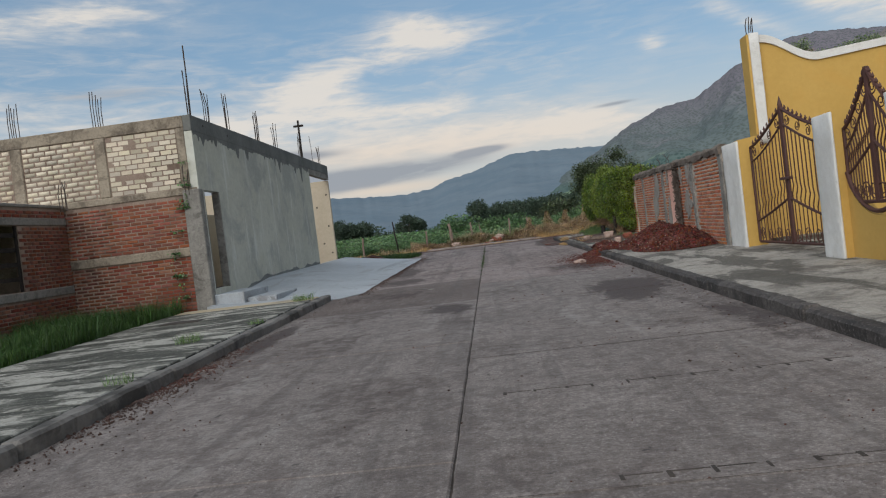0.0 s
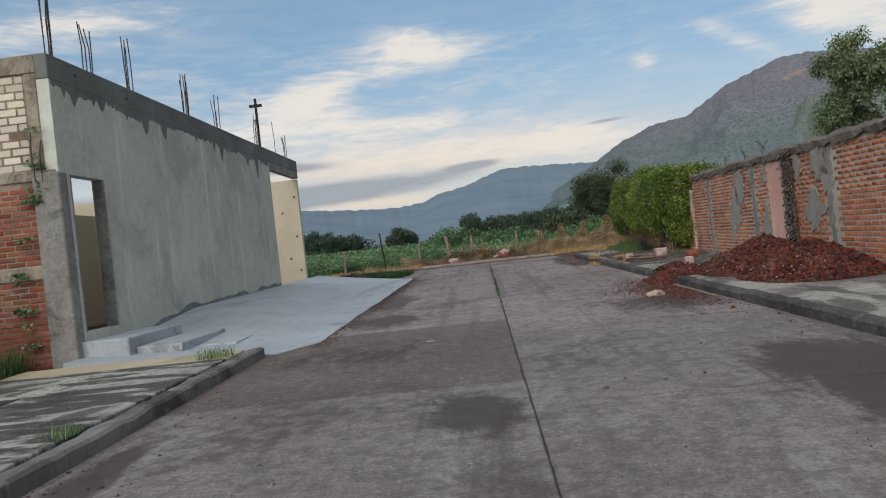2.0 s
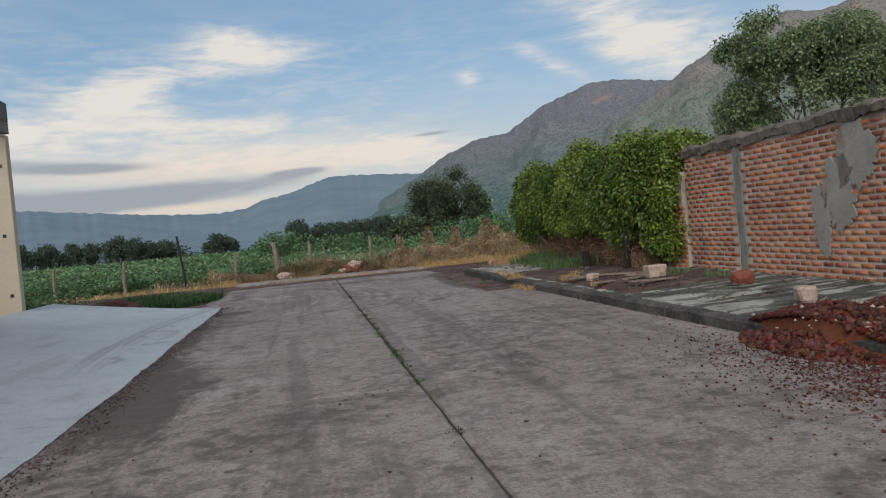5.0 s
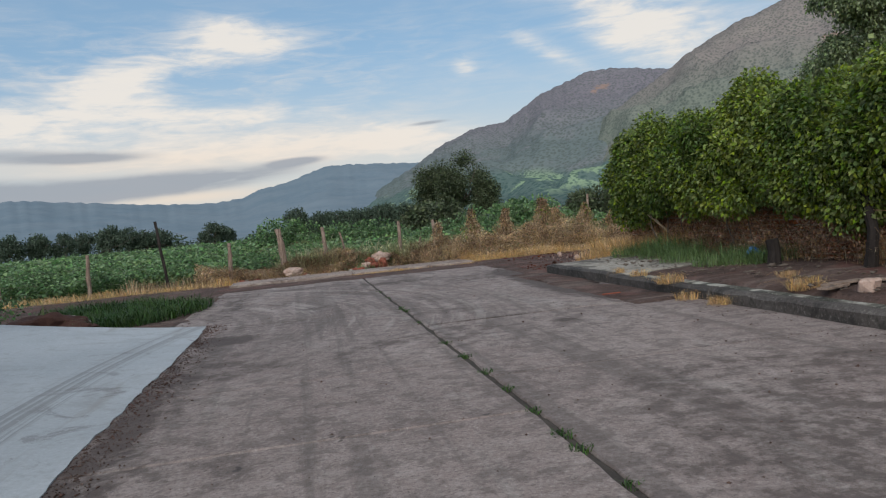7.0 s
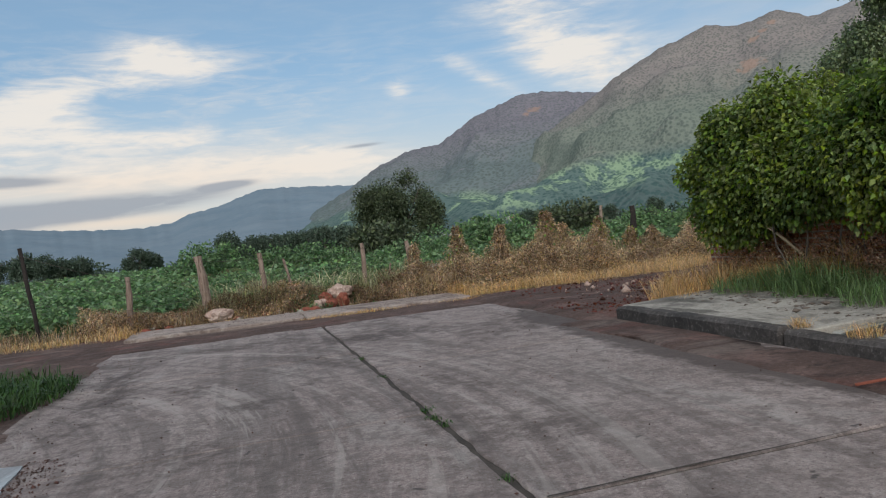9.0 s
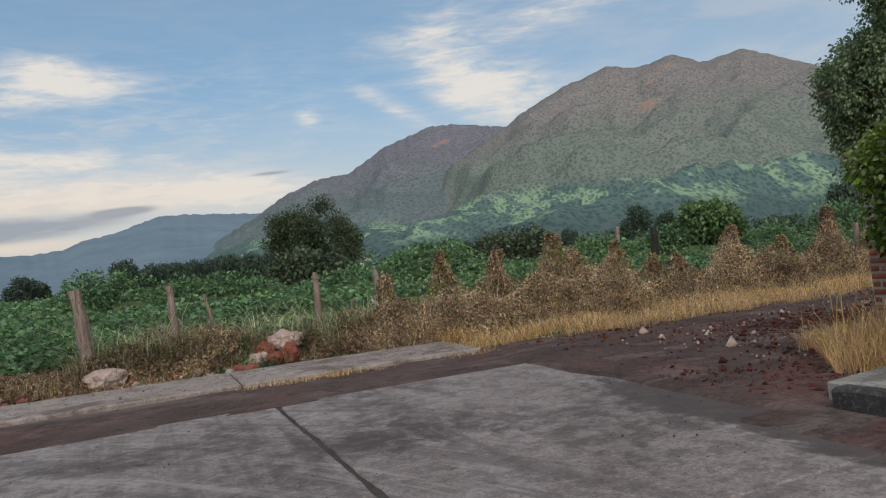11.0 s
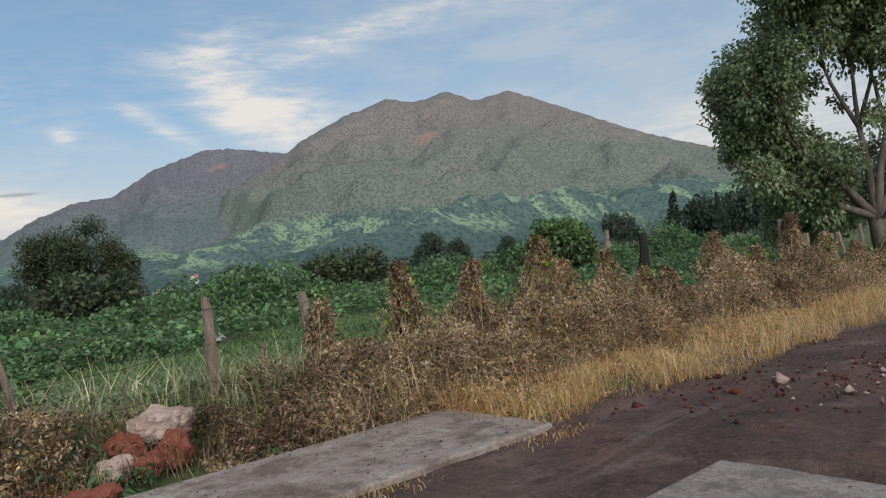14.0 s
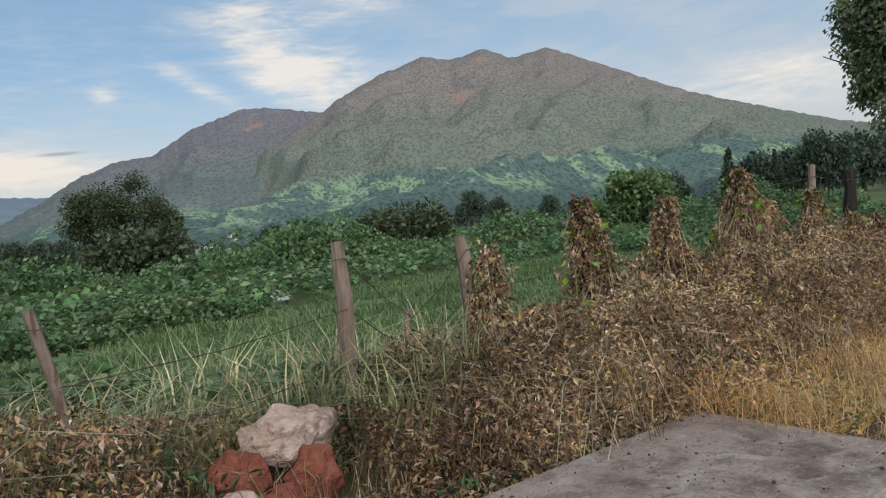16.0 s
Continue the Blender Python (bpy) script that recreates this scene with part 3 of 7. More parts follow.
def strip_arrays(p, q, width, sag):
    """Thin bowed stalks from p to q."""
    n = len(p)
    d = q - p
    side = unit(np.cross(d, rng.normal(size=(n, 3)))) * np.reshape(width, (-1, 1)) * 0.5
    mid = (p + q) / 2 + rng.normal(size=(n, 3)) * np.reshape(sag, (-1, 1))
    v = np.stack((p - side, p + side, mid - side, mid + side, q - side * 0.5, q + side * 0.5), 1)
    k = np.arange(n)[:, None] * 6
    return v.reshape(-1, 3), np.concatenate((k + np.array((0, 1, 3, 2)), k + np.array((2, 3, 5, 4))), 0)


def stuff(name, arrays, material, label, parent=None, category=""):
    ob = new(name, mesh_np(name, *arrays, material))
    if parent:
        ob.parent = parent
        return tagged(ob, label)
    return tagged(ob, label, category, kind="stuff")


# ---- ground, plain and hills ----
def ground_z(x, y):
    """Height of the open ground; the field rises slowly towards the hills."""
    r = np.hypot(x, y - 40)
    far = np.clip((r - 250) / 1500, 0, 1)
    z = SLOPE * np.clip(y, -60, 200) * (1 - far) + far * (4 + 0.004 * r)
    rough = np.clip((np.maximum(np.abs(x) - 9, y - 46.2)) / 3, 0, 1)
    return z - 0.06 + rough * (0.07 * np.sin(x * 0.9 + 1.3 * np.sin(y * 0.7)) * np.sin(y * 1.1 + x * 0.3))


def build_ground():
    radii = np.concatenate((np.linspace(0, 60, 90), np.geomspace(61, 4600, 90)[1:]))
    turns = np.linspace(0, math.tau, 181)[:-1]
    R, T = np.meshgrid(radii, turns, indexing="ij")
    X, Y = R * np.sin(T), 25 + R * np.cos(T)
    v = np.stack((X, Y, ground_z(X, Y)), -1).reshape(-1, 3)
    n, k = len(radii), len(turns)
    i, j = np.meshgrid(np.arange(n - 1), np.arange(k), indexing="ij")
    f = np.stack((i * k + j, (i + 1) * k + j, (i + 1) * k + (j + 1) % k, i * k + (j + 1) % k), -1).reshape(-1, 4)[k:]
    ob = new("ground", mesh_np("ground", v, f, EARTH, True))
    tagged(ob, "green weedy field earth with bare patches", kind="structure")


build_ground()


# bare reddish rock on the upper slopes: place and reach in metres
SCARS = (((1281, 1633, 370), 38), ((1474, 1847, 489), 20), ((1512, 1852, 516), 15), ((1549, 1859, 542), 17), ((1400, 1800, 450), 14), ((1175, 2813, 499), 34), ((1130, 2790, 480), 20))


def hill_material(name, near, haze):
    """Scrub on steep slopes, greener pasture and darker bushes lower down, a few bare red scars. Aerial haze is tinted
    into the colours.
    """
    m = bpy.data.materials.new(name)
    m.use_nodes = True
    tree = m.node_tree
    tree.nodes.clear()
    put, feed, maths, mix, noise_at, span, stretch = nodes_of(tree)
    place = put("ShaderNodeTexCoord").outputs["Object"]
    cut = put("ShaderNodeSeparateXYZ")
    feed(cut.inputs[0], place)
    z = cut.outputs[2]
    wave = maths("MULTIPLY", maths("SUBTRACT", noise_at(place, 0.004, 4.0), 0.5), 70.0)
    zz = maths("ADD", z, wave)
    bush = put("ShaderNodeTexVoronoi", feature="F1")
    feed(bush.inputs["Vector"], place)
    bush.inputs["Scale"].default_value = near
    patchy = noise_at(place, 0.032, 6.0, 0.7)
    dots = maths("MAXIMUM", span(bush.outputs["Distance"], 0.30, 0.60), span(patchy, 0.50, 0.66))
    big = noise_at(place, 0.007, 6.0, 0.7)
    # pale bluish base tones already hold distance haze; the haze factor adds more
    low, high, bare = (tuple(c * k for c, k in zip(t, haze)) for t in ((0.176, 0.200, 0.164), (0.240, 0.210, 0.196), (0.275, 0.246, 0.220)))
    scrub = mix(span(zz, 190.0, 460.0), low, high)
    scrub = mix(maths("MULTIPLY", span(big, 0.50, 0.68), 0.55), scrub, bare)
    scrub = mix(dots, mix(0.62, scrub, (0.080, 0.096, 0.088)), scrub)
    fields = noise_at(stretch(place, 1.0, 0.55, 1.0, 35), 0.013, 5.0, 0.65)
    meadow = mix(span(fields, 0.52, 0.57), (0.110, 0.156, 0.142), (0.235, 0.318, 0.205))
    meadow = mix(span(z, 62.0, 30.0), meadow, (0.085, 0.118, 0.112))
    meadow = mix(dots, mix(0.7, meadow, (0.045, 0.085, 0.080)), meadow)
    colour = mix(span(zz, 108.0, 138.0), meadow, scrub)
    crag = noise_at(place, 0.045, 5.0, 0.7)
    bared = None
    for spot, size in SCARS:
        gap = put("ShaderNodeVectorMath", operation="DISTANCE")
        feed(gap.inputs[0], place)
        gap.inputs[1].default_value = spot
        one = span(maths("ADD", maths("MULTIPLY", gap.outputs["Value"], 1 / size), maths("MULTIPLY_ADD", crag, 2.4, -1.2)), 1.0, 0.55)
        bared = one if bared is None else maths("MAXIMUM", bared, one)
    colour = mix(maths("MULTIPLY", bared, 0.65), colour, (0.33, 0.215, 0.165))
    b = put("ShaderNodeBump")
    b.inputs["Strength"].default_value, b.inputs["Distance"].default_value = 0.55, 8.0
    feed(b.inputs["Height"], maths("SUBTRACT", noise_at(place, 0.06, 4.0), maths("MULTIPLY", bush.outputs["Distance"], 0.6)))
    shader = put("ShaderNodeBsdfPrincipled")
    feed(shader.inputs["Base Color"], colour)
    shader.inputs["Roughness"].default_value, shader.inputs["Specular IOR Level"].default_value = 1.0, 0.0
    feed(shader.inputs["Normal"], b.outputs[0])
    feed(put("ShaderNodeOutputMaterial").inputs[0], shader.outputs[0])
    return m


def smooth_curve(keys, x):
    """A soft curve through (x, y) pairs."""
    kx, ky = np.array(keys).T
    t = np.interp(x, kx, ky)
    for s in (0.12, -0.12, 0.28, -0.28):
        t = t + np.interp(x + s, kx, ky)
    return t / 5 + 0.035 * np.sin(x * 5.3 + 2 * np.sin(x * 1.9)) + 0.02 * np.sin(x * 13.1 + np.sin(x * 7.3))


HILLS = []


def hill_z(x, y):
    """Height of the slopes at a place."""
    best = 0.0
    for X, Y, H in HILLS:
        k = np.argmin((X - x) ** 2 + (Y - y) ** 2)
        if np.hypot(X.flat[k] - x, Y.flat[k] - y) < 25:
            best = max(best, float(H.flat[k]))
    return best


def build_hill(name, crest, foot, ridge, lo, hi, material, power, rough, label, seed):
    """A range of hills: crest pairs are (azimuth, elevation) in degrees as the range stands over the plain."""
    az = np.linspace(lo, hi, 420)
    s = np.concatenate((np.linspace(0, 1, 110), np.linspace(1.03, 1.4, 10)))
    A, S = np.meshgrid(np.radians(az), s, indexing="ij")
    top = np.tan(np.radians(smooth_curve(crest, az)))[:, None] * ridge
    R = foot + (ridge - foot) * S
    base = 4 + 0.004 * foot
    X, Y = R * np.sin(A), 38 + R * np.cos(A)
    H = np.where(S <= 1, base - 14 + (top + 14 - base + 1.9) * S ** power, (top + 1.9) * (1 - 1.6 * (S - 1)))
    N = np.zeros_like(X)
    for i in range(X.shape[0]):
        for j in range(X.shape[1]):
            p = Vector((X[i, j] / 420, Y[i, j] / 420, seed))
            N[i, j] = 1 - 2 * abs(noise.noise(p)) + 0.5 * noise.noise(p * 2.7) + 0.25 * noise.noise(p * 7)
    HILLS.append((X, Y, H))
    H += rough * (N - 0.5) * np.clip(S * 3.2, 0, 1) * np.clip((1.0 - S) * 6, 0.02, 1) * np.clip(top / 400, 0.15, 1)
    v = np.stack((X, Y, H), -1).reshape(-1, 3)
    n, k = X.shape
    i, j = np.meshgrid(np.arange(n - 1), np.arange(k - 1), indexing="ij")
    f = np.stack((i * k + j, i * k + j + 1, (i + 1) * k + j + 1, (i + 1) * k + j), -1).reshape(-1, 4)
    ob = new(name, mesh_np(name, v, f, material, True))
    tagged(ob, label, kind="structure")


HILL = hill_material("hill_scrub", 0.135, (1.0, 1.0, 1.0))
# the back range gets a bluer tint in place of real haze
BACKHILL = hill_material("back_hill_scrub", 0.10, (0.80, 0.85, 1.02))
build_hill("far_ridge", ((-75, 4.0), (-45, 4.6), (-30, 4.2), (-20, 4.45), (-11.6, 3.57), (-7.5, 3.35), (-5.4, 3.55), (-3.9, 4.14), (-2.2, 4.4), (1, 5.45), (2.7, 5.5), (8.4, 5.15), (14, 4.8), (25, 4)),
           1500, 4300, -75, 25, FARRIDGE, 1.5, 16, "wooded mountain ridge behind the plain, coloured blue-grey for haze", 3.0)
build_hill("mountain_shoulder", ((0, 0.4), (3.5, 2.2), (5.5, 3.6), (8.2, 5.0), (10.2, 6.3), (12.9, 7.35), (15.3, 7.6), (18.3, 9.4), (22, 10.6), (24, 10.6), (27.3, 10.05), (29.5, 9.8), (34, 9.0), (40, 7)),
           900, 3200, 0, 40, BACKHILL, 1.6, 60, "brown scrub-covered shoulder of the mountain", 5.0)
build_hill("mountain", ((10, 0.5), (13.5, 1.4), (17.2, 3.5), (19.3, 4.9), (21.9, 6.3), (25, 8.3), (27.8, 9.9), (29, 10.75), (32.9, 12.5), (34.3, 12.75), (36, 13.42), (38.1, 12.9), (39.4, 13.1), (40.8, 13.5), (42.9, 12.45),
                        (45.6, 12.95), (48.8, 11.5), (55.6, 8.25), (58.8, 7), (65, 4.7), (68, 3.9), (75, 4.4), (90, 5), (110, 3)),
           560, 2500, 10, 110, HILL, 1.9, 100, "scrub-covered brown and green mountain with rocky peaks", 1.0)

# ---- road, kerbs, pavements ----
KERB_L, KERB_R, MIDDLE, ROAD_END = -4.05, 3.22, -0.40, 42.6


def slab(bm, u0, u1, v0, v1, low, high, bevel=0.012, sag=0.0):
    return box(bm, u0, u1, v0, v1, low, high, bevel, climb=True)


road = new("road")
road.matrix_world = STREET
tagged(road, "grey brushed concrete street in two lanes of slabs", kind="structure")
bed = bmesh.new()
box(bed, KERB_L - 0.1, KERB_R + 0.1, -30, ROAD_END - 0.02, -0.2, -0.018, climb=True)
part("road_bed", bed, JOINT, road, "dirt-filled joints between slabs")
LEFT_JOINTS = (-30, -22, -14, -7, -0.5, 4.6, 9.2, 14.1, 19.2, 23.8, 28.2, 30.2, 35.0, 38.8, ROAD_END)
RIGHT_JOINTS = (-30, -22, -14, -7, -1.5, 3.9, 8.0, 13.0, 17.4, 21.2, 25.2, 29.4, 32.8, 37.4, ROAD_END)
STRONG_JOINTS = (8.0, 32.8)
for side, joints in enumerate((LEFT_JOINTS, RIGHT_JOINTS)):
    for v0, v1 in zip(joints, joints[1:]):
        gap = 0.006 if v1 < 18 else 0.010 if v1 < 26 else 0.026
        bm = bmesh.new()
        across = 0.030 if side and 29 < v0 < 31 else 0.007
        u0, u1 = ((KERB_L, MIDDLE - gap), (MIDDLE + gap, KERB_R))[side]
        slab(bm, u0, u1, v0 + 0.004, v1 - across, -0.15, random.uniform(-0.003, 0.003))
        bmesh.ops.subdivide_edges(bm, edges=[e for e in bm.edges if abs(e.verts[0].co.y - e.verts[1].co.y) > 2], cuts=40)
        for v in bm.verts:
            if abs(v.co.x - MIDDLE) < 0.1:
                v.co.x += (gap * 0.9 + 0.003) * noise.noise(Vector((v.co.y * 2.3, side * 5, 0))) + gap * 0.5 * noise.noise(Vector((v.co.y * 9, side * 5, 3)))
        part("slab", bm, ROAD_BROWN if side == 0 and 12 < v0 < 19 else ROAD_DARK if v0 < 14 else ROAD, road)
        if -8 < v0 < 36 and side:
            # dark soil that has settled in the cross joint
            bm = bmesh.new()
            rows = []
            for i in range(61):
                u = u0 + 0.03 + (u1 - u0 - 0.1) * i / 60
                mid = v0 + 0.014 * noise.noise(Vector((u * 1.3, v0, 2)))
                half = (0.003 if v0 not in STRONG_JOINTS else 0.010) + 0.006 * noise.noise(Vector((u * 6, v0, 7)))
                half = max(0.0008, half * min(1.0, max(0.0, 2.0 - (u - u0) / 1.1)) if v0 > 30 else half)
                rows.append([bm.verts.new((u, w, SLOPE * w + 0.006)) for w in (mid - half, mid + half)])
            for p, q in zip(rows, rows[1:]):
                bm.faces.new((p[0], q[0], q[1], p[1]))
            part("joint_soil", bm, JOINT, road, "dark soil settled in the joint")

for row_v, lo in ((6.25, -0.1), (4.05, 0.5)):
    for i in range(11):
        u = lo + 0.27 * i + random.uniform(-0.05, 0.05)
        bm = bmesh.new()
        box(bm, u, u + random.uniform(0.016, 0.032), row_v - random.uniform(0.03, 0.08), row_v + random.uniform(0.01, 0.04), 0.0, 0.0055, climb=True)
        part("cut_mark", bm, JOINT, road)
        if i % 4 != 3:
            bm = bmesh.new()
            box(bm, u + 0.03, u + 0.24, row_v + 0.012, row_v + random.uniform(0.018, 0.024), 0.0, 0.0048, climb=True)
            part("saw_line", bm, JOINT, road)

def weather(bm, amount=0.022):
    """Wear a long stone: cut it up along its length and push the corners about."""
    bmesh.ops.subdivide_edges(bm, edges=[e for e in bm.edges if abs(e.verts[0].co.y - e.verts[1].co.y) > 0.8], cuts=14)
    for v in bm.verts:
        if v.co.z > g(v.co.y):
            v.co += Vector((noise.noise(v.co * 2.7), 0, noise.noise(v.co * 3.3 + Vector((5, 0, 0))))) * amount


# left pavement with its kerb, ending where the fresh slab begins
pavement = new("pavement_left")
pavement.matrix_world = STREET
tagged(pavement, "old stained concrete pavement with moss and weeds", kind="structure")
for v0, v1 in ((-30, -20), (-20, -12), (-12, -4.5), (-4.5, 1.5), (1.5, 7.2), (7.2, 12.6), (12.6, 16.9), (16.9, 17.7)):
    bm = bmesh.new()
    slab(bm, -7.75, -4.36, v0 + 0.008, v1 - 0.008, -0.15, 0.13 + random.uniform(0, 0.01))
    part("slab", bm, SANDY if v0 > 16 else PAVING, pavement)
kerb = new("kerb_left")
kerb.matrix_world = STREET
tagged(kerb, "worn dark concrete kerb", kind="structure")
for i in range(16):
    v0 = -30 + i * 2.98
    bm = bmesh.new()
    box(bm, -4.26, KERB_L, v0 + 0.005, v0 + 2.97, -0.2, 0.15 + random.uniform(-0.01, 0.01), 0.03, climb=True)
    weather(bm)
    part("kerb_stone", bm, KERB_PALE, kerb)

# right pavement, sloping up to the walls
pavement = new("pavement_right")
pavement.matrix_world = STREET
tagged(pavement, "old stained concrete pavement partly under soil", kind="structure")
for v0, v1 in ((-30, -20), (-20, -12), (-12, -5), (-5, 1), (1, 6.2), (6.2, 11), (11, 16), (16, 20.3), (20.3, 23.2), (23.4, 27.6), (27.6, 31.5), (31.5, 34.8), (35.0, 38.6)):
    bm = bmesh.new()
    slab(bm, 3.42, 6.25, v0 + 0.008, v1 - 0.008, -0.15, 0.15)
    for vert in bm.verts:
        if vert.co.x > 4.5 and vert.co.z > g(vert.co.y):
            vert.co.z += 0.09
    part("slab", bm, PALE_PAVING if v0 < 23.3 or v0 > 34 else PAVING, pavement)
kerb = new("kerb_right")
kerb.matrix_world = STREET
tagged(kerb, "dark dirty broken concrete kerb", kind="structure")
for i, (v0, v1) in enumerate(zip((-30, -25, -20, -15, -10, -5, 0, 4, 8, 11.5, 15, 18.5, 21.3, 23.3, 26, 29, 32, 35.2), (-25, -20, -15, -10, -5, 0, 4, 8, 11.5, 15, 18.5, 21.3, 22.9, 26, 29, 32, 35.2, 38.4))):
    bm = bmesh.new()
    box(bm, KERB_R - 0.02, 3.41, v0 + 0.01, v1 - 0.01, -0.2, 0.16 + random.uniform(-0.015, 0.015), 0.035, climb=True)
    weather(bm)
    part("kerb_stone", bm, KERB, kerb)

# pavement along the field
pavement = new("pavement_end")
pavement.matrix_world = STREET
tagged(pavement, "narrow concrete pavement along the field fence", kind="structure")
for u0, u1 in ((-3.95, -0.55), (-0.53, 2.97)):
    bm = bmesh.new()
    slab(bm, u0, u1, 44.2, 45.65, -0.15, 0.06, 0.02)
    part("slab", bm, END_PAVING, pavement)

# fresh concrete apron in front of the house
bm = bmesh.new()
nu, nv = 14, 160
rows = []
for j in range(nv + 1):
    v = 17.75 + (35.5 - 17.75) * j / nv
    edge = -3.45 - 0.015 * math.sin(v * 0.9) - 0.012 * math.sin(v * 2.9) - 0.035 * noise.noise(Vector((v * 4.1, 1, 0))) - (0.5 * max(0, 18.6 - v))
    row = []
    for i in range(nu + 1):
        k = i / nu
        u = edge + (-7.2 - edge) * k
        row.append(bm.verts.new((u, v, g(v) + 0.012 + 0.50 * k ** 1.25 * min(1, max(0.35, (v - 17) / 6)))))
    rows.append(row)
for a, b in zip(rows, rows[1:]):
    for i in range(nu):
        bm.faces.new((a[i], a[i + 1], b[i + 1], b[i]))
apron = bmesh.ops.extrude_face_region(bm, geom=bm.faces[:])
for v in apron["geom"]:
    if isinstance(v, bmesh.types.BMVert):
        v.co.z -= 0.35
solid("driveway_apron", bm, FRESH, "fresh pale concrete apron sloping up to the house", m=STREET, kind="structure", smooth=False)

# bare soil: the track to the right, the strip before the far pavement, the verge to the left
def soil_patch(name, u0, u1, v0, v1, up, label, material=None, wav=0.25, step=0.35, tilt=0.0):
    bm = bmesh.new()
    nu, nv = max(2, int((u1 - u0) / step)), max(2, int((v1 - v0) / step))
    rows = []
    for j in range(nv + 1):
        row = []
        for i in range(nu + 1):
            u, v = u0 + (u1 - u0) * i / nu, v0 + (v1 - v0) * j / nv
            edge = min(i, nu - i, j, nv - j) == 0
            n1 = noise.noise(Vector((u * 0.7, v * 0.7, 2)))
            row.append(bm.verts.new((u + (wav * n1 if edge else 0), v + (wav * noise.noise(Vector((u * 0.9, v, 8))) if edge else 0),
                                     g(v) + tilt * (u - u0) + ((up - 0.12 if tilt else -0.05) if edge else up + 0.03 * n1 + 0.012 * noise.noise(Vector((u * 4, v * 4, 5)))))))
        rows.append(row)
    for a, b in zip(rows, rows[1:]):
        for i in range(nu):
            bm.faces.new((a[i], a[i + 1], b[i + 1], b[i]))
    return solid(name, bm, material or SOIL, label, m=STREET, kind="structure", smooth=True)


soil_patch("dirt_track", 2.6, 60, 38.3, 44.9, 0.02, "dark reddish dirt track with gravel and ruts")
soil_patch("dirt_strip", -5.0, 3.6, 42.2, 44.6, 0.0, "strip of dark soil between road and pavement", step=0.25)
soil_patch("dirt_verge", -24, -3.6, 36.2, 46.0, 0.0, "dark bare soil verge beside the road")

# ---- the unfinished house ----
HOUSE_U, HOUSE_V0, HOUSE_V1, HOUSE_TOP = -7.2, 18.2, 33.9, 5.27
NEAR_PIECES = []          # small pieces of walls, built at the end of the file


def brick_rows(u0, u1, z0, z1, length, height, joint, holes=(), jitter=0.006, stagger=0.5):
    """Places of bricks in a wall from u0 to u1: (start, end, low, high), leaving out what falls into holes (u0, u1, z0, z1)."""
    out = []
    row, z = 0, z0
    while z + height <= z1 + 0.01:
        u = u0 - (length * stagger if row % 2 else 0)
        while u < u1:
            a, b = max(u, u0), min(u + length - joint, u1)
            free = all(b <= h[0] or a >= h[1] or z + height <= h[2] or z >= h[3] for h in holes)
            if b - a > 0.06 and free:
                out.append((a + random.uniform(0, jitter), b - random.uniform(0, jitter), z, z + height - joint))
            u += length
        z += height
        row += 1
    return out


house = new("house_wall_street")
house.matrix_world = STREET
tagged(house, "smooth grey cement-rendered house wall with empty doorway", kind="structure")
T = 0.2
bm = bmesh.new()
U = HOUSE_U
box(bm, U - T, U, 18.2, 18.5, -0.2, 4.86)
box(bm, U - T, U, 18.5, 19.6, 3.36, 4.86)
box(bm, U - T, U, 18.5, 19.6, -0.2, 0.78)
box(bm, U - T, U, 19.6, 30.2, -0.2, 4.86)
part("wall_face", bm, PLASTER, house)
bm = bmesh.new()
box(bm, U - T - 0.003, U + 0.006, 18.19, 33.9, 4.86, HOUSE_TOP, 0.015)
part("ring_beam", bm, DARKBEAM, house, "dark damp-stained concrete ring beam")
bm = bmesh.new()
box(bm, U - T, U - 0.004, 30.2, 33.9, 4.62, 4.86)
part("lintel", bm, CONCRETE, house, "raw concrete lintel over the open gateway")
bm = bmesh.new()
box(bm, U - T, U - 0.01, 18.5, 18.56, 0.78, 3.36)
box(bm, U - T, U - 0.01, 19.54, 19.6, 0.78, 3.36)
part("door_reveal", bm, CONCRETE, house)
# ragged drips of the darker coat below the beam, damp at the foot
def ragged_strip(v0, v1, base, depth, step=0.035):
    """A thin coat on the street wall between a line and a ragged edge."""
    bm = bmesh.new()
    last = None
    for i in range(int((v1 - v0) / step) + 1):
        v = v0 + i * step
        z0 = base(v)
        z1 = z0 + depth(v)
        ring = [bm.verts.new((U + x, v, z)) for x, z in ((0.0022, z0), (0.0022, z1), (-0.003, z1), (-0.003, z0))]
        if last:
            for k in range(4):
                bm.faces.new((last[k], last[(k + 1) % 4], ring[(k + 1) % 4], ring[k]))
        last = ring
    return bm


def drip(v):
    n1, n2, n3 = noise.noise(Vector((v * 0.55, 0, 0))), noise.noise(Vector((v * 2.3, 7, 0))), noise.noise(Vector((v * 7.5, 3, 0)))
    n4 = noise.noise(Vector((v * 17.0, 9, 0)))
    long_one = max(0.0, n2 - 0.12) * (1.5 if v > 24.5 else 0.7)
    return -(0.05 + 0.26 * abs(n1) + 0.20 * max(0.0, n3) + 0.07 * max(0.0, n4) + long_one)


def wick(v):
    return 0.05 + 0.22 * max(0.0, noise.noise(Vector((v * 0.9, 11, 0))) + 0.25) + 0.05 * abs(noise.noise(Vector((v * 6.0, 5, 0))))


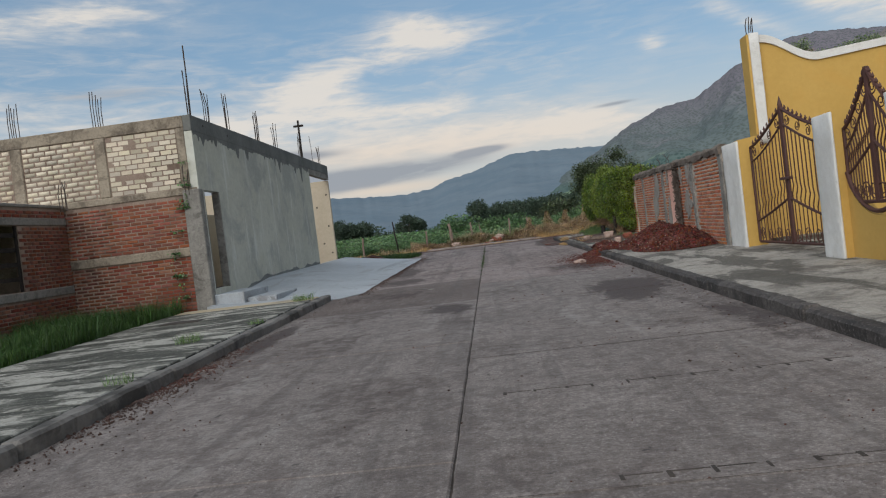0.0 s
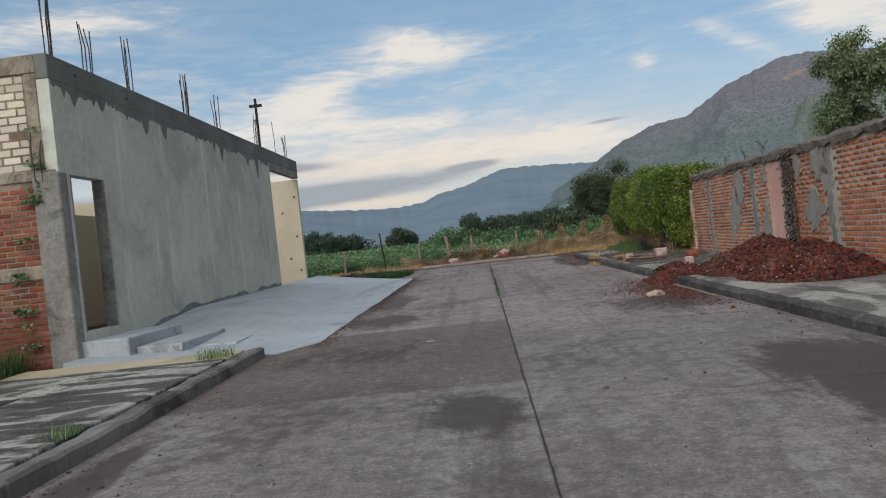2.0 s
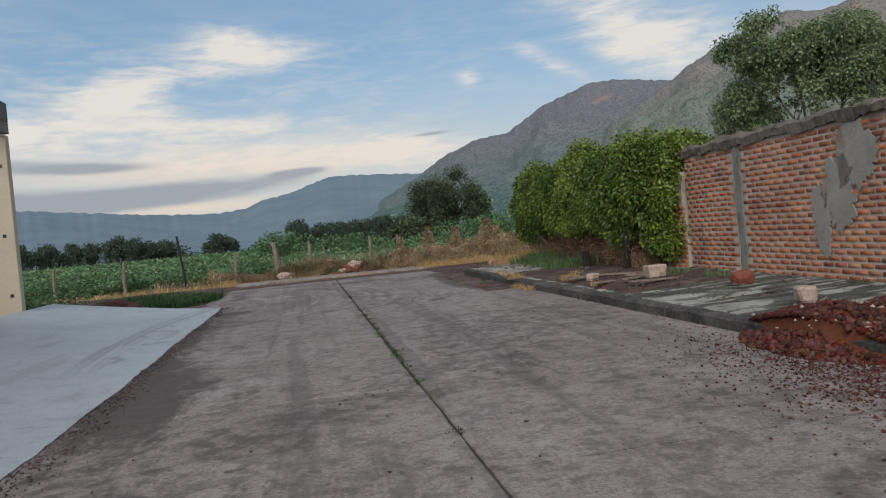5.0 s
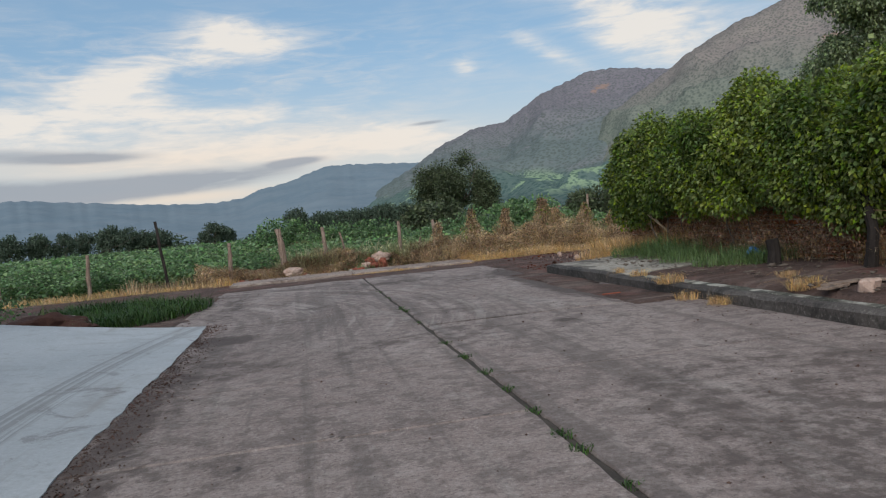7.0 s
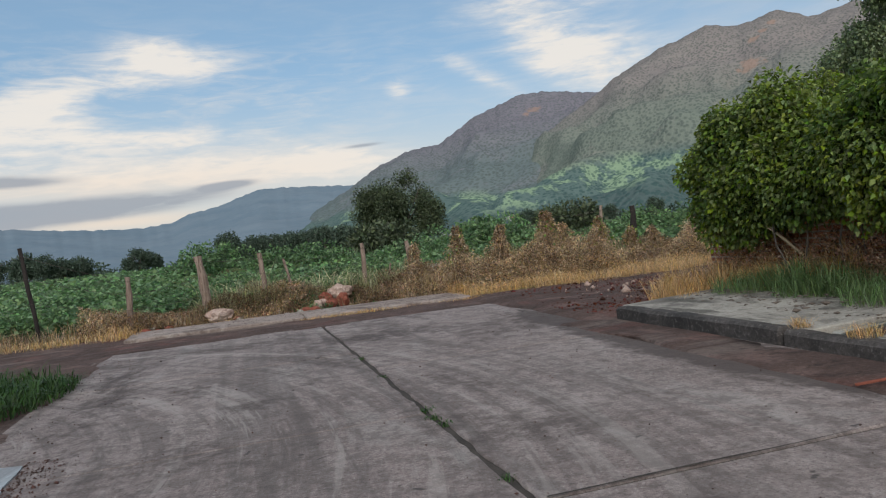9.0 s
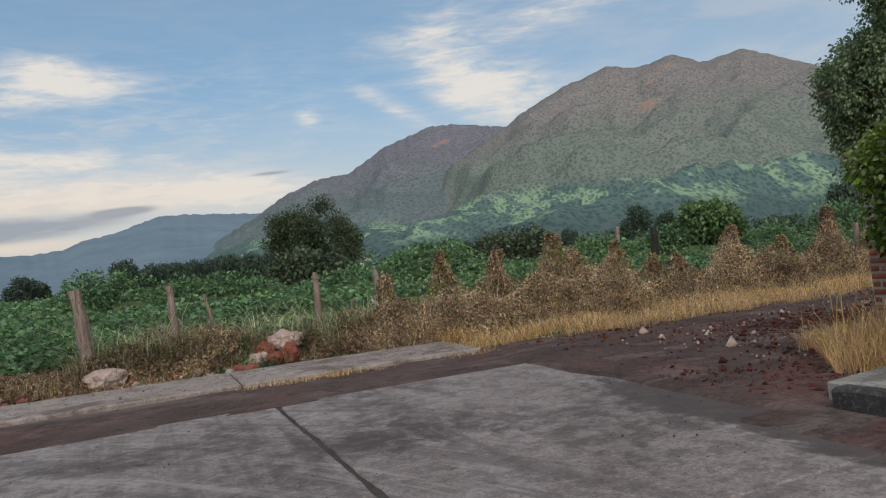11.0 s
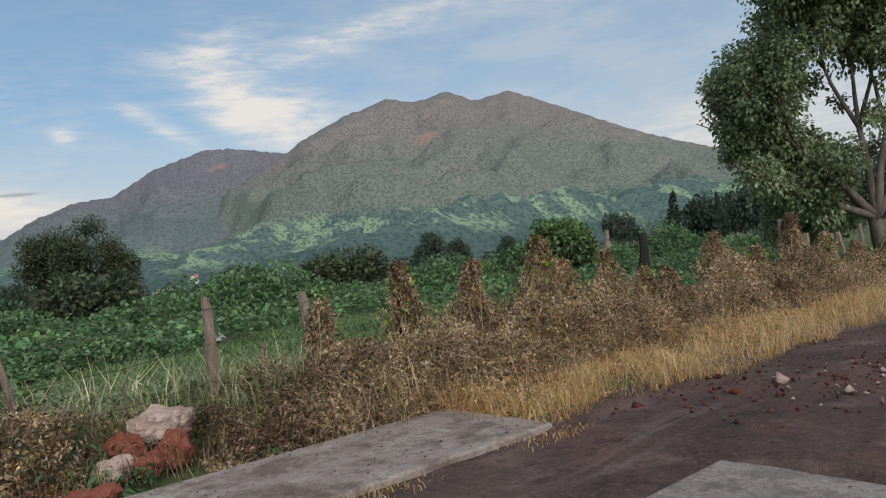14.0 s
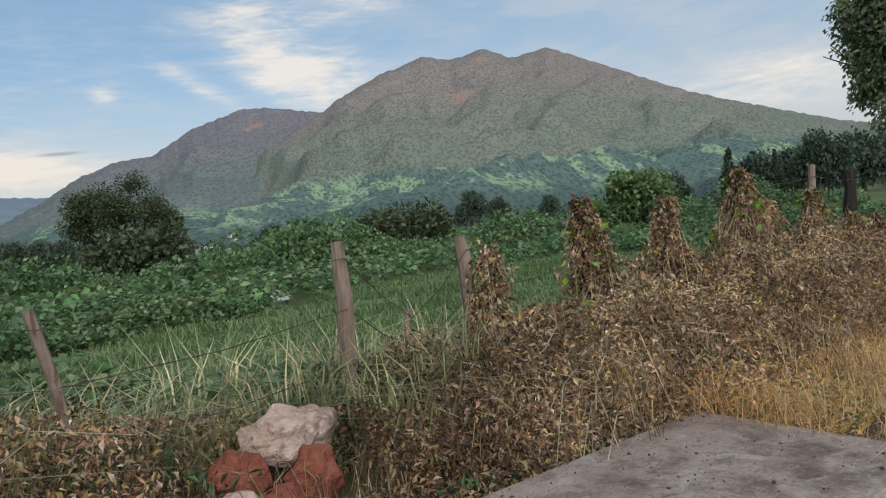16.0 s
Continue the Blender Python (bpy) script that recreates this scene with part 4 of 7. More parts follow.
part("damp_coat", ragged_strip(18.25, 30.18, lambda v: 4.868, drip), DARKBEAM, house, "ragged dark damp streaks below the beam")
part("damp_base", ragged_strip(19.7, 30.18, lambda v: g(v) + 0.50 * min(1, max(0.35, (v - 17) / 6)) - 0.03, wick), DAMP, house, "dark damp patches at the wall's foot")
# dark discs on the wall stand in for shaded conduit openings
for v0, z0 in ((19.0, 5.08), (20.8, 5.05), (18.35, 1.95)):
    bm = bmesh.new()
    tube(bm, ((U - 0.02, v0, z0), (U + 0.012, v0, z0)), 0.05 if z0 < 3 else 0.03, 10)
    part("conduit_hole" if z0 > 3 else "conduit_box", bm, JOINT, house, "dark round disc for the shade in a conduit opening")

south = new("house_wall_side")
south.matrix_world = STREET
tagged(south, "brick house wall with cement-brick upper part and concrete columns", kind="structure")
bm = bmesh.new()
box(bm, -17.0, U - T, 18.225, 18.38, -0.2, HOUSE_TOP - 0.02)
part("mortar_bed", bm, MORTAR_OLD, south)
bm = bmesh.new()
box(bm, -17.0, U - T, 18.19, 18.40, 4.97, HOUSE_TOP, 0.015)
part("ring_beam", bm, OLDCEMENT, south)
bm = bmesh.new()
box(bm, -17.0, U - 0.02, 18.195, 18.40, 3.26, 3.44, 0.02)
part("middle_beam", bm, OLDCEMENT, south)
bm = bmesh.new()
box(bm, -17.0, U - 0.35, 18.185, 18.40, 1.70, 1.93, 0.02)
part("lower_beam", bm, OLDCEMENT, south)
for u0, u1, z0, z1, proud in ((U - 0.42, U - T, 3.44, 4.97, 0.0), (U - 0.42, U + 0.02, -0.2, 3.38, 0.045), (-9.78, -9.50, 3.44, 4.97, 0.0), (-12.05, -11.75, 3.44, 4.97, 0.0), (-14.9, -14.6, 3.44, 4.97, 0)):
    bm = bmesh.new()
    box(bm, u0, u1, 18.19 - proud, 18.41, z0, z1, 0.02)
    part("column", bm, CONCRETE if proud else OLDCEMENT, south)
for a, b, z0, z1 in brick_rows(-10.9, U - 0.44, 0.10, 1.70, 0.30, 0.089, 0.020) + brick_rows(-10.9, U - 0.44, 1.94, 3.26, 0.30, 0.089, 0.020):
    NEAR_PIECES.append((south, "brick", a, b, z0, z1, "y", 18.23, BRICK_OLD, 0.016))
for lo, hi in ((-11.73, -9.80), (-9.48, U - 0.44), (-14.6, -12.07)):
    for a, b, z0, z1 in brick_rows(lo, hi, 3.45, 4.97, 0.31, 0.127, 0.022):
        NEAR_PIECES.append((south, "cement_brick", a, b, z0, z1, "y", 18.23, BLOCK, 0.012))

for name, dims, mat_, label in (("house_wall_back", (-17.2, -17.0, 18.2, 33.9, -0.2, HOUSE_TOP), TAN, "tan rendered inner wall of the roofless house"),
                                ("house_wall_far", (-17.2, U - 0.02, 33.7, 33.9, -0.2, 4.58), TAN, "tan rendered wall with form-tie holes")):
    bm = bmesh.new()
    box(bm, *dims, 0.01)
    far_wall = solid(name, bm, mat_, label, m=STREET, kind="structure")
# slightly raised dark blocks paint the shade inside the tie holes
for u, z in ((-7.9, 3.35), (-7.45, 2.45), (-7.75, 1.65), (-7.4, 3.9), (-7.42, 1.2), (-9.4, 3.2), (-11.2, 2.2), (-12.6, 3.3), (-13.5, 1.8)):
    bm = bmesh.new()
    box(bm, u, u + 0.07, 33.694, 33.72, z, z + 0.07)
    part("tie_hole", bm, JOINT, far_wall, "dark square block for the shade in a form-tie hole")
bm = bmesh.new()
box(bm, -17.0, U - T, 18.4, 33.7, -0.3, 0.62)
solid("house_floor", bm, SOIL, "bare earth floor inside the shell", m=STREET, kind="structure")

# dividing wall inside, seen through the doorway
bm = bmesh.new()
box(bm, -9.6, -9.45, 21.0, 30.0, 0.5, 3.1, 0.01)
solid("house_wall_inner", bm, TAN, "tan inner partition wall of the shell", m=STREET, kind="structure")

steps = thing("door_step", STREET @ Matrix.Translation((-7.2, 18.3, 0)), "two pale concrete steps before an empty doorway", "step")
bm = bmesh.new()
box(bm, 0.0, 0.78, 0.0, 2.05, 0.0, 0.64, 0.015)
part("upper_step", bm, FRESH, steps)
bm = bmesh.new()
box(bm, 0.78, 1.55, 0.2, 2.2, 0.0, 0.46, 0.015)
part("lower_step", bm, FRESH, steps)
bm = bmesh.new()
box(bm, 1.55, 2.25, 0.75, 2.35, 0.0, 0.33, 0.015)
part("bottom_step", bm, FRESH, steps)


def bundle(u, v, z, height, spread, n, lean=0.0, tall=0.0, seed=0, label="bundle of bare steel starter bars on a wall"):
    r = random.Random(seed)
    th = thing("rebar_bundle", STREET @ Matrix.Translation((u, v, z)), label, "rebar", "starter bars on the house walls")
    for k in range(n):
        x, y = (r.uniform(-0.04, 0.04), (k / max(1, n - 1) - 0.5) * spread)
        if abs(u - U) > 0.5:
            x, y = y, x
        h = 1.22 * height * r.uniform(0.82, 1.05)
        if tall and k == n - 1:
            h = tall
        bm = bmesh.new()
        tube(bm, ((x, y, -0.15), (x + r.uniform(-.02, .02), y + lean * h * 0.5, h * 0.55), (x + r.uniform(-.05, .05), y + lean * h + r.uniform(-.04, .04), h)), 0.011 if not (tall and k == n - 1) else 0.018, 5)
        part("bar", bm, REBAR, th)
    return th


for i, (u, v, h, s, n) in enumerate(((U - 0.1, 18.45, 0.95, 0.26, 5), (U - 0.12, 19.7, 0.75, 0.22, 4), (U - 0.1, 21.15, 0.85, 0.24, 4), (U - 0.1, 24.05, 0.85, 0.3, 6), (U - 0.1, 26.05, 0.72, 0.24, 4),
                                     (U - 0.1, 29.35, 0.8, 0.22, 3), (U - 0.1, 31.5, 0.9, 0.05, 1), (U - 0.1, 32.9, 0.75, 0.35, 4), (-9.64, 18.3, 0.72, 0.26, 5), (-11.9, 18.3, 0.72, 0.26, 5), (-12.4, 33.8, 0.8, 0.3, 4))):
    bundle(u, v, HOUSE_TOP, h, s, n, tall=1.85 if i == 0 else 0, seed=i)
bundle(U - 0.25, 18.15, 3.38, 0.5, 0.34, 3, seed=40)
bundle(-10.6, 17.9, 3.36, 0.5, 0.2, 4, seed=41)

cross = thing("cross", STREET @ Matrix.Translation((U - 0.1, 29.8, HOUSE_TOP)), "small dark wooden cross tied on a wall top", "cross")
bm = bmesh.new()
box(bm, -0.035, 0.035, -0.035, 0.035, -0.05, 1.55, 0.006)
part("upright", bm, CHAR, cross)
bm = bmesh.new()
box(bm, -0.2, 0.2, -0.045, 0.045, 1.28, 1.36, 0.006)
part("crossbar", bm, CHAR, cross)

# low brick outhouse beside the lot
LOW = -10.78
low = new("outhouse_wall")
low.matrix_world = STREET
tagged(low, "low brick wall with a dark window and concrete bands", kind="structure")
WIN = (13.6, 16.25, 1.33, 2.86)
bm = bmesh.new()
box(bm, LOW - 0.18, LOW - 0.02, 11, WIN[0], -0.2, 3.30)
box(bm, LOW - 0.18, LOW - 0.02, WIN[1], 18.19, -0.2, 3.30)
box(bm, LOW - 0.18, LOW - 0.02, WIN[0], WIN[1], -0.2, WIN[2])
box(bm, LOW - 0.18, LOW - 0.02, WIN[0], WIN[1], WIN[3], 3.30)
part("mortar_bed", bm, MORTAR_OLD, low)
for z0, z1, top in ((2.87, 3.05, 0), (1.12, 1.32, 0), (3.30, 3.38, 1)):
    bm = bmesh.new()
    box(bm, LOW - 0.2, LOW + 0.012, 11, 18.18, z0, z1, 0.015)
    part("concrete_band", bm, CONCRETE, low)
for a, b, z0, z1 in brick_rows(11, 18.18, 0.1, 1.12, 0.30, 0.089, 0.020) + brick_rows(11, 18.18, 1.33, 2.86, 0.30, 0.089, 0.020, (WIN,)) + brick_rows(11, 18.18, 3.06, 3.30, 0.30, 0.089, 0.020):
    NEAR_PIECES.append((low, "brick", a, b, z0, z1, "x", LOW - 0.02, BRICK_OLD, 0.014))
bm = bmesh.new()
box(bm, -16.9, LOW - 0.2, 11.0, 18.18, 3.2, 3.34)
solid("outhouse_roof", bm, CONCRETE, "flat concrete roof slab of the outhouse", m=STREET, kind="structure")
bm = bmesh.new()
box(bm, -17.0, LOW - 0.18, 10.8, 11.0, -0.2, 3.3)
solid("outhouse_wall_front", bm, MORTAR, "rough mortared end wall of the outhouse", m=STREET, kind="structure")
window = new("window_1")
window.matrix_world = STREET
tagged(window, "unglazed dark window with stacked bricks inside", kind="structure")
bm = bmesh.new()
box(bm, LOW - 0.10, LOW - 0.05, WIN[0], WIN[0] + 0.06, WIN[2], WIN[3])
box(bm, LOW - 0.10, LOW - 0.05, WIN[1] - 0.06, WIN[1], WIN[2], WIN[3])
part("window_frame", bm, CHAR, window)
for k in range(4):
    bm = bmesh.new()
    z = WIN[2] + 0.25 + 0.34 * k
    box(bm, LOW - 0.14, LOW - 0.1, WIN[0] + 0.06, WIN[1] - 0.06, z, z + 0.1)
    part("board", bm, CHAR, window)

# ---- yellow property ----
def street_pos(x, y, z=0.0):
    return Matrix.Translation((x, y, z)) @ pose(0, 0, 0, 0, 0, 1.06)


for y0, y1, top, face in ((16.35, 17.33, 2.72, 5.2), (11.87, 12.5, 2.66, 5.22), (9.6, 10.2, 2.66, 5.22)):
    pillar = thing("gate_pillar", street_pos(face, y0), "yellow gate pillar with white roughcast street face", "pillar", "gate pillars")
    bm = bmesh.new()
    box(bm, 0.0, 0.42, 0.0, y1 - y0, 0.1, top)
    for v in bm.verts:
        if v.co.z > 2 and v.co.x > 0.2:
            v.co.z += 0.05
        if v.co.z > 2 and v.co.y > 0.2:
            v.co.z -= 0.05
    part("pillar_core", bm, YELLOW, pillar)
    bm = bmesh.new()
    box(bm, -0.03, 0.012, -0.012, y1 - y0 + 0.012, 0.1, top - 0.02, 0.012)
    bmesh.ops.subdivide_edges(bm, edges=bm.edges[:], cuts=7, use_grid_fill=True)
    for v in bm.verts:
        if v.co.x < 0:
            v.co.x += 0.016 * noise.noise(v.co * 9)
    part("roughcast_face", bm, WHITE, pillar, "white roughcast face", smooth=True)

tall = new("yellow_wall")
tall.matrix_world = Matrix.Translation((5.86, 17.1, 0))
tagged(tall, "tall yellow painted wall with curved white coping", kind="structure")


def wall_top(x):
    if x < 0.26:
        return 5.12
    k = min(1.0, (x - 0.26) / 1.25)
    return 5.05 - 0.55 * (0.5 - 0.5 * math.cos(math.pi * k)) + 0.085 * max(0, x - 1.55)


bm, cop = bmesh.new(), bmesh.new()
xs = [0.26 + 9.2 * (i / 60) ** 1.4 for i in range(61)]
for a, b in zip(xs, xs[1:]):
    for target, z0a, z0b, z1a, z1b, y0, y1 in ((bm, 0, 0, wall_top(a) - 0.16, wall_top(b) - 0.16, 0.0, 0.25), (cop, wall_top(a) - 0.17, wall_top(b) - 0.17, wall_top(a), wall_top(b), -0.05, 0.3)):
        q = [target.verts.new(c) for c in ((a, y0, z0a), (b, y0, z0b), (b, y0, z1b), (a, y0, z1a), (a, y1, z0a), (b, y1, z0b), (b, y1, z1b), (a, y1, z1a))]
        for f in ((0, 1, 2, 3), (7, 6, 5, 4), (3, 2, 6, 7), (1, 0, 4, 5)):
            target.faces.new([q[i] for i in f])
part("wall_face", bm, YELLOW, tall)
part("coping", cop, WHITE, tall, "white painted curved coping")
bm = bmesh.new()
box(bm, 0.0, 0.26, -0.08, 0.35, 0.0, 5.08, 0.0)
part("pilaster_core", bm, YELLOW, tall)
bm = bmesh.new()
box(bm, 0.05, 0.263, -0.115, -0.082, 2.62, 5.1, 0.0)
bmesh.ops.subdivide_edges(bm, edges=bm.edges[:], cuts=9, use_grid_fill=True)
for v in bm.verts:
    if v.co.y < -0.1:
        v.co.y += 0.02 * noise.noise(v.co * 9)
part("pilaster_face", bm, WHITE, tall, "white roughcast pilaster face", smooth=True)
bundle(5.86 + 0.16 + 0.3, 17.05, 5.1, 0.32, 0.16, 4, seed=60)
bm = bmesh.new()
box(bm, 14.9, 15.1, 0, 17.1, 0, 4.6)
solid("yellow_wall_back", bm, YELLOW, "yellow painted back wall of the yard", kind="structure")
bm = bmesh.new()
box(bm, 5.9, 15, -4, 17.1, -0.1, 0.0, climb=True)
for v in bm.verts:
    v.co.z += 0.3
solid("yard_floor", bm, PAVING, "concrete yard floor behind the gate", kind="structure")

low_wall = new("yellow_low_wall")
low_wall.matrix_world = street_pos(5.57, 0)
tagged(low_wall, "low yellow painted wall below an iron grille", kind="structure")
bm = bmesh.new()
n = 24
for i in range(n):
    a, b = 10.2 + 1.67 * i / n, 10.2 + 1.67 * (i + 1) / n
    za, zb = (1.62 - 0.62 * math.sin(math.pi * (q - 10.2) / 1.67) ** 0.6 for q in (a, b))
    q = [bm.verts.new(c) for c in ((0, a, 0.1), (0, b, 0.1), (0, b, zb), (0, a, za), (0.18, a, 0.1), (0.18, b, 0.1), (0.18, b, zb), (0.18, a, za))]
    for f in ((0, 1, 2, 3), (7, 6, 5, 4), (3, 2, 6, 7)):
        bm.faces.new([q[k] for k in f])
part("wall_face", bm, YELLOW, low_wall)
bm = bmesh.new()
box(bm, 0.05, 0.25, -8, 9.6, 0.1, 2.5)
part("wall_panel", bm, YELLOW, low_wall)


def scroll(bm, centre, r, turns, x=0.0, start=0.0, thick=0.010):
    pts = []
    for i in range(int(14 * turns) + 1):
        a = start + math.tau * i / 14
        k = r * (1 - 0.75 * i / (14 * turns))
        pts.append((x, centre[0] + k * math.cos(a), centre[1] + k * math.sin(a)))
    return tube(bm, pts, thick, 5)


def gate_leaf(parent, y0, y1, bottom, top0, top1, name="gate_leaf"):
    """One leaf of wrought iron from y0 to y1; its top climbs from top0 to top1 in a hollow curve."""
    leaf = part(name, tube(bmesh.new(), ((0, y0, bottom), (0, y0, top0)), 0.028, 6), IRON, parent)

    def top(y, drop=0.0):
        k = (y - y0) / (y1 - y0)
        return top0 + (top1 - top0) * k ** 1.35 - drop

    def add(nm, bm):
        part(nm, bm, IRON, leaf)
    ys = [y0 + (y1 - y0) * i / 12 for i in range(13)]
    for nm, drop, r in (("top_rail", 0.0, 0.032), ("second_rail", 0.30, 0.022)):
        add(nm, tube(bmesh.new(), [(0, y, top(y, drop)) for y in ys], r, 6))
    add("bottom_rail", tube(bmesh.new(), ((0, y0, bottom), (0, y1, bottom)), 0.03, 6))
    add("stile", tube(bmesh.new(), ((0, y1, bottom), (0, y1, top1 + 0.04)), 0.035, 6))
    arch = [(0, y, bottom + 0.45 + 0.42 * ((y - y0) / (y1 - y0)) ** 1.2) for y in ys]
    add("lower_rail", tube(bmesh.new(), arch, 0.024, 6))
    n = 10
    for i in range(1, n):
        y = y0 + (y1 - y0) * i / n
        z = bottom + 0.45 + 0.42 * (i / n) ** 1.2
        bend = 0.055
        add("baluster", tube(bmesh.new(), ((0, y + bend, z), (0, y + bend, z + 0.12), (0, y - bend * 0.6, z + 0.28), (0, y, z + 0.42), (0, y, top(y, 0.30))), 0.012, 5))
        add("short_bar", tube(bmesh.new(), ((0, y, bottom), (0, y, z)), 0.010, 5))
        bm = tube(bmesh.new(), ((0, y, top(y)), (0, y, top(y) + 0.035), (0, y, top(y) + 0.06), (0, y, top(y) + 0.12)), [0.012, 0.012, 0.026, 0.004], 6)
        add("finial", bm)
    for i in range(4):
        y = y0 + (y1 - y0) * (i + 0.5) / 4
        add("scroll", scroll(bmesh.new(), (y, top(y, 0.15)), 0.11, 1.6, start=i))
        add("scroll", scroll(bmesh.new(), (y, bottom + 0.17), 0.14, 1.7, start=math.pi * (i % 2)))
    return leaf


gate = thing("iron_gate", street_pos(5.74, 0), "closed rusty brown wrought-iron double gate between yellow pillars", "gate")
gate_leaf(gate, 16.28, 14.55, 0.50, 2.52, 3.08)
gate_leaf(gate, 12.80, 14.48, 0.50, 2.52, 3.08)
bm = bmesh.new()
box(bm, -0.06, 0.02, 14.3, 14.72, 1.72, 1.78, 0.01)
part("bolt", bm, IRON, gate, "sliding iron bolt")
bm = tube(bmesh.new(), ((0, 14.51, 3.05), (0, 14.51, 3.15), (0, 14.51, 3.32)), [0.03, 0.045, 0.005], 6)
part("spike", bm, IRON, gate)
grille = thing("iron_grille", street_pos(5.60, 0), "rusty brown wrought-iron grille over a low yellow wall", "grille")
for ya, yb in ((11.86, 11.05), (10.22, 11.03)):
    leaf = gate_leaf(grille, ya, yb, 1.20, 2.35, 3.1, "grille_panel")
bm = bmesh.new()
tube(bm, [(-0.02, 10.22 + 1.64 * i / 16, 1.68 - 0.62 * math.sin(math.pi * i / 16) ** 0.6) for i in range(17)], 0.035, 6)
part("curved_rail", bm, IRON, grille)

# ---- brick wall on the right ----
BW = 5.6
ASKEW = STREET @ Matrix.Translation((BW, 20.35, 0)) @ pose(0, 0, 0, 0, 0, -2.5) @ Matrix.Translation((-BW, -20.35, 0))
wall = new("brick_wall")
wall.matrix_world = ASKEW
tagged(wall, "weathered red brick wall with rough concrete coping and patches", kind="structure")
bm = bmesh.new()
box(bm, BW + 0.02, BW + 0.16, 17.35, 30.3, -0.1, 2.42, climb=True)
part("mortar_bed", bm, MORTAR, wall)
bm = bmesh.new()
nseg = 220
prev = None
for i in range(nseg + 1):
    v = 17.35 + (30.3 - 17.35) * i / nseg
    z = g(v) + 2.42
    j = [0.032 * noise.noise(Vector((v * 3, k, 1.5))) + 0.022 * noise.noise(Vector((v * 11, k, 4.5))) for k in range(6)]
    ring = [bm.verts.new(c) for c in ((BW - 0.04 + j[0], v, z - 0.06 + 1.6 * j[1]), (BW - 0.05 + j[2], v, z + 0.07 + j[3]), (BW + 0.05, v, z + 0.14 + 1.5 * j[4]), (BW + 0.2, v, z + 0.12 + j[5]), (BW + 0.21, v, z - 0.04))]
    if prev:
        for k in range(5):
            bm.faces.new((prev[k], prev[(k + 1) % 5], ring[(k + 1) % 5], ring[k]))
    else:
        bm.faces.new(ring)
    prev = ring
bm.faces.new(prev[::-1])
part("coping", bm, COPING, wall, "rough crumbling concrete coping")
DOOR = (22.3, 23.45, 0.0, 2.62)
PATCHES = ((17.35, 17.62), (20.25, 20.45), (24.35, 24.62), (28.3, 28.5))
for k, (v0, v1) in enumerate(PATCHES):
    bm = bmesh.new()
    box(bm, BW - 0.012, BW + 0.1, v0, v1, 0.1, 2.38, climb=True)
    bmesh.ops.subdivide_edges(bm, edges=[e for e in bm.edges if abs(e.verts[0].co.z - e.verts[1].co.z) > 1], cuts=24)
    for v in bm.verts:
        v.co.y += 0.06 * noise.noise(Vector((k, v.co.z * 3, v.co.y)))
    part("column", bm, CONCRETE, wall)


def daub(v, z, rv, rz, seed):
    """A thin irregular smear of cement on the wall."""
    bm = bmesh.new()
    pts = []
    for i in range(90):
        a = math.tau * i / 90
        c = Vector((math.cos(a), math.sin(a), 0))
        k = 1 + 0.55 * noise.noise(c * 1.5 + Vector((0, 0, seed * 5.1))) + 0.35 * noise.noise(c * 4 + Vector((0, 0, seed))) + 0.2 * noise.noise(c * 13 + Vector((0, 0, seed)))
        pts.append((v + rv * k * math.cos(a), z + rz * k * math.sin(a)))
    face = bm.faces.new([bm.verts.new((BW - 0.014, a, b)) for a, b in pts])
    ext = bmesh.ops.extrude_face_region(bm, geom=[face])
    for q in ext["geom"]:
        if isinstance(q, bmesh.types.BMVert):
            q.co.x += 0.025
    part("cement_patch", bm, SMEAR, wall, "grey cement smear")


for k, d in enumerate(((25.6, 2.2, 0.42, 0.42), (25.9, 1.7, 0.36, 0.45), (26.3, 1.35, 0.22, 0.45), (23.75, 1.1, 0.22, 0.6), (23.7, 2.35, 0.12, 0.22), (21.1, 1.45, 0.42, 0.38), (20.75, 2.3, 0.35, 0.28), (20.45, 2.0, 0.25, 0.25), (21.75, 2.35, 0.16, 0.24))):
    daub(*d, seed=k)
for a, b, z0, z1 in brick_rows(17.62, 30.3, 0.12, 2.36, 0.255, 0.089, 0.023, ((*DOOR[:2], -1, 9),) + tuple((v0 + 0.02, v1 - 0.02, -1, 9) for v0, v1 in PATCHES)):
    NEAR_PIECES.append((wall, "brick", a, b, z0 + g((a + b) / 2), z1 + g((a + b) / 2), "x-", BW + 0.02, BRICK, 0.014))
panel = thing("sheet_door", ASKEW @ Matrix.Translation((BW - 0.03, 22.3, g(22.8))), "blocked doorway closed with a pale pink corrugated sheet", "door")
bm = bmesh.new()
prev = None
for i in range(61):
    v = 0.28 + 0.87 * i / 60
    ring = [bm.verts.new((0.03 + 0.016 * math.sin(i * math.tau / 6), v, z)) for z in (0.1, 2.36)]
    if prev:
        bm.faces.new((prev[0], ring[0], ring[1], prev[1]))
    prev = ring
bmesh.ops.solidify(bm, geom=bm.faces[:], thickness=0.004)
part("corrugated_sheet", bm, PINK, panel, smooth=True)
bm = bmesh.new()
box(bm, 0.0, 0.05, -0.12, 0.27, 0.1, 1.1, 0.01)
part("board", bm, PINK, panel)

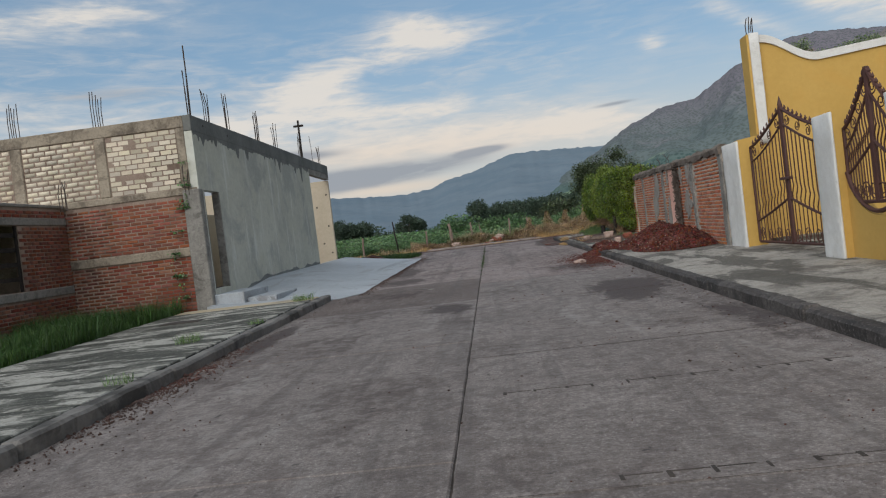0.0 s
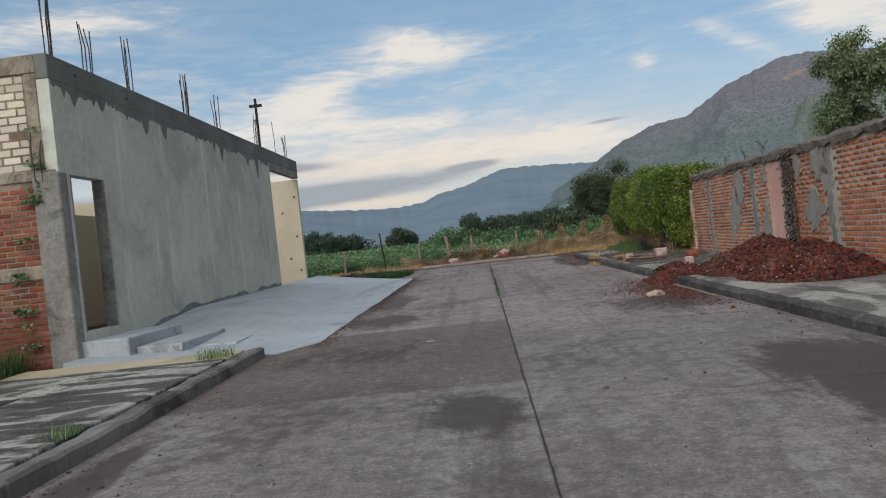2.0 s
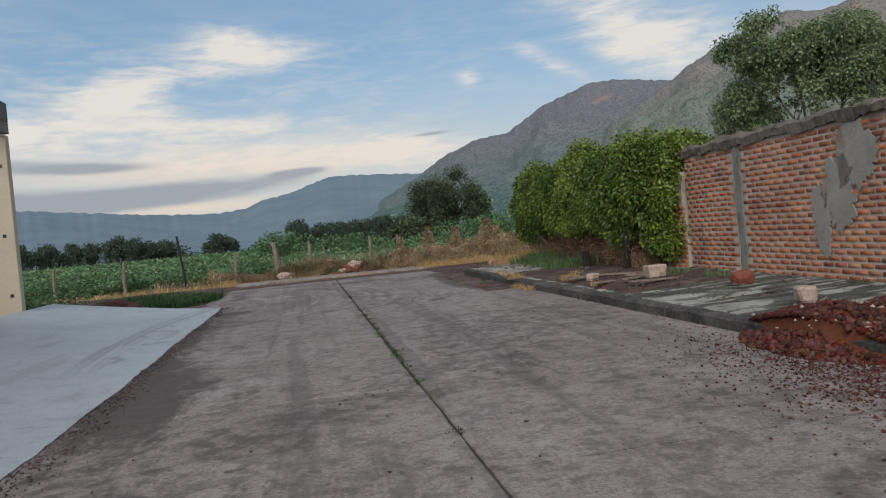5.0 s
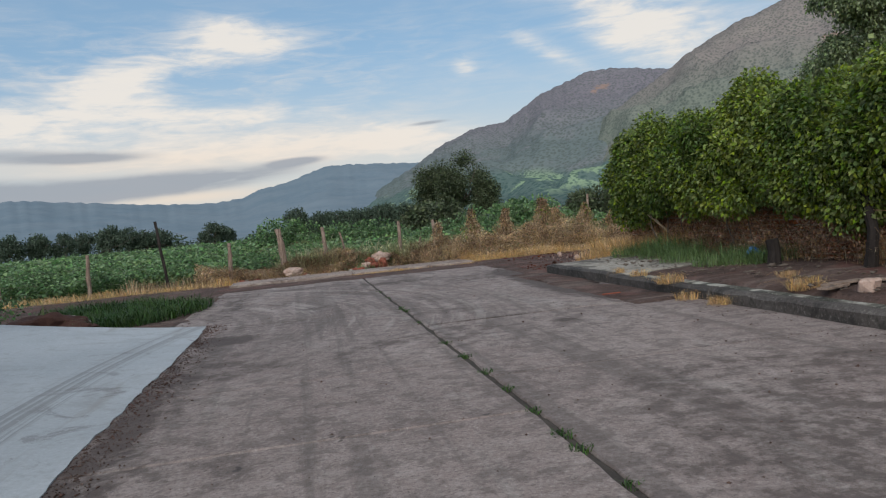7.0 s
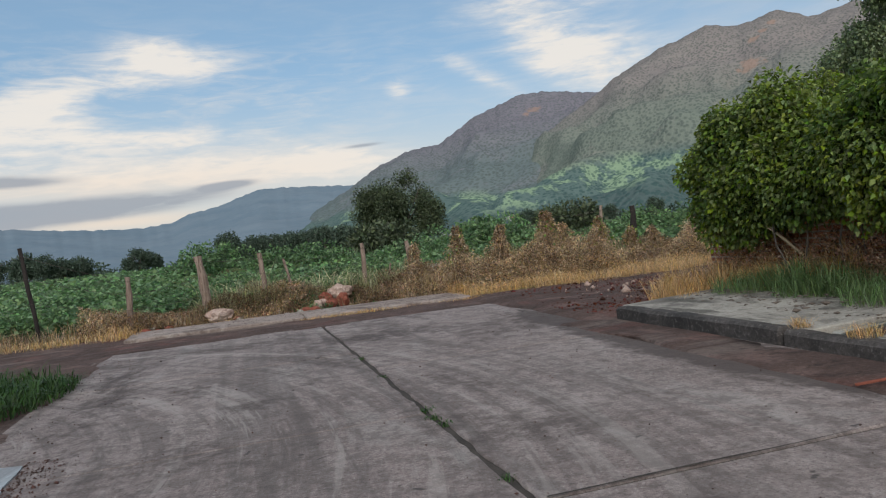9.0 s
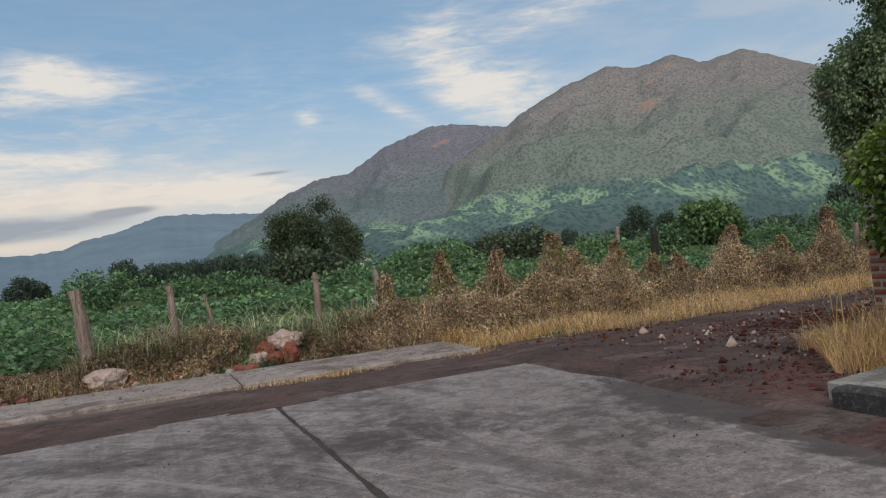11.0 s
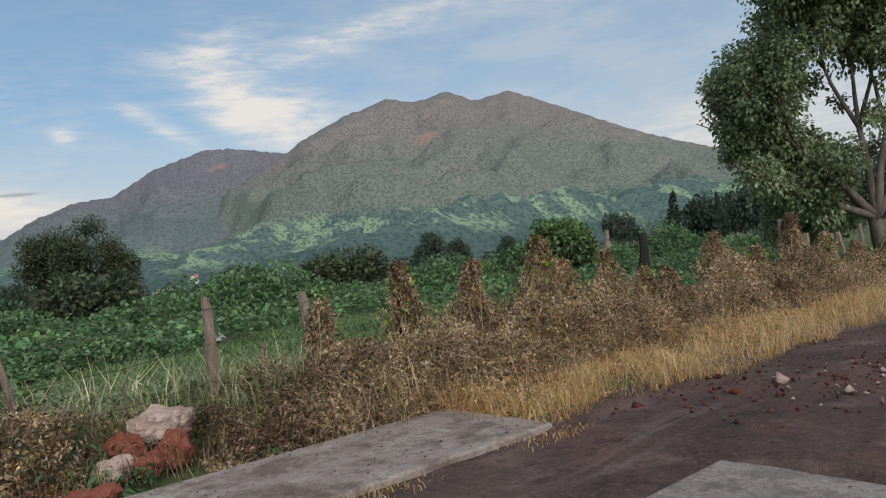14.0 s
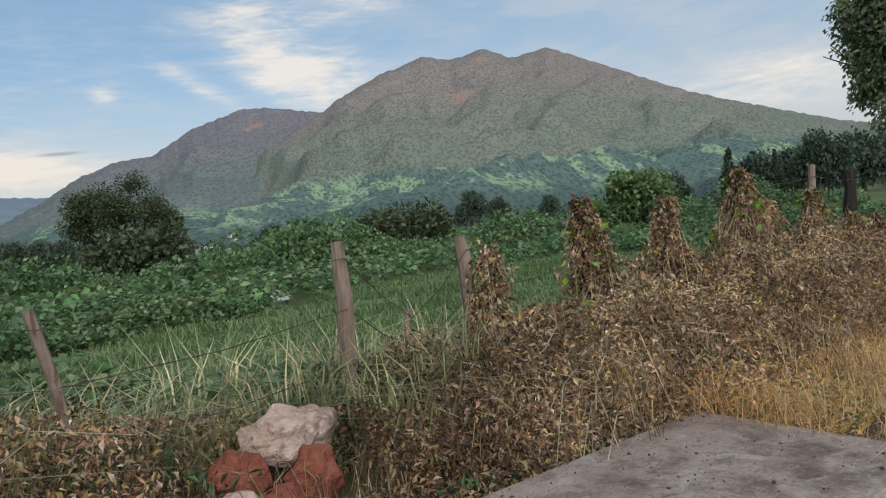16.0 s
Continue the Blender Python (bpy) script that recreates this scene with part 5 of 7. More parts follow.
# ---- plants ----
def shell_leaves(centres, radii, n, size, droop=0.3, inward=0.25, flat=1.0):
    """Leaves scattered over many overlapping clumps, pointing outwards and down."""
    c = np.asarray(centres, float)
    r = np.asarray(radii, float)
    w = r ** 2 / np.sum(r ** 2)
    k = rng.choice(len(c), n, p=w)
    d = unit(rng.normal(size=(n, 3)) * np.array((1, 1, flat)))
    p = c[k] + d * (r[k] * (1 - inward * rng.random(n)))[:, None]
    way = unit(d + rng.normal(size=(n, 3)) * 0.55 - np.array((0, 0, droop)))
    L = size * rng.uniform(0.7, 1.3, n)
    return leaf_arrays(p, way, L, L * rng.uniform(0.55, 0.75, n))


def street_xy(u, v):
    c, s = math.cos(radians(1.06)), math.sin(radians(1.06))
    return u * c - v * s, u * s + v * c


# hedge overgrowing the end of the brick wall
hedge = thing("hedge", Matrix.Identity(4), "dense bright green creeper hedge overhanging an old wall", "hedge")
cs, rs = [], []
r_ = np.random.default_rng(21)
for i in range(330):
    v = r_.uniform(30.55, 39.3)
    k = (v - 30.4) / 9.9
    end = min(1.0, (39.6 - v) / 1.3)
    top = 2.62 + 0.16 * math.sin(v * 1.7) + 0.12 * math.sin(v * 3.9) - 0.35 * (1 - end) - 0.12 * k - 0.2 * max(0, 1 - (v - 30.5) / 2.5)
    low_z = 1.12 + 0.14 * math.sin(v * 2.1) + 0.12 * math.sin(v * 4.7) + 0.12 * k
    z = r_.uniform(low_z, top)
    mid_z = (low_z + top) / 2
    bulge = 0.44 * (1 - ((z - mid_z) / (top - low_z) * 1.7) ** 2)
    u = 5.68 - max(-0.1, bulge) * end - r_.uniform(-0.1, 0.12)
    if i % 3 == 0:
        u, z = r_.uniform(5.2, 7.2), top + r_.uniform(-0.15, 0.1)
    x, y = street_xy(u, v)
    cs.append((x, y, g(v) + z))
    rs.append(r_.uniform(0.22, 0.42))
for i in range(34):
    x, y = street_xy(r_.uniform(5.4, 5.95), r_.uniform(30.4, 31.0))
    cs.append((x, y, g(31) + r_.uniform(0.7, 2.55)))
    rs.append(r_.uniform(0.2, 0.34))
for i in range(40):
    x, y = street_xy(r_.uniform(5.2, 7.0), r_.uniform(38.8, 39.45))
    cs.append((x, y, g(40) + r_.uniform(1.0, 2.3)))
    rs.append(r_.uniform(0.25, 0.4))
stuff("leaves", shell_leaves(cs, rs, 170000, 0.076, 0.7, 0.5), HEDGE, "", hedge)
# solid dark lumps added inside the hedge to block light between leaves
bm = bmesh.new()
for i in range(22):
    x, y = street_xy(6.2, 31.3 + i * 0.38)
    lump(bm, (x, y, g(35) + 1.75), (0.5, 0.45, 0.6), i, 2, 0.3)
part("inner_twigs", bm, BARK, hedge, "solid dark core that stops light through the leaves")
for i in range(9):
    v = r_.uniform(30.8, 38.6)
    x, y = street_xy(r_.uniform(5.4, 5.75), v)
    x2, y2 = street_xy(r_.uniform(5.4, 5.8), v + r_.uniform(-0.6, 0.6))
    bm = bmesh.new()
    tube(bm, ((x2, y2, g(v) + 0.15), ((x + x2) / 2 + r_.uniform(-.2, .2), (y + y2) / 2, g(v) + 0.8), (x, y, g(v) + 1.6)), 0.012, 4)
    part("stem", bm, BARK, hedge)
for v in (31.6,):
    x, y = street_xy(5.25, v)
    bm = bmesh.new()
    tube(bm, ((x, y, g(v) + 0.1), (x + 0.05, y - 0.05, g(v) + 0.7), (x, y + 0.1, g(v) + 1.7)), [0.09, 0.07, 0.06], 7)
    part("trunk", bm, CHAR, hedge, "dark gnarled trunk")
hw = new("old_brick_wall")
hw.matrix_world = STREET
tagged(hw, "crumbling brick wall under the hedge", kind="structure")
bm = bmesh.new()
box(bm, 5.98, 6.16, 30.36, 40.0, -0.1, 2.1, climb=True)
part("mortar_bed", bm, MORTAR, hw)
for a, b, z0, z1 in brick_rows(30.34, 40.0, 0.12, 1.5, 0.245, 0.089, 0.018):
    NEAR_PIECES.append((hw, "brick", a, b, z0 + g((a + b) / 2), z1 + g((a + b) / 2), "x-", 5.98, BRICK, 0.014))


def scatter(n, x0, x1, y0, y1, keep=None):
    x, y = rng.uniform(x0, x1, n), rng.uniform(y0, y1, n)
    if keep is not None:
        m = keep(x, y)
        x, y = x[m], y[m]
    return x, y


def wave(x, y, s, k=0.0):
    return 0.5 + 0.25 * (np.sin(x * s + 2.1 * np.sin(y * s * 0.7 + k)) + np.sin(y * s * 1.3 + 1.7 * np.sin(x * s * 0.6 - k)))


def grass(name, n, area, height, width, lean, material, label, keep=None, street=False, lift=0.0, category="grass"):
    x, y = scatter(n, *area, keep)
    z = SLOPE * y + lift
    if street:
        x, y = street_xy(x, y)
    if not street:
        z = np.where(y > 46, ground_z(x, y), z)
    h = height * rng.uniform(0.35, 1.2, len(x)) * (0.45 + 0.6 * wave(x, y, 1.9) + 0.45 * wave(x, y, 6.1, 1.5) ** 2)
    return stuff(name, blade_arrays(np.stack((x, y, z), 1), h, width * rng.uniform(0.6, 1.3, len(x)), lean * rng.uniform(0.3, 1.4, len(x))), material, label, category=category)


# the grown lot beside the house
grass("lot_grass", 62000, (-10.7, -7.6, 4, 18.1), 0.60, 0.011, 0.8, LOTGRASS, "long green grass on the vacant lot",
      lambda x, y: (rng.random(len(x)) < 0.35 + 0.65 * wave(x, y, 1.3)) & (x < -7.6 - 0.4 * wave(x, y, 2.2)), True, -0.03)
lot = soil_patch("lot_earth", -10.8, -7.6, -6, 18.3, 0.03, "earth of the vacant lot under grass", EARTH)

# grass and weeds in the joints and on the pavements
def tufts(name, spots, height, material, label, n=60, spread=0.12, width=0.008, lean=0.7):
    """Each tuft is a plant of its own."""
    for u, v, up, k in spots:
        m = int(n * k)
        a, rad = rng.uniform(0, math.tau, m), spread * k ** 0.5 * np.sqrt(rng.random(m))
        p = np.stack((rad * np.cos(a), rad * np.sin(a), np.zeros(m)), 1)
        ob = new(name, mesh_np(name, *blade_arrays(p, height * k ** 0.4 * rng.uniform(0.4, 1.2, m), width * rng.uniform(0.7, 1.4, m), lean * rng.uniform(0.3, 1.3, m)), material))
        ob.matrix_world = Matrix.Translation(on_street(u, v, up))
        tagged(ob, label, "grass", name + " beside the road")


tufts("green_tuft", [(MIDDLE + random.uniform(-0.03, 0.03), v, -0.02, random.uniform(0.35, 1.0)) for v in (20.4, 22.1, 23.2, 24.0, 24.3, 24.8, 25.1, 25.6, 25.9, 26.2, 26.7, 27.3, 27.6, 28.2, 28.9, 29.6, 30.4, 31.3, 33.2, 34.6, 34.8, 35.1, 36.9, 38.3)], 0.055, LOTGRASS,
      "small green weeds rooted in a road joint", 90, 0.09, 0.007, 1.1)
tufts("green_tuft", [(-4.6, 17.1, 0.13, 1.2), (-5.0, 11.4, 0.13, 0.9), (-4.5, 8.2, 0.13, 0.5), (-7.0, 7.4, 0.13, 1.6), (-4.4, 13.0, 0.13, 0.4), (4.6, 34.2, 0.2, 2), (4.8, 35.5, 0.2, 3), (5.0, 36.8, 0.2, 3), (4.9, 37.9, 0.2, 3),
                     (4.9, 33.9, 0.2, 2), (5.1, 29.2, 0.2, 1.2), (5.2, 28.1, 0.2, 1)], 0.19, GRASS, "green weeds growing on the pavement", 150, 0.24, 0.007, 1.15)
tufts("straw_tuft", [(3.25, 33.1, 0.14, 1.3), (3.1, 31.6, 0.0, 0.8), (3.05, 32.3, 0.0, 0.7), (3.4, 34.4, 0.15, 0.7), (3.7, 30.8, 0.18, 1.3), (3.6, 29.2, 0.18, 0.5), (3.45, 35.2, 0.15, 0.5), (4.2, 31.8, 0.2, 0.5)],
      0.17, STRAW, "dry yellow grass tuft on the kerb", 240, 0.17, 0.004, 1.6)

# yellow dry grass along the track and at the field's edge
def band(x, y, lo, hi, s):
    return (y > lo - 0.35 * wave(x, y, s, 1.0) - 0.25 * wave(x, y, s * 3.1, 2.0) + 0.2) & (y < hi + 0.5 * wave(x, y, s * 0.7)) & (rng.random(len(x)) < 0.12 + 1.1 * wave(x, y, 4.3) ** 1.5)


grass("dry_verge", 32000, (2.0, 13, 44.0, 46.6), 0.36, 0.005, 1.6, STRAW, "yellow dry grass along the dirt track", lambda x, y: band(x, y, 44.35 - 0.02 * x, 46.0, 1.7))
grass("dry_verge_far", 18000, (13, 40, 43.8, 46.6), 0.45, 0.011, 1.2, STRAW, "yellow dry grass along the dirt track", lambda x, y: band(x, y, 44.1, 45.6, 1.7))
grass("dry_verge_left", 9000, (-13, -4.6, 44.6, 46.6), 0.28, 0.008, 1.2, STRAW, "yellow dry grass at the field's edge", lambda x, y: band(x, y, 45.0, 46.0, 1.5))
grass("dry_corner", 26000, (2.4, 7.5, 38.0, 42.0), 0.44, 0.006, 1.2, STRAW, "yellow dry grass at the end of the pavement",
      lambda x, y: (np.hypot((x - 4.1 - (y - 39.5) * 0.8) / 1.0, (y - 39.5) / 1.25) < 0.8 + 0.4 * wave(x, y, 3)) & (y < 40.5) & (x > 3.3 + 0.35 * wave(x, y, 4.0) + 0.9 * np.clip(y - 39.2, 0, 1)))
grass("dry_path_edge", 2200, (-1.5, 2.3, 43.9, 44.25), 0.075, 0.008, 0.9, STRAW, "short dry grass at the pavement's edge", lambda x, y: rng.random(len(x)) < wave(x, y, 2.7) ** 1.5)
grass("left_green", 12000, (-8.5, -4.4, 36.0, 41.5), 0.36, 0.016, 1.3, LOTGRASS, "green grass mound beside the apron", lambda x, y: np.hypot((x + 6.3) / 1.9, (y - 38.6) / 2.3) < 0.75 + 0.4 * wave(x, y, 1.6))
grass("hedge_foot_grass", 15000, (4.1, 5.1, 33.6, 38.2), 0.42, 0.008, 1.3, GRASS, "green grass at the foot of the hedge", lambda x, y: (x > 4.1 + 0.4 * wave(x, y, 2)) & (rng.random(len(x)) < wave(x, y, 1.2)), False, 0.2)
grass("hedge_end_straw", 5200, (3.95, 5.2, 36.6, 39.6), 0.62, 0.006, 1.1, STRAW, "tall yellow dry grass at the hedge's end", lambda x, y: (x > 4.75 - 0.27 * (y - 36.6)) & (rng.random(len(x)) < 0.25 + wave(x, y, 2.9)), False, 0.19)
grass("hedge_foot_straw", 5000, (4.7, 5.4, 31.0, 40.0), 0.5, 0.006, 1.2, DRY, "dry stalks at the foot of the hedge", lambda x, y: rng.random(len(x)) < wave(x, y, 1.9, 2), False, 0.2)


# the bean field and weeds behind the fence
def crop(name, n, area, height, size, material, label, keep, up=0.0, stalk=0.0):
    x, y = scatter(n, *area, keep)
    z0 = ground_z(x, y)
    h = height * (0.35 + 0.9 * wave(x, y, 1.25) * (0.5 + 0.5 * wave(x, y, 3.4, 1)))
    z = z0 + h * np.sqrt(rng.random(len(x))) + up
    a = rng.uniform(0, math.tau, len(x))
    d = np.stack((np.cos(a), np.sin(a), rng.uniform(-0.7, 0.25, len(x))), 1)
    L = size * rng.uniform(0.6, 1.35, len(x))
    return stuff(name, leaf_arrays(np.stack((x, y, z), 1), d, L, L * rng.uniform(0.6, 0.9, len(x)), 0.12), material, label, category="crop")


def meadow(x, y):
    """Where the short grass lies between the plants."""
    return (np.hypot((x - 9 - (y - 55) * 0.5) / 7.0, (y - 55) / 5.5) < 1) | (np.hypot((x - 2.2) / 4.2, (y - 52.5) / 4.3) < 1)


crop("bean_plants", 90000, (-14, 5, 47.4, 58), 0.80, 0.118, BEAN, "leafy green bean plants behind the fence", lambda x, y: ~meadow(x, y) & (x > -14 - 0.2 * (y - 47)))
crop("bean_rows", 75000, (-28, 32, 57, 82), 0.85, 0.2, BEAN, "leafy green bean rows across the field", lambda x, y: ~meadow(x, y))
crop("far_crop", 60000, (-75, 75, 80, 170), 0.9, 0.55, BEAN, "far green crop of the field", None)
crop("roadside_weeds", 20000, (-15, -4.9, 36.3, 41.2), 0.75, 0.09, BEAN, "dark green weeds beside the apron", lambda x, y: (y < 40.6 - 0.9 * wave(x, y, 1.1)) & (x < -7.6 - 0.8 * wave(x, y, 1.7) - 0.15 * (y - 36)))
crop("right_weeds", 22000, (6, 34, 47.6, 60), 0.6, 0.16, BEAN, "green creeping weeds behind the fence", lambda x, y: ~meadow(x, y))
grass("meadow_grass", 150000, (-2.2, 22, 47.9, 62), 0.22, 0.017, 1.2, GRASS, "short green grass in the field", meadow)
grass("reeds", 6500, (-3.5, 1.6, 46.9, 49.2), 0.75, 0.016, 1.1, GRASS, "tall green grass at the fence")
grass("pale_reeds", 7000, (-3.6, 2.4, 46.5, 47.9), 0.95, 0.014, 0.95, PALEGRASS, "tall withered pale grass at the fence", lambda x, y: (y > 46.95) | (x < -1.7) | (x > 0.15))

bank = thing("vine_bank", Matrix.Identity(4), "long bank overgrown with bright green creepers", "shrub")
cs, rs = [], []
for i in range(240):
    k = r_.random()
    x = -6 + 46 * k
    y = 70 - 7 * k + 1.4 * math.sin(k * 17) + r_.uniform(-1.2, 1.2)
    top = 0.75 + 0.5 * math.sin(k * 23) + 0.35 * math.sin(k * 51)
    cs.append((x, y, float(ground_z(np.array(x), np.array(y))) + r_.uniform(0.1, max(0.3, top + 0.25))))
    rs.append(r_.uniform(0.5, 1.0))
stuff("leaves", shell_leaves(cs, rs, 40000, 0.2, 0.3, 0.4, 0.8), BEAN, "", bank)
bm = bmesh.new()
for i in range(24):
    x, y = -5 + 45 * i / 24, 69.5 - 7 * i / 24 + 1.4 * math.sin(i / 24 * 17)
    lump(bm, (x, y, float(ground_z(np.array(x), np.array(y))) + 0.2), (1.3, 0.9, 0.6), i, 2, 0.3)
part("earth_bank", bm, EARTH, bank, "earth under the creepers")


def bush(x, y, radius, height, n, size, label, material=HEDGE, seed=0):
    r = np.random.default_rng(seed)
    th = thing("bush", Matrix.Translation((x, y, float(ground_z(np.array(x), np.array(y))))), label, "shrub", "bushes in the field")
    c = [(r.uniform(-1, 1) * radius * 0.65, r.uniform(-1, 1) * radius * 0.65, height * r.uniform(0.2, 0.82)) for _ in range(26)]
    stuff("leaves", shell_leaves(c, [radius * r.uniform(0.28, 0.45) for _ in c], n, size, 0.3, 0.4), material, "", th)
    bm = bmesh.new()
    for k in range(4):
        tube(bm, ((0, 0, 0), (r.uniform(-.4, .4) * radius, r.uniform(-.4, .4) * radius, height * 0.6)), [0.06, 0.02], 5)
    part("stems", bm, BARK, th)


bush(24.3, 63.5, 1.5, 3.2, 5200, 0.24, "round bright green bush in the field", GRASS, 1)
bush(10.5, 68.5, 1.9, 2.0, 4200, 0.25, "low green bush on the bank", BEAN, 2)
bush(17.0, 72.0, 2.4, 2.4, 4200, 0.28, "dark green bush behind the bank", ACACIA, 3)
bush(6.0, 76.0, 2.6, 2.2, 4200, 0.28, "dark green bush behind the bank", ACACIA, 4)


# ---- trees ----
def limbs(bm, base, way, length, radius, level, ends, r, spread=0.55):
    """Tapered limbs that fork; the ends carry the leaves."""
    p = Vector(base)
    pts, rad = [p.copy()], [radius]
    d = Vector(way).normalized()
    for i in range(4):
        d = (d + Vector((r.uniform(-1, 1), r.uniform(-1, 1), r.uniform(-0.4, 0.7))) * 0.13).normalized()
        p = p + d * length / 4
        pts.append(p.copy())
        rad.append(radius * (1 - 0.11 * (i + 1)))
    tube(bm, pts, rad, 7 if level > 1 else 5)
    if level == 0:
        ends.append(p)
        return
    if level <= 2:
        ends.append(pts[3])
    for k in range(r.choice((2, 3, 3))):
        side = Vector((r.uniform(-1, 1), r.uniform(-1, 1), r.uniform(-0.25, 0.6)))
        limbs(bm, p, (d + side * spread).normalized(), length * r.uniform(0.62, 0.85), radius * 0.56, level - 1, ends, r, spread * 1.06)


big = thing("tree", Matrix.LocRotScale((22.3, 48.6, g(48.9) - 0.1), None, (0.89, 0.89, 0.89)), "tall leafy roadside tree with leaning pale limbs", "tree")
bm = bmesh.new()
ends = []
rr = random.Random(8)
limbs(bm, (0, 0, 0), (-0.35, 0.1, 1), 2.0, 0.36, 0, [], rr)
for way, ln, lv in (((-0.4, 0.5, 1.0), 2.6, 4), ((0.15, 0.0, 1.3), 3.2, 4), ((-0.7, 0.8, 0.5), 2.0, 3), ((0.5, -0.4, 1.0), 2.7, 4), ((-0.2, 0.9, 0.9), 2.5, 3), ((0.1, -0.2, 1.2), 3.0, 4)):
    limbs(bm, (-0.6, 0.1, 1.75), way, ln, 0.16, lv, ends, rr, 0.5)
part("trunk", bm, BARK, big, smooth=True)
cs = [(e.x, e.y, e.z) for e in ends if math.hypot(e.x + 0.2, e.y - 0.6) < 4.3]
cs += [(-0.8 + r_.uniform(-1.0, 1.0), 2.6 + r_.uniform(-1.4, 1.0), r_.uniform(1.2, 4.6)) for _ in range(44)]
for _ in range(46):
    a, k = r_.uniform(0, math.tau), r_.random() ** 0.5
    cs.append((-0.1 + 2.9 * k * math.cos(a), 0.7 + 3.1 * k * math.sin(a), r_.uniform(3.5, 10.5)))
stuff("crown", shell_leaves(cs, [r_.uniform(0.4, 0.95) for _ in cs], 100000, 0.165, 0.9, 0.85), TREE, "", big)


def far_tree(name, seed, height, width, n, size, shape, material=FARTREE):
    """A prototype of the distant trees: round, tall or conifer."""
    r = np.random.default_rng(seed)
    rr = random.Random(seed)
    th = thing(name, Matrix.Translation((0, 400, -60)), "", "tree", "trees across the plain")
    bm = bmesh.new()
    ends = []
    if shape == "conifer":
        tube(bm, ((0, 0, -0.5), (0.1, 0, height * 0.6), (0, 0, height * 0.97)), [0.22, 0.14, 0.03], 6)
        cs = []
        for i in range(70):
            k = r.random() ** 0.8
            a = r.uniform(0, math.tau)
            q = width * 0.42 * (1 - k) * r.uniform(0.4, 1.0)
            cs.append((q * math.cos(a), q * math.sin(a), height * (0.08 + 0.9 * k)))
        rs = [width * 0.16 * (1.15 - c[2] / height) for c in cs]
    else:
        tube(bm, ((0, 0, -0.5), (0.15, 0.1, height * 0.3), (0, 0, height * 0.5)), [width * 0.045, width * 0.035, width * 0.02], 7)
        for k in range(6):
            a = k * math.tau / 6 + r.uniform(-.3, .3)
            tube(bm, ((0.1, 0.05, height * 0.25), (width * 0.2 * math.cos(a), width * 0.2 * math.sin(a), height * 0.55), (width * 0.38 * math.cos(a), width * 0.38 * math.sin(a), height * r.uniform(0.55, 0.85))), [0.12, 0.08, 0.03], 5)
        cs = []
        for i in range(60):
            a, q = r.uniform(0, math.tau), width * 0.42 * math.sqrt(r.random())
            dome = math.sqrt(max(0.0, 1 - (q / (width * 0.47)) ** 2))
            lift = r.uniform(0.28, 0.45 + 0.5 * dome)
            cs.append((q * math.cos(a), q * math.sin(a) * 0.9, height * lift * r.uniform(0.9, 1.08)))
        rs = [width * r.uniform(0.09, 0.17) for _ in cs]
    part("trunk", bm, BARK, th)
    stuff("crown", shell_leaves(cs, rs, n, size, 0.2, 0.9, 0.7), material, "", th)
    return th


def put_tree(proto, az, dist, scale, label, from_y=36.0):
    x, y = dist * math.sin(radians(az)), from_y + dist * math.cos(radians(az))
    z = float(ground_z(np.array(x), np.array(y)))
    t = copy_thing(proto, Matrix.LocRotScale((x, y, z), Euler((0, 0, az)), (0.84 * scale, 0.84 * scale, 1.18 * scale)))
    tagged(t, label, "tree")
    return t


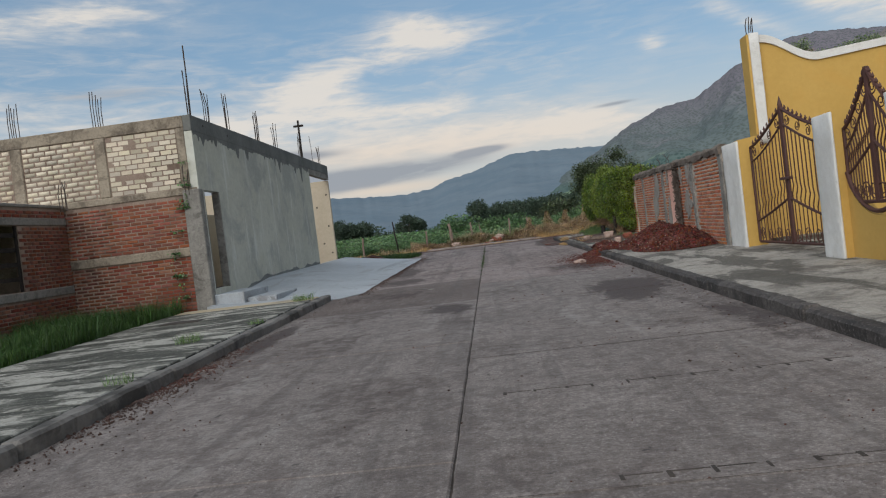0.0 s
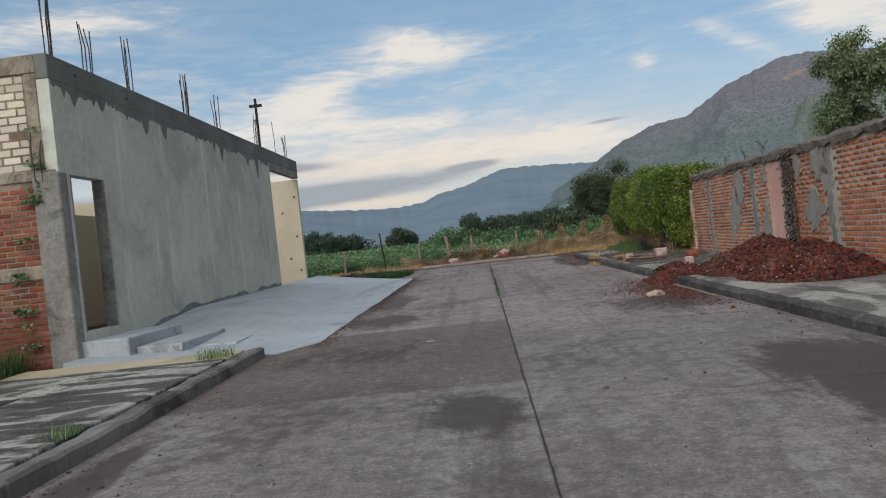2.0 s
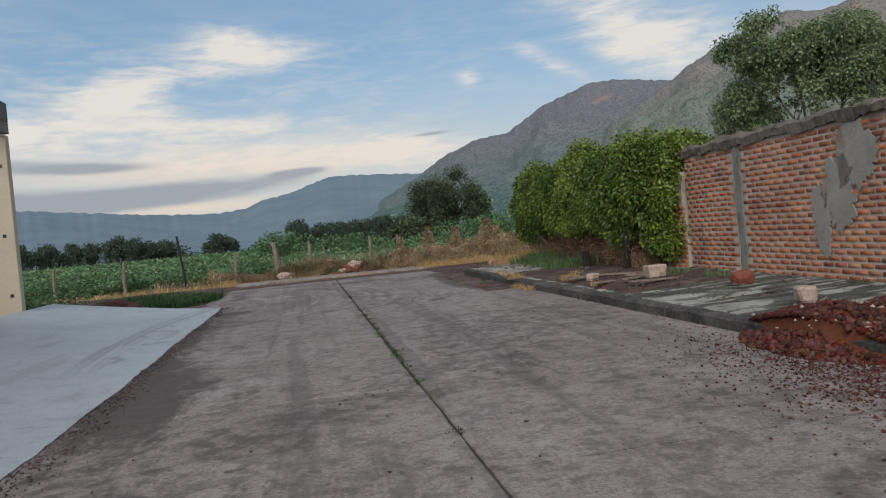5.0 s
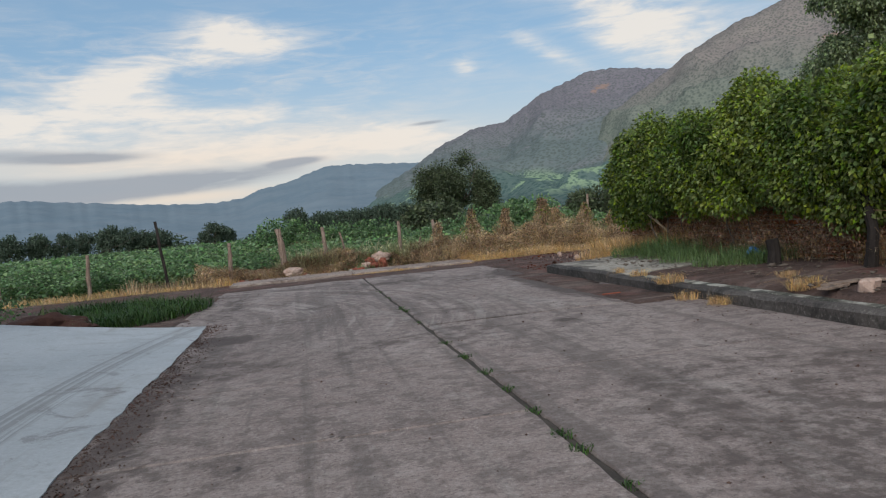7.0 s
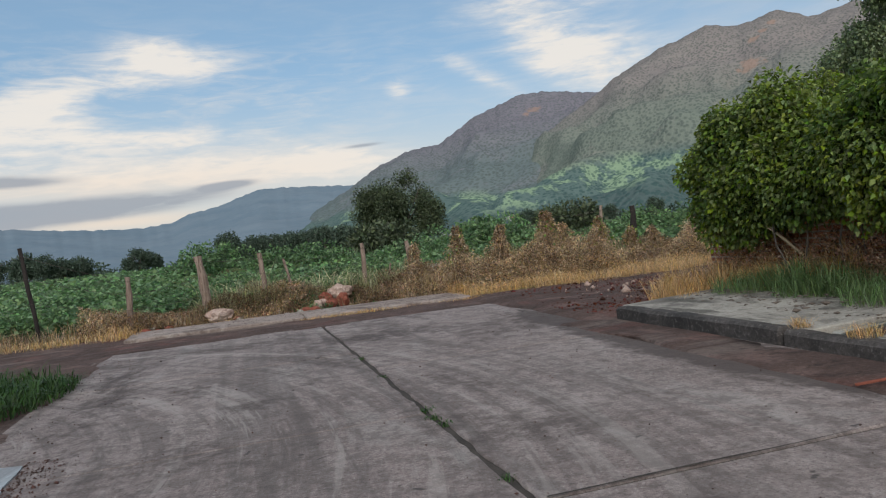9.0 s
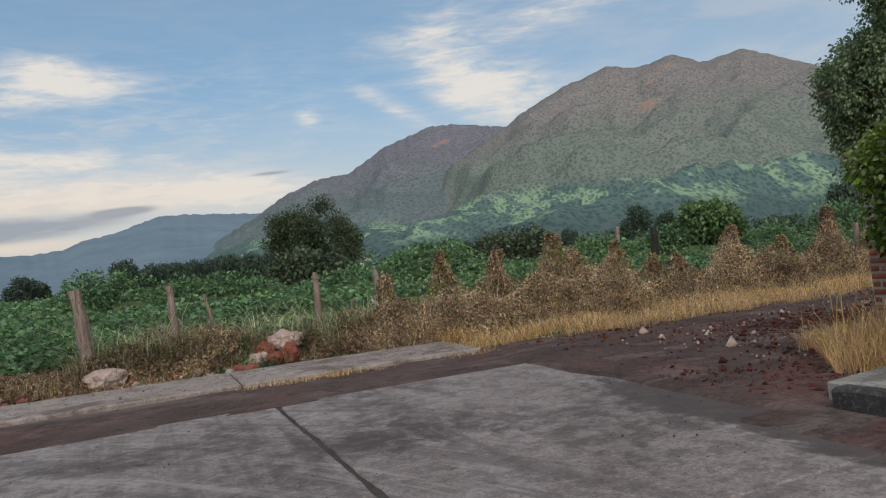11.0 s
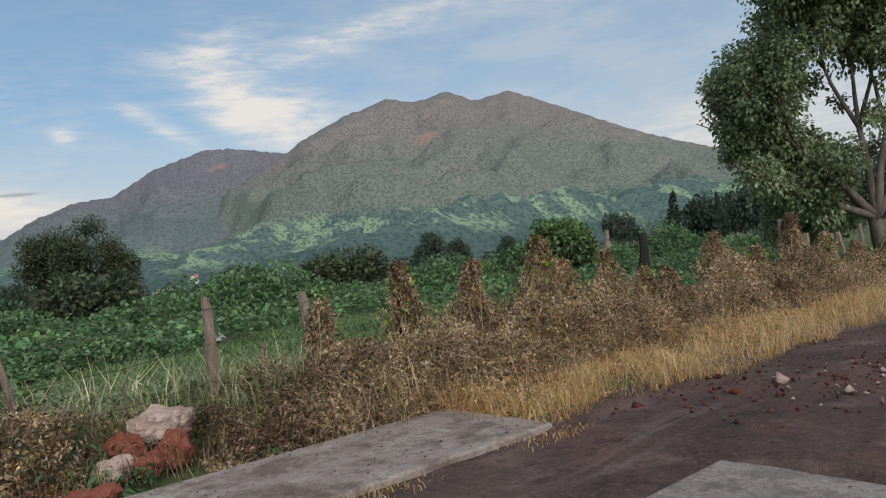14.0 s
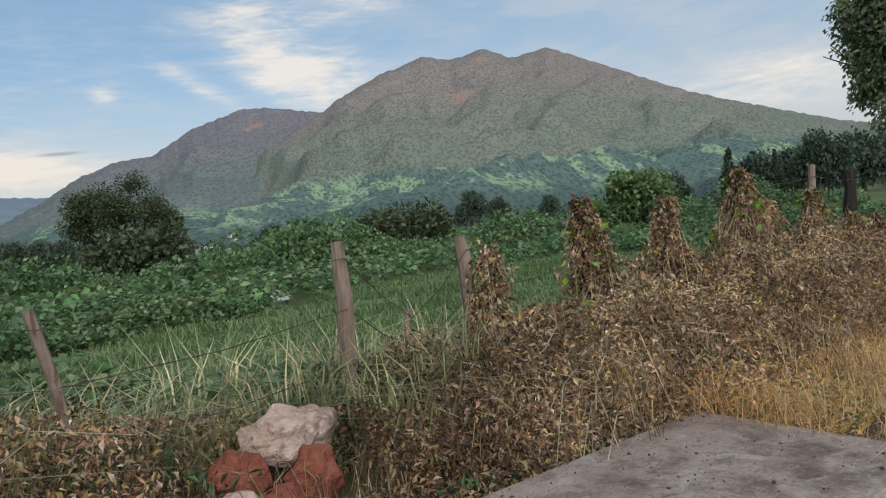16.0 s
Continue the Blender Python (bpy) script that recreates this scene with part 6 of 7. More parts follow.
acacia = far_tree("tree", 31, 12.0, 14.0, 40000, 0.34, "round", ACACIA)
acacia.matrix_world = Matrix.Translation((21.6, 145.0, 0.9))
tagged(acacia, "broad dark acacia standing alone in the field", "tree")
round_a = far_tree("tree", 32, 7.5, 9.0, 3200, 0.55, "round")
round_b = far_tree("tree", 33, 6.0, 9.5, 3000, 0.6, "round")
pine = far_tree("tree", 34, 9.0, 5.0, 3200, 0.5, "conifer")
tagged(round_a, "round dark green tree at the field's far edge")
tagged(round_b, "low spreading dark tree at the field's far edge")
tagged(pine, "dark pointed conifer beyond the field")
placed = {}
for proto, az, dist, s, in ((round_a, -8.6, 215, 1.0), (round_b, -13.6, 225, 1.05), (round_b, -16.0, 230, 1.15), (round_a, -19.0, 240, 1.0), (round_b, -22.5, 235, 1.1), (round_a, -2.2, 205, 1.05), (round_b, -0.2, 215, 0.95),
                            (round_a, 1.6, 220, 0.9), (round_b, 3.4, 225, 1.0), (round_a, 5.2, 205, 0.95), (round_b, 6.8, 200, 0.95), (round_a, 8.2, 190, 0.8), (round_b, 21.6, 150, 0.62), (round_b, 23.5, 190, 0.6),
                            (round_a, 36.8, 165, 1.0), (round_b, 39.0, 190, 0.9), (round_a, 43.0, 200, 0.8), (round_a, 50.9, 150, 0.9), (round_a, 51.8, 155, 0.8), (pine, 54.9, 125, 0.98), (round_b, 57.0, 140, 1.1), (pine, 58.0, 130, 0.8),
                            (round_a, 59.3, 150, 1.1), (round_b, 61.0, 130, 1.3), (round_a, 63.5, 140, 1.2), (round_b, 66.0, 150, 1.3), (round_a, 69.0, 150, 1.3), (round_b, 31.5, 200, 0.7), (round_b, 28.2, 170, 0.55),
                            (round_a, -14.8, 222, 0.95), (round_b, -12.4, 235, 0.9), (round_a, -17.6, 250, 1.0), (round_b, -20.6, 240, 1.1), (round_a, -24.5, 240, 1.05), (round_b, -27.0, 235, 1.2), (round_b, -7.6, 224, 0.75),
                            (round_b, -1.2, 230, 0.9), (round_a, 0.7, 240, 1.0), (round_b, 2.5, 235, 1.05), (round_a, 4.3, 240, 1.05), (round_b, 6.0, 225, 1.0), (round_a, 7.4, 215, 0.9), (round_b, 9.4, 205, 0.8), (round_a, 10.8, 215, 0.85)):
    if proto in placed:
        put_tree(proto, az, dist, s, proto["label"])
    else:
        placed[proto] = True
        x, y = dist * math.sin(radians(az)), 36 + dist * math.cos(radians(az))
        proto.matrix_world = Matrix.LocRotScale((x, y, float(ground_z(np.array(x), np.array(y)))), None, (s, s, s))

# scattered trees and bushes over the plain and the foot of the mountain
n = 900
az_, d_ = np.radians(rng.uniform(-30, 76, n)), rng.uniform(240, 760, n)
cs = np.stack((d_ * np.sin(az_), 36 + d_ * np.cos(az_), np.zeros(n)), 1)
rs = rng.uniform(1.2, 3.0, n)
cs[:, 2] = ground_z(cs[:, 0], cs[:, 1]) + rs * 0.6
stuff("plain_woods", shell_leaves(cs, rs, 42000, 1.25, 0.2, 0.4), FARTREE, "scattered dark trees and bushes across the plain", category="woods")

# village under the mountain
for i in range(29):
    az, d = (r_.uniform(14.5, 20.5), r_.uniform(1130, 1260)) if i < 24 else (r_.uniform(49.5, 53.0), r_.uniform(240, 300))
    x, y = d * math.sin(radians(az)), 36 + d * math.cos(radians(az))
    s = 0.75 if i < 24 else 0.55
    lift = 1.0 if i < 24 else 0.3
    z = hill_z(x, y) if i < 24 else float(ground_z(np.array(x), np.array(y)))
    h = thing("house", Matrix.Translation((x, y, z)) @ pose(0, 0, 0, 0, 0, r_.uniform(0, 90)), "small pale village house with a reddish roof", "house", "houses of the far village")
    w, l, t = s * r_.uniform(6, 10), s * r_.uniform(6, 10), s * r_.uniform(3.5, 5) + lift
    bm = bmesh.new()
    box(bm, -w / 2, w / 2, -l / 2, l / 2, -2, t)
    part("wall", bm, FARWALL if i % 6 else ROOFTILE, h)
    bm = bmesh.new()
    box(bm, -w / 2 - 0.3, w / 2 + 0.3, -l / 2 - 0.3, l / 2 + 0.3, t, t + 0.35)
    part("roof", bm, CONCRETE if i % 4 else ROOFTILE, h)
    for k in (-0.25, 0.25):
        bm = bmesh.new()
        box(bm, k * w - 0.5 * s, k * w + 0.5 * s, -l / 2 - 0.04, -l / 2 + 0.02, t * 0.4, t * 0.65)
        part("window", bm, CHAR, h)

# ---- fence ----
def post(x, y, top, lean, r, material, label, seed):
    z0 = float(ground_z(np.array(x), np.array(y))) - 0.05
    th = random.Random(seed)
    bm = bmesh.new()
    pts, rad = [], []
    for i in range(8):
        k = i / 7
        pts.append((lean[0] * k + th.uniform(-.012, .012) * (i > 0), lean[1] * k + th.uniform(-.012, .012), (top - z0) * k))
        rad.append(r * (1.08 - 0.2 * k) * th.uniform(0.9, 1.1))
    tube(bm, pts, rad, 8)
    for v in bm.verts:
        v.co += Vector((noise.noise(v.co * 9 + Vector((seed, 0, 0))), noise.noise(v.co * 9 + Vector((0, seed, 0))), 0)) * r * 0.25
    return solid("fence_post", bm, material, label, "post", Matrix.Translation((x, y, z0)), group="posts of the field fence")


POSTS = ((-6.85, 46.8, 2.62, (-0.22, 0), 0.045, CHAR, "thin leaning dark fence post"), (-4.95, 46.4, 1.75, (0.03, 0), 0.065, WOOD, "grey weathered fence post"),
         (-3.32, 46.8, 2.05, (-0.12, 0), 0.105, WOOD, "thick grey weathered fence post"), (-2.0, 46.9, 1.98, (-0.08, 0), 0.06, WOOD, "crooked grey fence post"),
         (-1.3, 46.9, 1.78, (-0.26, 0), 0.034, WOOD, "thin leaning grey fence post"), (0.36, 47.2, 1.96, (0.03, 0), 0.062, WOOD, "grey weathered fence post"),
         (1.62, 47.3, 1.9, (-0.1, 0), 0.062, WOOD, "grey split fence post with creeper"), (2.82, 47.2, 2.1, (-0.05, 0), 0.06, CHAR, "dark fence post wrapped in dead creeper"),
         (3.98, 47.2, 1.9, (0.0, 0), 0.05, WOOD, "fence post buried in dead creeper"), (5.26, 47.2, 2.24, (0.14, 0), 0.085, WOOD, "stout fence post wrapped in dead creeper"),
         (6.8, 47.2, 2.28, (0.12, 0), 0.045, WOOD, "thin leaning fence post"), (7.86, 47.2, 2.19, (0.0, 0), 0.085, CHAR, "charred black fence post"),
         (9.9, 47.3, 1.95, (0.0, 0), 0.05, WOOD, "fence post buried in dead creeper"), (13.0, 47.4, 2.2, (0.05, 0), 0.06, WOOD, "fence post wrapped in dead creeper"),
         (14.3, 47.5, 1.84, (0.05, 0), 0.08, WOOD, "grey weathered fence post"), (15.9, 47.6, 1.75, (-0.1, 0), 0.09, WOOD, "pale split fence post"), (16.6, 47.8, 1.7, (-0.35, 0), 0.08, WOOD, "leaning pale fence post"),
         (17.3, 47.9, 1.75, (-0.3, 0), 0.08, WOOD, "leaning pale fence post"), (18.6, 48.0, 1.9, (0.05, 0), 0.07, WOOD, "grey weathered fence post"), (0.95, 47.5, 1.38, (0.15, 0), 0.028, WOOD, "thin dry stake behind the fence"),
         (-9.2, 47.0, 1.8, (0.05, 0), 0.06, WOOD, "grey weathered fence post"), (-11.8, 47.2, 1.8, (0.05, 0), 0.06, WOOD, "grey weathered fence post"))
for i, (x, y, top, lean, r, m_, label) in enumerate(POSTS):
    post(x, y, top, lean, r, m_, label, i)
wire = thing("fence_wire", Matrix.Identity(4), "slack barbed wire strung between the posts", "wire")
line = sorted(POSTS, key=lambda p: p[0])
for level in (0.42, 0.68, 0.92):
    for a, b in zip(line, line[1:]):
        bm = bmesh.new()
        za, zb = ((q[2] - 0.5) * level + 0.5 for q in (a, b))
        p0, p1 = Vector((a[0] + a[3][0] * level, a[1] - 0.06, za)), Vector((b[0] + b[3][0] * level, b[1] - 0.06, zb))
        tube(bm, (p0, p0.lerp(p1, 0.5) - Vector((0, 0, 0.04)), p1), 0.004, 4)
        part("strand", bm, REBAR, wire)


# ---- dead creepers on the fence ----
def dead_vine(x, y, top, width, n, seed):
    """A heap of withered creeper hanging from a post like a tent."""
    r = np.random.default_rng(seed)
    z0 = float(ground_z(np.array(x), np.array(y)))
    h = top - z0
    k = r.random(n) ** 0.8
    a = r.uniform(0, math.tau, n)
    ragged = 0.75 + 0.35 * np.sin(a * 3 + k * 7 + seed) + 0.25 * np.sin(a * 5 - k * 13 + 2 * seed)
    rad = (0.07 + width * (1 - k) ** 0.95 * (0.85 + 0.3 * np.sin(k * 9 + seed * 1.7))) * r.uniform(0.4, 1.2, n) * ragged
    sway = 0.10 * np.sin(k * 4 + seed * 2.3) * (1 - k * 0.5)
    p = np.stack((rad * np.cos(a) * 1.15 + sway, rad * np.sin(a) * 0.85, h * k + 0.05 * np.sin(a * 4 + seed)), 1)
    d = np.stack((np.cos(a) * 0.6, np.sin(a) * 0.6, r.uniform(-1.6, 0.2, n)), 1) + r.normal(size=(n, 3)) * 0.55
    th = thing("dead_creeper", Matrix.Translation((x, y, z0)), "withered brown creeper draped over a fence post", "plant", "withered creepers on the fence")
    L = 0.048 * r.uniform(0.4, 1.5, n)
    stuff("leaves", leaf_arrays(p, d, L, L * r.uniform(0.25, 0.65, n), 0.5), DRY, "", th)
    m = n // 70
    a = r.uniform(0, math.tau, m)
    k0, k1 = r.random(m) * 0.7, r.random(m) * 0.5 + 0.5
    f = lambda kk: np.stack(((0.05 + width * (1 - kk) ** 1.15) * np.cos(a + kk), (0.05 + width * (1 - kk) ** 1.15) * np.sin(a + kk) * 0.8, h * kk), 1)
    stuff("dry_stem", strip_arrays(f(k0), f(k1), np.full(m, 0.005), np.full(m, 0.07)), STEM, "dry pale stalks", th)
    if seed % 2:
        q = 60
        aa, kk = r.uniform(0, math.tau, q), r.uniform(0.3, 1.0, q)
        p = np.stack(((0.08 + width * (1 - kk)) * np.cos(aa), (0.08 + width * (1 - kk)) * np.sin(aa), h * kk), 1)
        stuff("green_leaves", leaf_arrays(p, r.normal(size=(q, 3)), 0.1 * r.uniform(0.6, 1.2, q), 0.075 * np.ones(q)), HEDGE, "a few leaves still green", th)


for i, (x, top, w, n) in enumerate(((1.62, 1.78, 0.34, 900), (2.82, 2.08, 0.42, 2400), (3.98, 2.02, 0.52, 3000), (5.2, 2.25, 0.62, 3800), (5.75, 1.9, 0.5, 2200), (6.75, 1.95, 0.55, 2600), (8.3, 1.55, 0.6, 2200), (7.75, 1.6, 0.45, 1600), (9.9, 2.06, 0.65, 2600),
                                    (11.4, 1.7, 0.7, 2200), (13.0, 2.28, 0.7, 2600), (14.4, 1.8, 0.7, 2000), (16.0, 1.5, 0.8, 1800), (18.2, 1.6, 0.8, 1800), (20.5, 1.7, 0.9, 1800))):
    dead_vine(x, 47.15, top, w, int(2.4 * n), 100 + i)


def tangle(name, n, area, height, size, material, label, keep, ramp=1.5):
    x, y = scatter(n, *area, keep)
    z0 = np.where(y < 40, SLOPE * y + 0.18, ground_z(x, y))
    edge = np.clip((y - area[2]) / ramp, 0.12, 1)
    h = height * edge * (0.35 + 0.85 * wave(x, y, 1.7) * (0.4 + 0.6 * wave(x, y, 4.1)))
    p = np.stack((x, y, z0 + h * rng.random(len(x)) ** 0.6), 1)
    d = rng.normal(size=(len(x), 3)) - np.array((0, 0.3, 0.4))
    L = size * rng.uniform(0.5, 1.4, len(x))
    ob = stuff(name, leaf_arrays(p, d, L, L * rng.uniform(0.14, 0.5, len(x)), 0.5), material, label, category="plant")
    return p


p = tangle("dead_undergrowth", 165000, (0.6, 15, 45.55, 47.7), 1.2, 0.050, DRY, "brown withered undergrowth along the fence", lambda x, y: (y > 45.6 + 0.4 * wave(x, y, 1.4) - 0.1) & ((x > 2.0) | (y < 47.2)), 0.9)
tangle("dead_undergrowth_left", 70000, (-6, 1.6, 45.9, 47.5), 0.85, 0.05, DRY, "brown withered undergrowth along the fence", lambda x, y: ((y > 46.85) | (x < -1.1) | (x > 0.0)) & (rng.random(len(x)) < 0.4 + 0.6 * wave(x, y, 1.2)), 0.6)
tangle("dead_undergrowth_far", 16000, (15, 34, 45.75, 48.2), 0.8, 0.14, DRY, "brown withered undergrowth along the fence", None)
bx, by = scatter(1800, 4.8, 5.4, 30.9, 39.3, lambda x, y: x > 5.0 - 0.3 * wave(x, y, 1.7))
root = np.stack((bx, by, SLOPE * by + 0.18 + 0.95 * rng.random(len(bx)) ** 1.3), 1)
tip = root + rng.normal(size=root.shape) * np.array((0.2, 0.34, 0.18)) + np.array((-0.04, 0, 0.18))
stuff("hedge_foot_stems", strip_arrays(root, tip, np.full(len(root), 0.005), np.full(len(root), 0.03)), RUSSET, "thin russet dry stems under the hedge", category="plant")
tangle("hedge_foot_litter", 26000, (4.6, 5.5, 30.9, 39.5), 1.15, 0.05, RUSSET, "brown withered tangle under the hedge", lambda x, y: x > 4.95 - 0.35 * wave(x, y, 1.7))
q = p[rng.integers(0, len(p), 3200)]
stuff("dead_stalks", strip_arrays(q, q + rng.normal(size=q.shape) * np.array((0.17, 0.14, 0.12)), rng.uniform(0.003, 0.007, len(q)), np.full(len(q), 0.06)), STEM, "dry pale stalks tangled along the fence", category="plant")
tangle("edge_green", 2600, (0.2, 3.4, 45.45, 46.0), 0.22, 0.085, BEAN, "green creeper leaves at the pavement edge", lambda x, y: wave(x, y, 2.0, 1) > 0.5)
tangle("edge_dead", 9000, (-0.2, 3.2, 45.4, 46.2), 0.3, 0.05, DRY, "withered leaves spilling over the pavement edge", lambda x, y: y > 45.5 + 0.3 * wave(x, y, 3.1))
tangle("low_green", 15000, (-1.5, 10, 45.7, 47.5), 0.95, 0.085, BEAN, "a few green creeper leaves among the dead ones", lambda x, y: wave(x, y, 2.4, 3) > 0.66)

grass("dead_weeds", 16000, (0.8, 14, 45.5, 47.6), 0.65, 0.006, 1.2, DRY, "withered brown weed stalks along the fence", lambda x, y: (rng.random(len(x)) < wave(x, y, 2.3) * np.clip((y - 45.3) / 1.0, 0.15, 1)), category="plant")
grass("dead_weeds_left", 9000, (-8, 1.5, 46.0, 47.4), 0.5, 0.007, 0.9, DRY, "withered brown weed stalks along the fence", lambda x, y: rng.random(len(x)) < wave(x, y, 2.1), category="plant")
tangle("straw_leaves", 26000, (2.2, 12, 44.7, 46.7), 0.55, 0.055, STRAW, "bent dry leaves among the yellow grass", lambda x, y: wave(x, y, 2.9, 2) > 0.4)
tangle("brown_patches", 18000, (2.6, 12, 44.9, 46.2), 0.55, 0.05, DRY, "brown weeds among the yellow grass", lambda x, y: wave(x, y, 2.2, 4) > 0.5)

# ---- stones, rubble and litter ----
def stone(x, y, z, size, material, label, seed, level=3, category="stone", rough=0.35, rz=0.0):
    bm = bmesh.new()
    lump(bm, (0, 0, 0), size, seed, level, rough)
    for v in bm.verts:
        v.co *= 1 + 0.07 * noise.noise(v.co * 18 + Vector((seed, 0, 0)))
    return solid("stone", bm, material, label, category, Matrix.Translation((x, y, z)) @ pose(0, 0, 0, 0, 0, rz), smooth=False)


stone(-0.32, 46.72, 0.86, (0.29, 0.19, 0.17), ROCKS, "large pale pinkish boulder beside the fence", 3, 4)
stone(-0.32, 46.44, 0.68, (0.15, 0.12, 0.17), REDROCK, "rust-red rock by the boulder", 5, 4)
stone(-0.70, 46.58, 0.74, (0.16, 0.12, 0.15), REDROCK, "rust-red rock by the boulder", 6, 4)
stone(-0.60, 46.28, 0.63, (0.12, 0.11, 0.11), REDROCK, "orange-red broken rock by the pavement", 7, 4)
stone(-0.86, 46.32, 0.65, (0.17, 0.12, 0.12), ROCKS, "pale veined rock by the pavement", 8)
stone(-3.1, 46.2, 0.68, (0.3, 0.2, 0.15), ROCKS, "pale stone beside the thick post", 9)
for i in range(26):
    x = r_.uniform(-4.6, -0.6)
    s = r_.uniform(0.04, 0.11)
    stone(x, 45.95 + r_.uniform(-0.1, 0.5), 0.52 + s * 0.4, (s * 1.2, s, s * 0.75), REDROCK if i % 3 else SMEAR, "rubble stone at the field's edge", 20 + i, 2)
for (u, v, up, w) in ((4.55, 28.9, 0.24, 0.3), (4.15, 24.5, 0.22, 0.24), (3.85, 30.0, 0.19, 0.2), (4.9, 19.2, 0.25, 0.2)):
    bm = bmesh.new()
    box(bm, -w * 0.55, w * 0.55, -w * 0.4, w * 0.4, 0, w * 0.75, 0.025)
    for vv in bm.verts:
        vv.co += Vector((noise.noise(vv.co * 7), noise.noise(vv.co * 7 + Vector((3, 0, 0))), 0)) * 0.03
    solid("concrete_block", bm, ROCKS, "pale broken concrete block on the pavement", "block", Matrix.Translation(on_street(u, v, up)) @ pose(0, 0, 0, 0, 0, 25 * v))
stone(*on_street(2.35, 20.4, 0.03), (0.17, 0.11, 0.07), ROCKS, "pale stone lying by the kerb", 60, 2)
stone(*on_street(4.9, 26.9, 0.3), (0.2, 0.14, 0.13), REDROCK, "brown round stone at the wall", 61, 2)
for i, (u, v, s) in enumerate(((-6.2, 37.2, 0.34), (-6.9, 37.0, 0.25), (-5.6, 36.6, 0.2))):
    bm = bmesh.new()
    box(bm, -s * 0.9, s * 0.9, -s * 0.4, s * 0.4, -0.05, s * 0.5, 0.03)
    solid("concrete_block", bm, PALE_PAVING, "broken concrete lump in the grass by the apron", "block", Matrix.Translation(on_street(u, v, 0.12)) @ pose(0, 0, 0, 4, 6, 40 * i))

bm = bmesh.new()
lump(bm, (0, 0, 0), (0.75, 0.5, 0.3), 81, 4, 0.5)
solid("soil_mound", bm, SCORIA, "small mound of dark red soil beside the apron", "soil", Matrix.Translation(on_street(-6.1, 36.6, 0.08)))

# heap of red volcanic gravel against the brick wall
heap = thing("gravel_heap", STREET, "heap of dark red volcanic gravel against the brick wall", "gravel")


def heap_z(u, v):
    a = np.clip(1 - np.hypot((u - 4.95) / 1.4, (v - 22.0) / 2.2), 0, 1) ** 1.05 * 0.64
    b = np.clip(1 - np.hypot((u - 4.9) / 1.2, (v - 19.8) / 1.7), 0, 1) ** 1.1 * 0.60
    c = np.clip(1 - np.hypot((u - 3.5) / 0.8, (v - 23.2) / 1.2), 0, 1) * 0.26
    return np.maximum(np.maximum(a, b), c)


nu, nv = 50, 90
U_, V_ = np.meshgrid(np.linspace(2.7, 5.6, nu), np.linspace(16.9, 24.2, nv), indexing="ij")
Z_ = heap_z(U_, V_) + 0.05 * (wave(U_, V_, 6) - 0.5) * (heap_z(U_, V_) > 0.05)
floor_z = SLOPE * V_ + np.where(U_ > 3.2, 0.15 + 0.09 * np.clip((U_ - 3.3) / 2.5, 0, 1), 0)
vv = np.stack((U_, V_, floor_z + Z_ - 0.04), -1).reshape(-1, 3)
i, j = np.meshgrid(np.arange(nu - 1), np.arange(nv - 1), indexing="ij")
ff = np.stack((i * nv + j, (i + 1) * nv + j, (i + 1) * nv + j + 1, i * nv + j + 1), -1).reshape(-1, 4)
ff = ff[Z_.reshape(-1)[ff].max(1) > 0.03]
ob = new("heap_body", mesh_np("heap_body", vv, ff, SCORIA, True))
ob.parent = heap


def gravel(name, P, size, material, label, parent=None, flat=0.75):
    """Many small angular stones in one mesh."""
    n = len(P)
    base = np.array(((1, 0, 0), (-1, 0, 0), (0, 1, 0), (0, -1, 0), (0, 0, 1), (0, 0, -1)), float)
    tri = np.array(((0, 2, 4), (2, 1, 4), (1, 3, 4), (3, 0, 4), (2, 0, 5), (1, 2, 5), (3, 1, 5), (0, 3, 5)))
    s = np.reshape(size, (-1, 1, 1))
    V = base[None] * rng.uniform(0.55, 1.25, (n, 6, 1)) + rng.normal(size=(n, 6, 3)) * 0.18
    a = rng.uniform(0, math.tau, n)
    c, sn = np.cos(a)[:, None], np.sin(a)[:, None]
    V = np.stack((V[..., 0] * c - V[..., 1] * sn, V[..., 0] * sn + V[..., 1] * c, V[..., 2] * flat), -1) * s + P[:, None]
    F = (np.arange(n)[:, None, None] * 6 + tri[None]).reshape(-1, 3)
    ob = new(name, mesh_np(name, V.reshape(-1, 3), F, material))
    if parent:
        ob.parent = parent
        return tagged(ob, label, kind="stuff")
    return tagged(ob, label, "gravel", kind="stuff")


u, v = rng.uniform(2.8, 5.6, 26000), rng.uniform(16.9, 24.2, 26000)
hz = heap_z(u, v)
m = hz > 0.02
u, v, hz = u[m], v[m], hz[m]
gravel("gravel", np.stack((u, v, SLOPE * v + np.where(u > 3.2, 0.15 + 0.09 * np.clip((u - 3.3) / 2.5, 0, 1), 0) + hz - 0.02), 1), rng.gamma(3.0, 0.0075, len(u)) + 0.006, SCORIA, "", heap)
m = rng.random(len(u)) < 0.008
gravel("pale_gravel", np.stack((u, v, SLOPE * v + 0.18 + hz + 0.01), 1)[m], rng.uniform(0.012, 0.03, m.sum()), ROCKS, "a few pale stones in the heap", heap)
n = 8000
v = rng.normal(21.2, 1.4, n)
u = 3.1 - np.abs(rng.normal(0, 0.55, n))
x, y = street_xy(u, v)
gravel("spilled_gravel", np.stack((x, y, SLOPE * v + 0.006), 1), rng.gamma(1.5, 0.0032, n) + 0.003, SCORIA, "red gravel spilled over the kerb onto the road")
n = 24000
u, v = rng.uniform(-4.0, 3.2, n), rng.uniform(-1, 42, n)
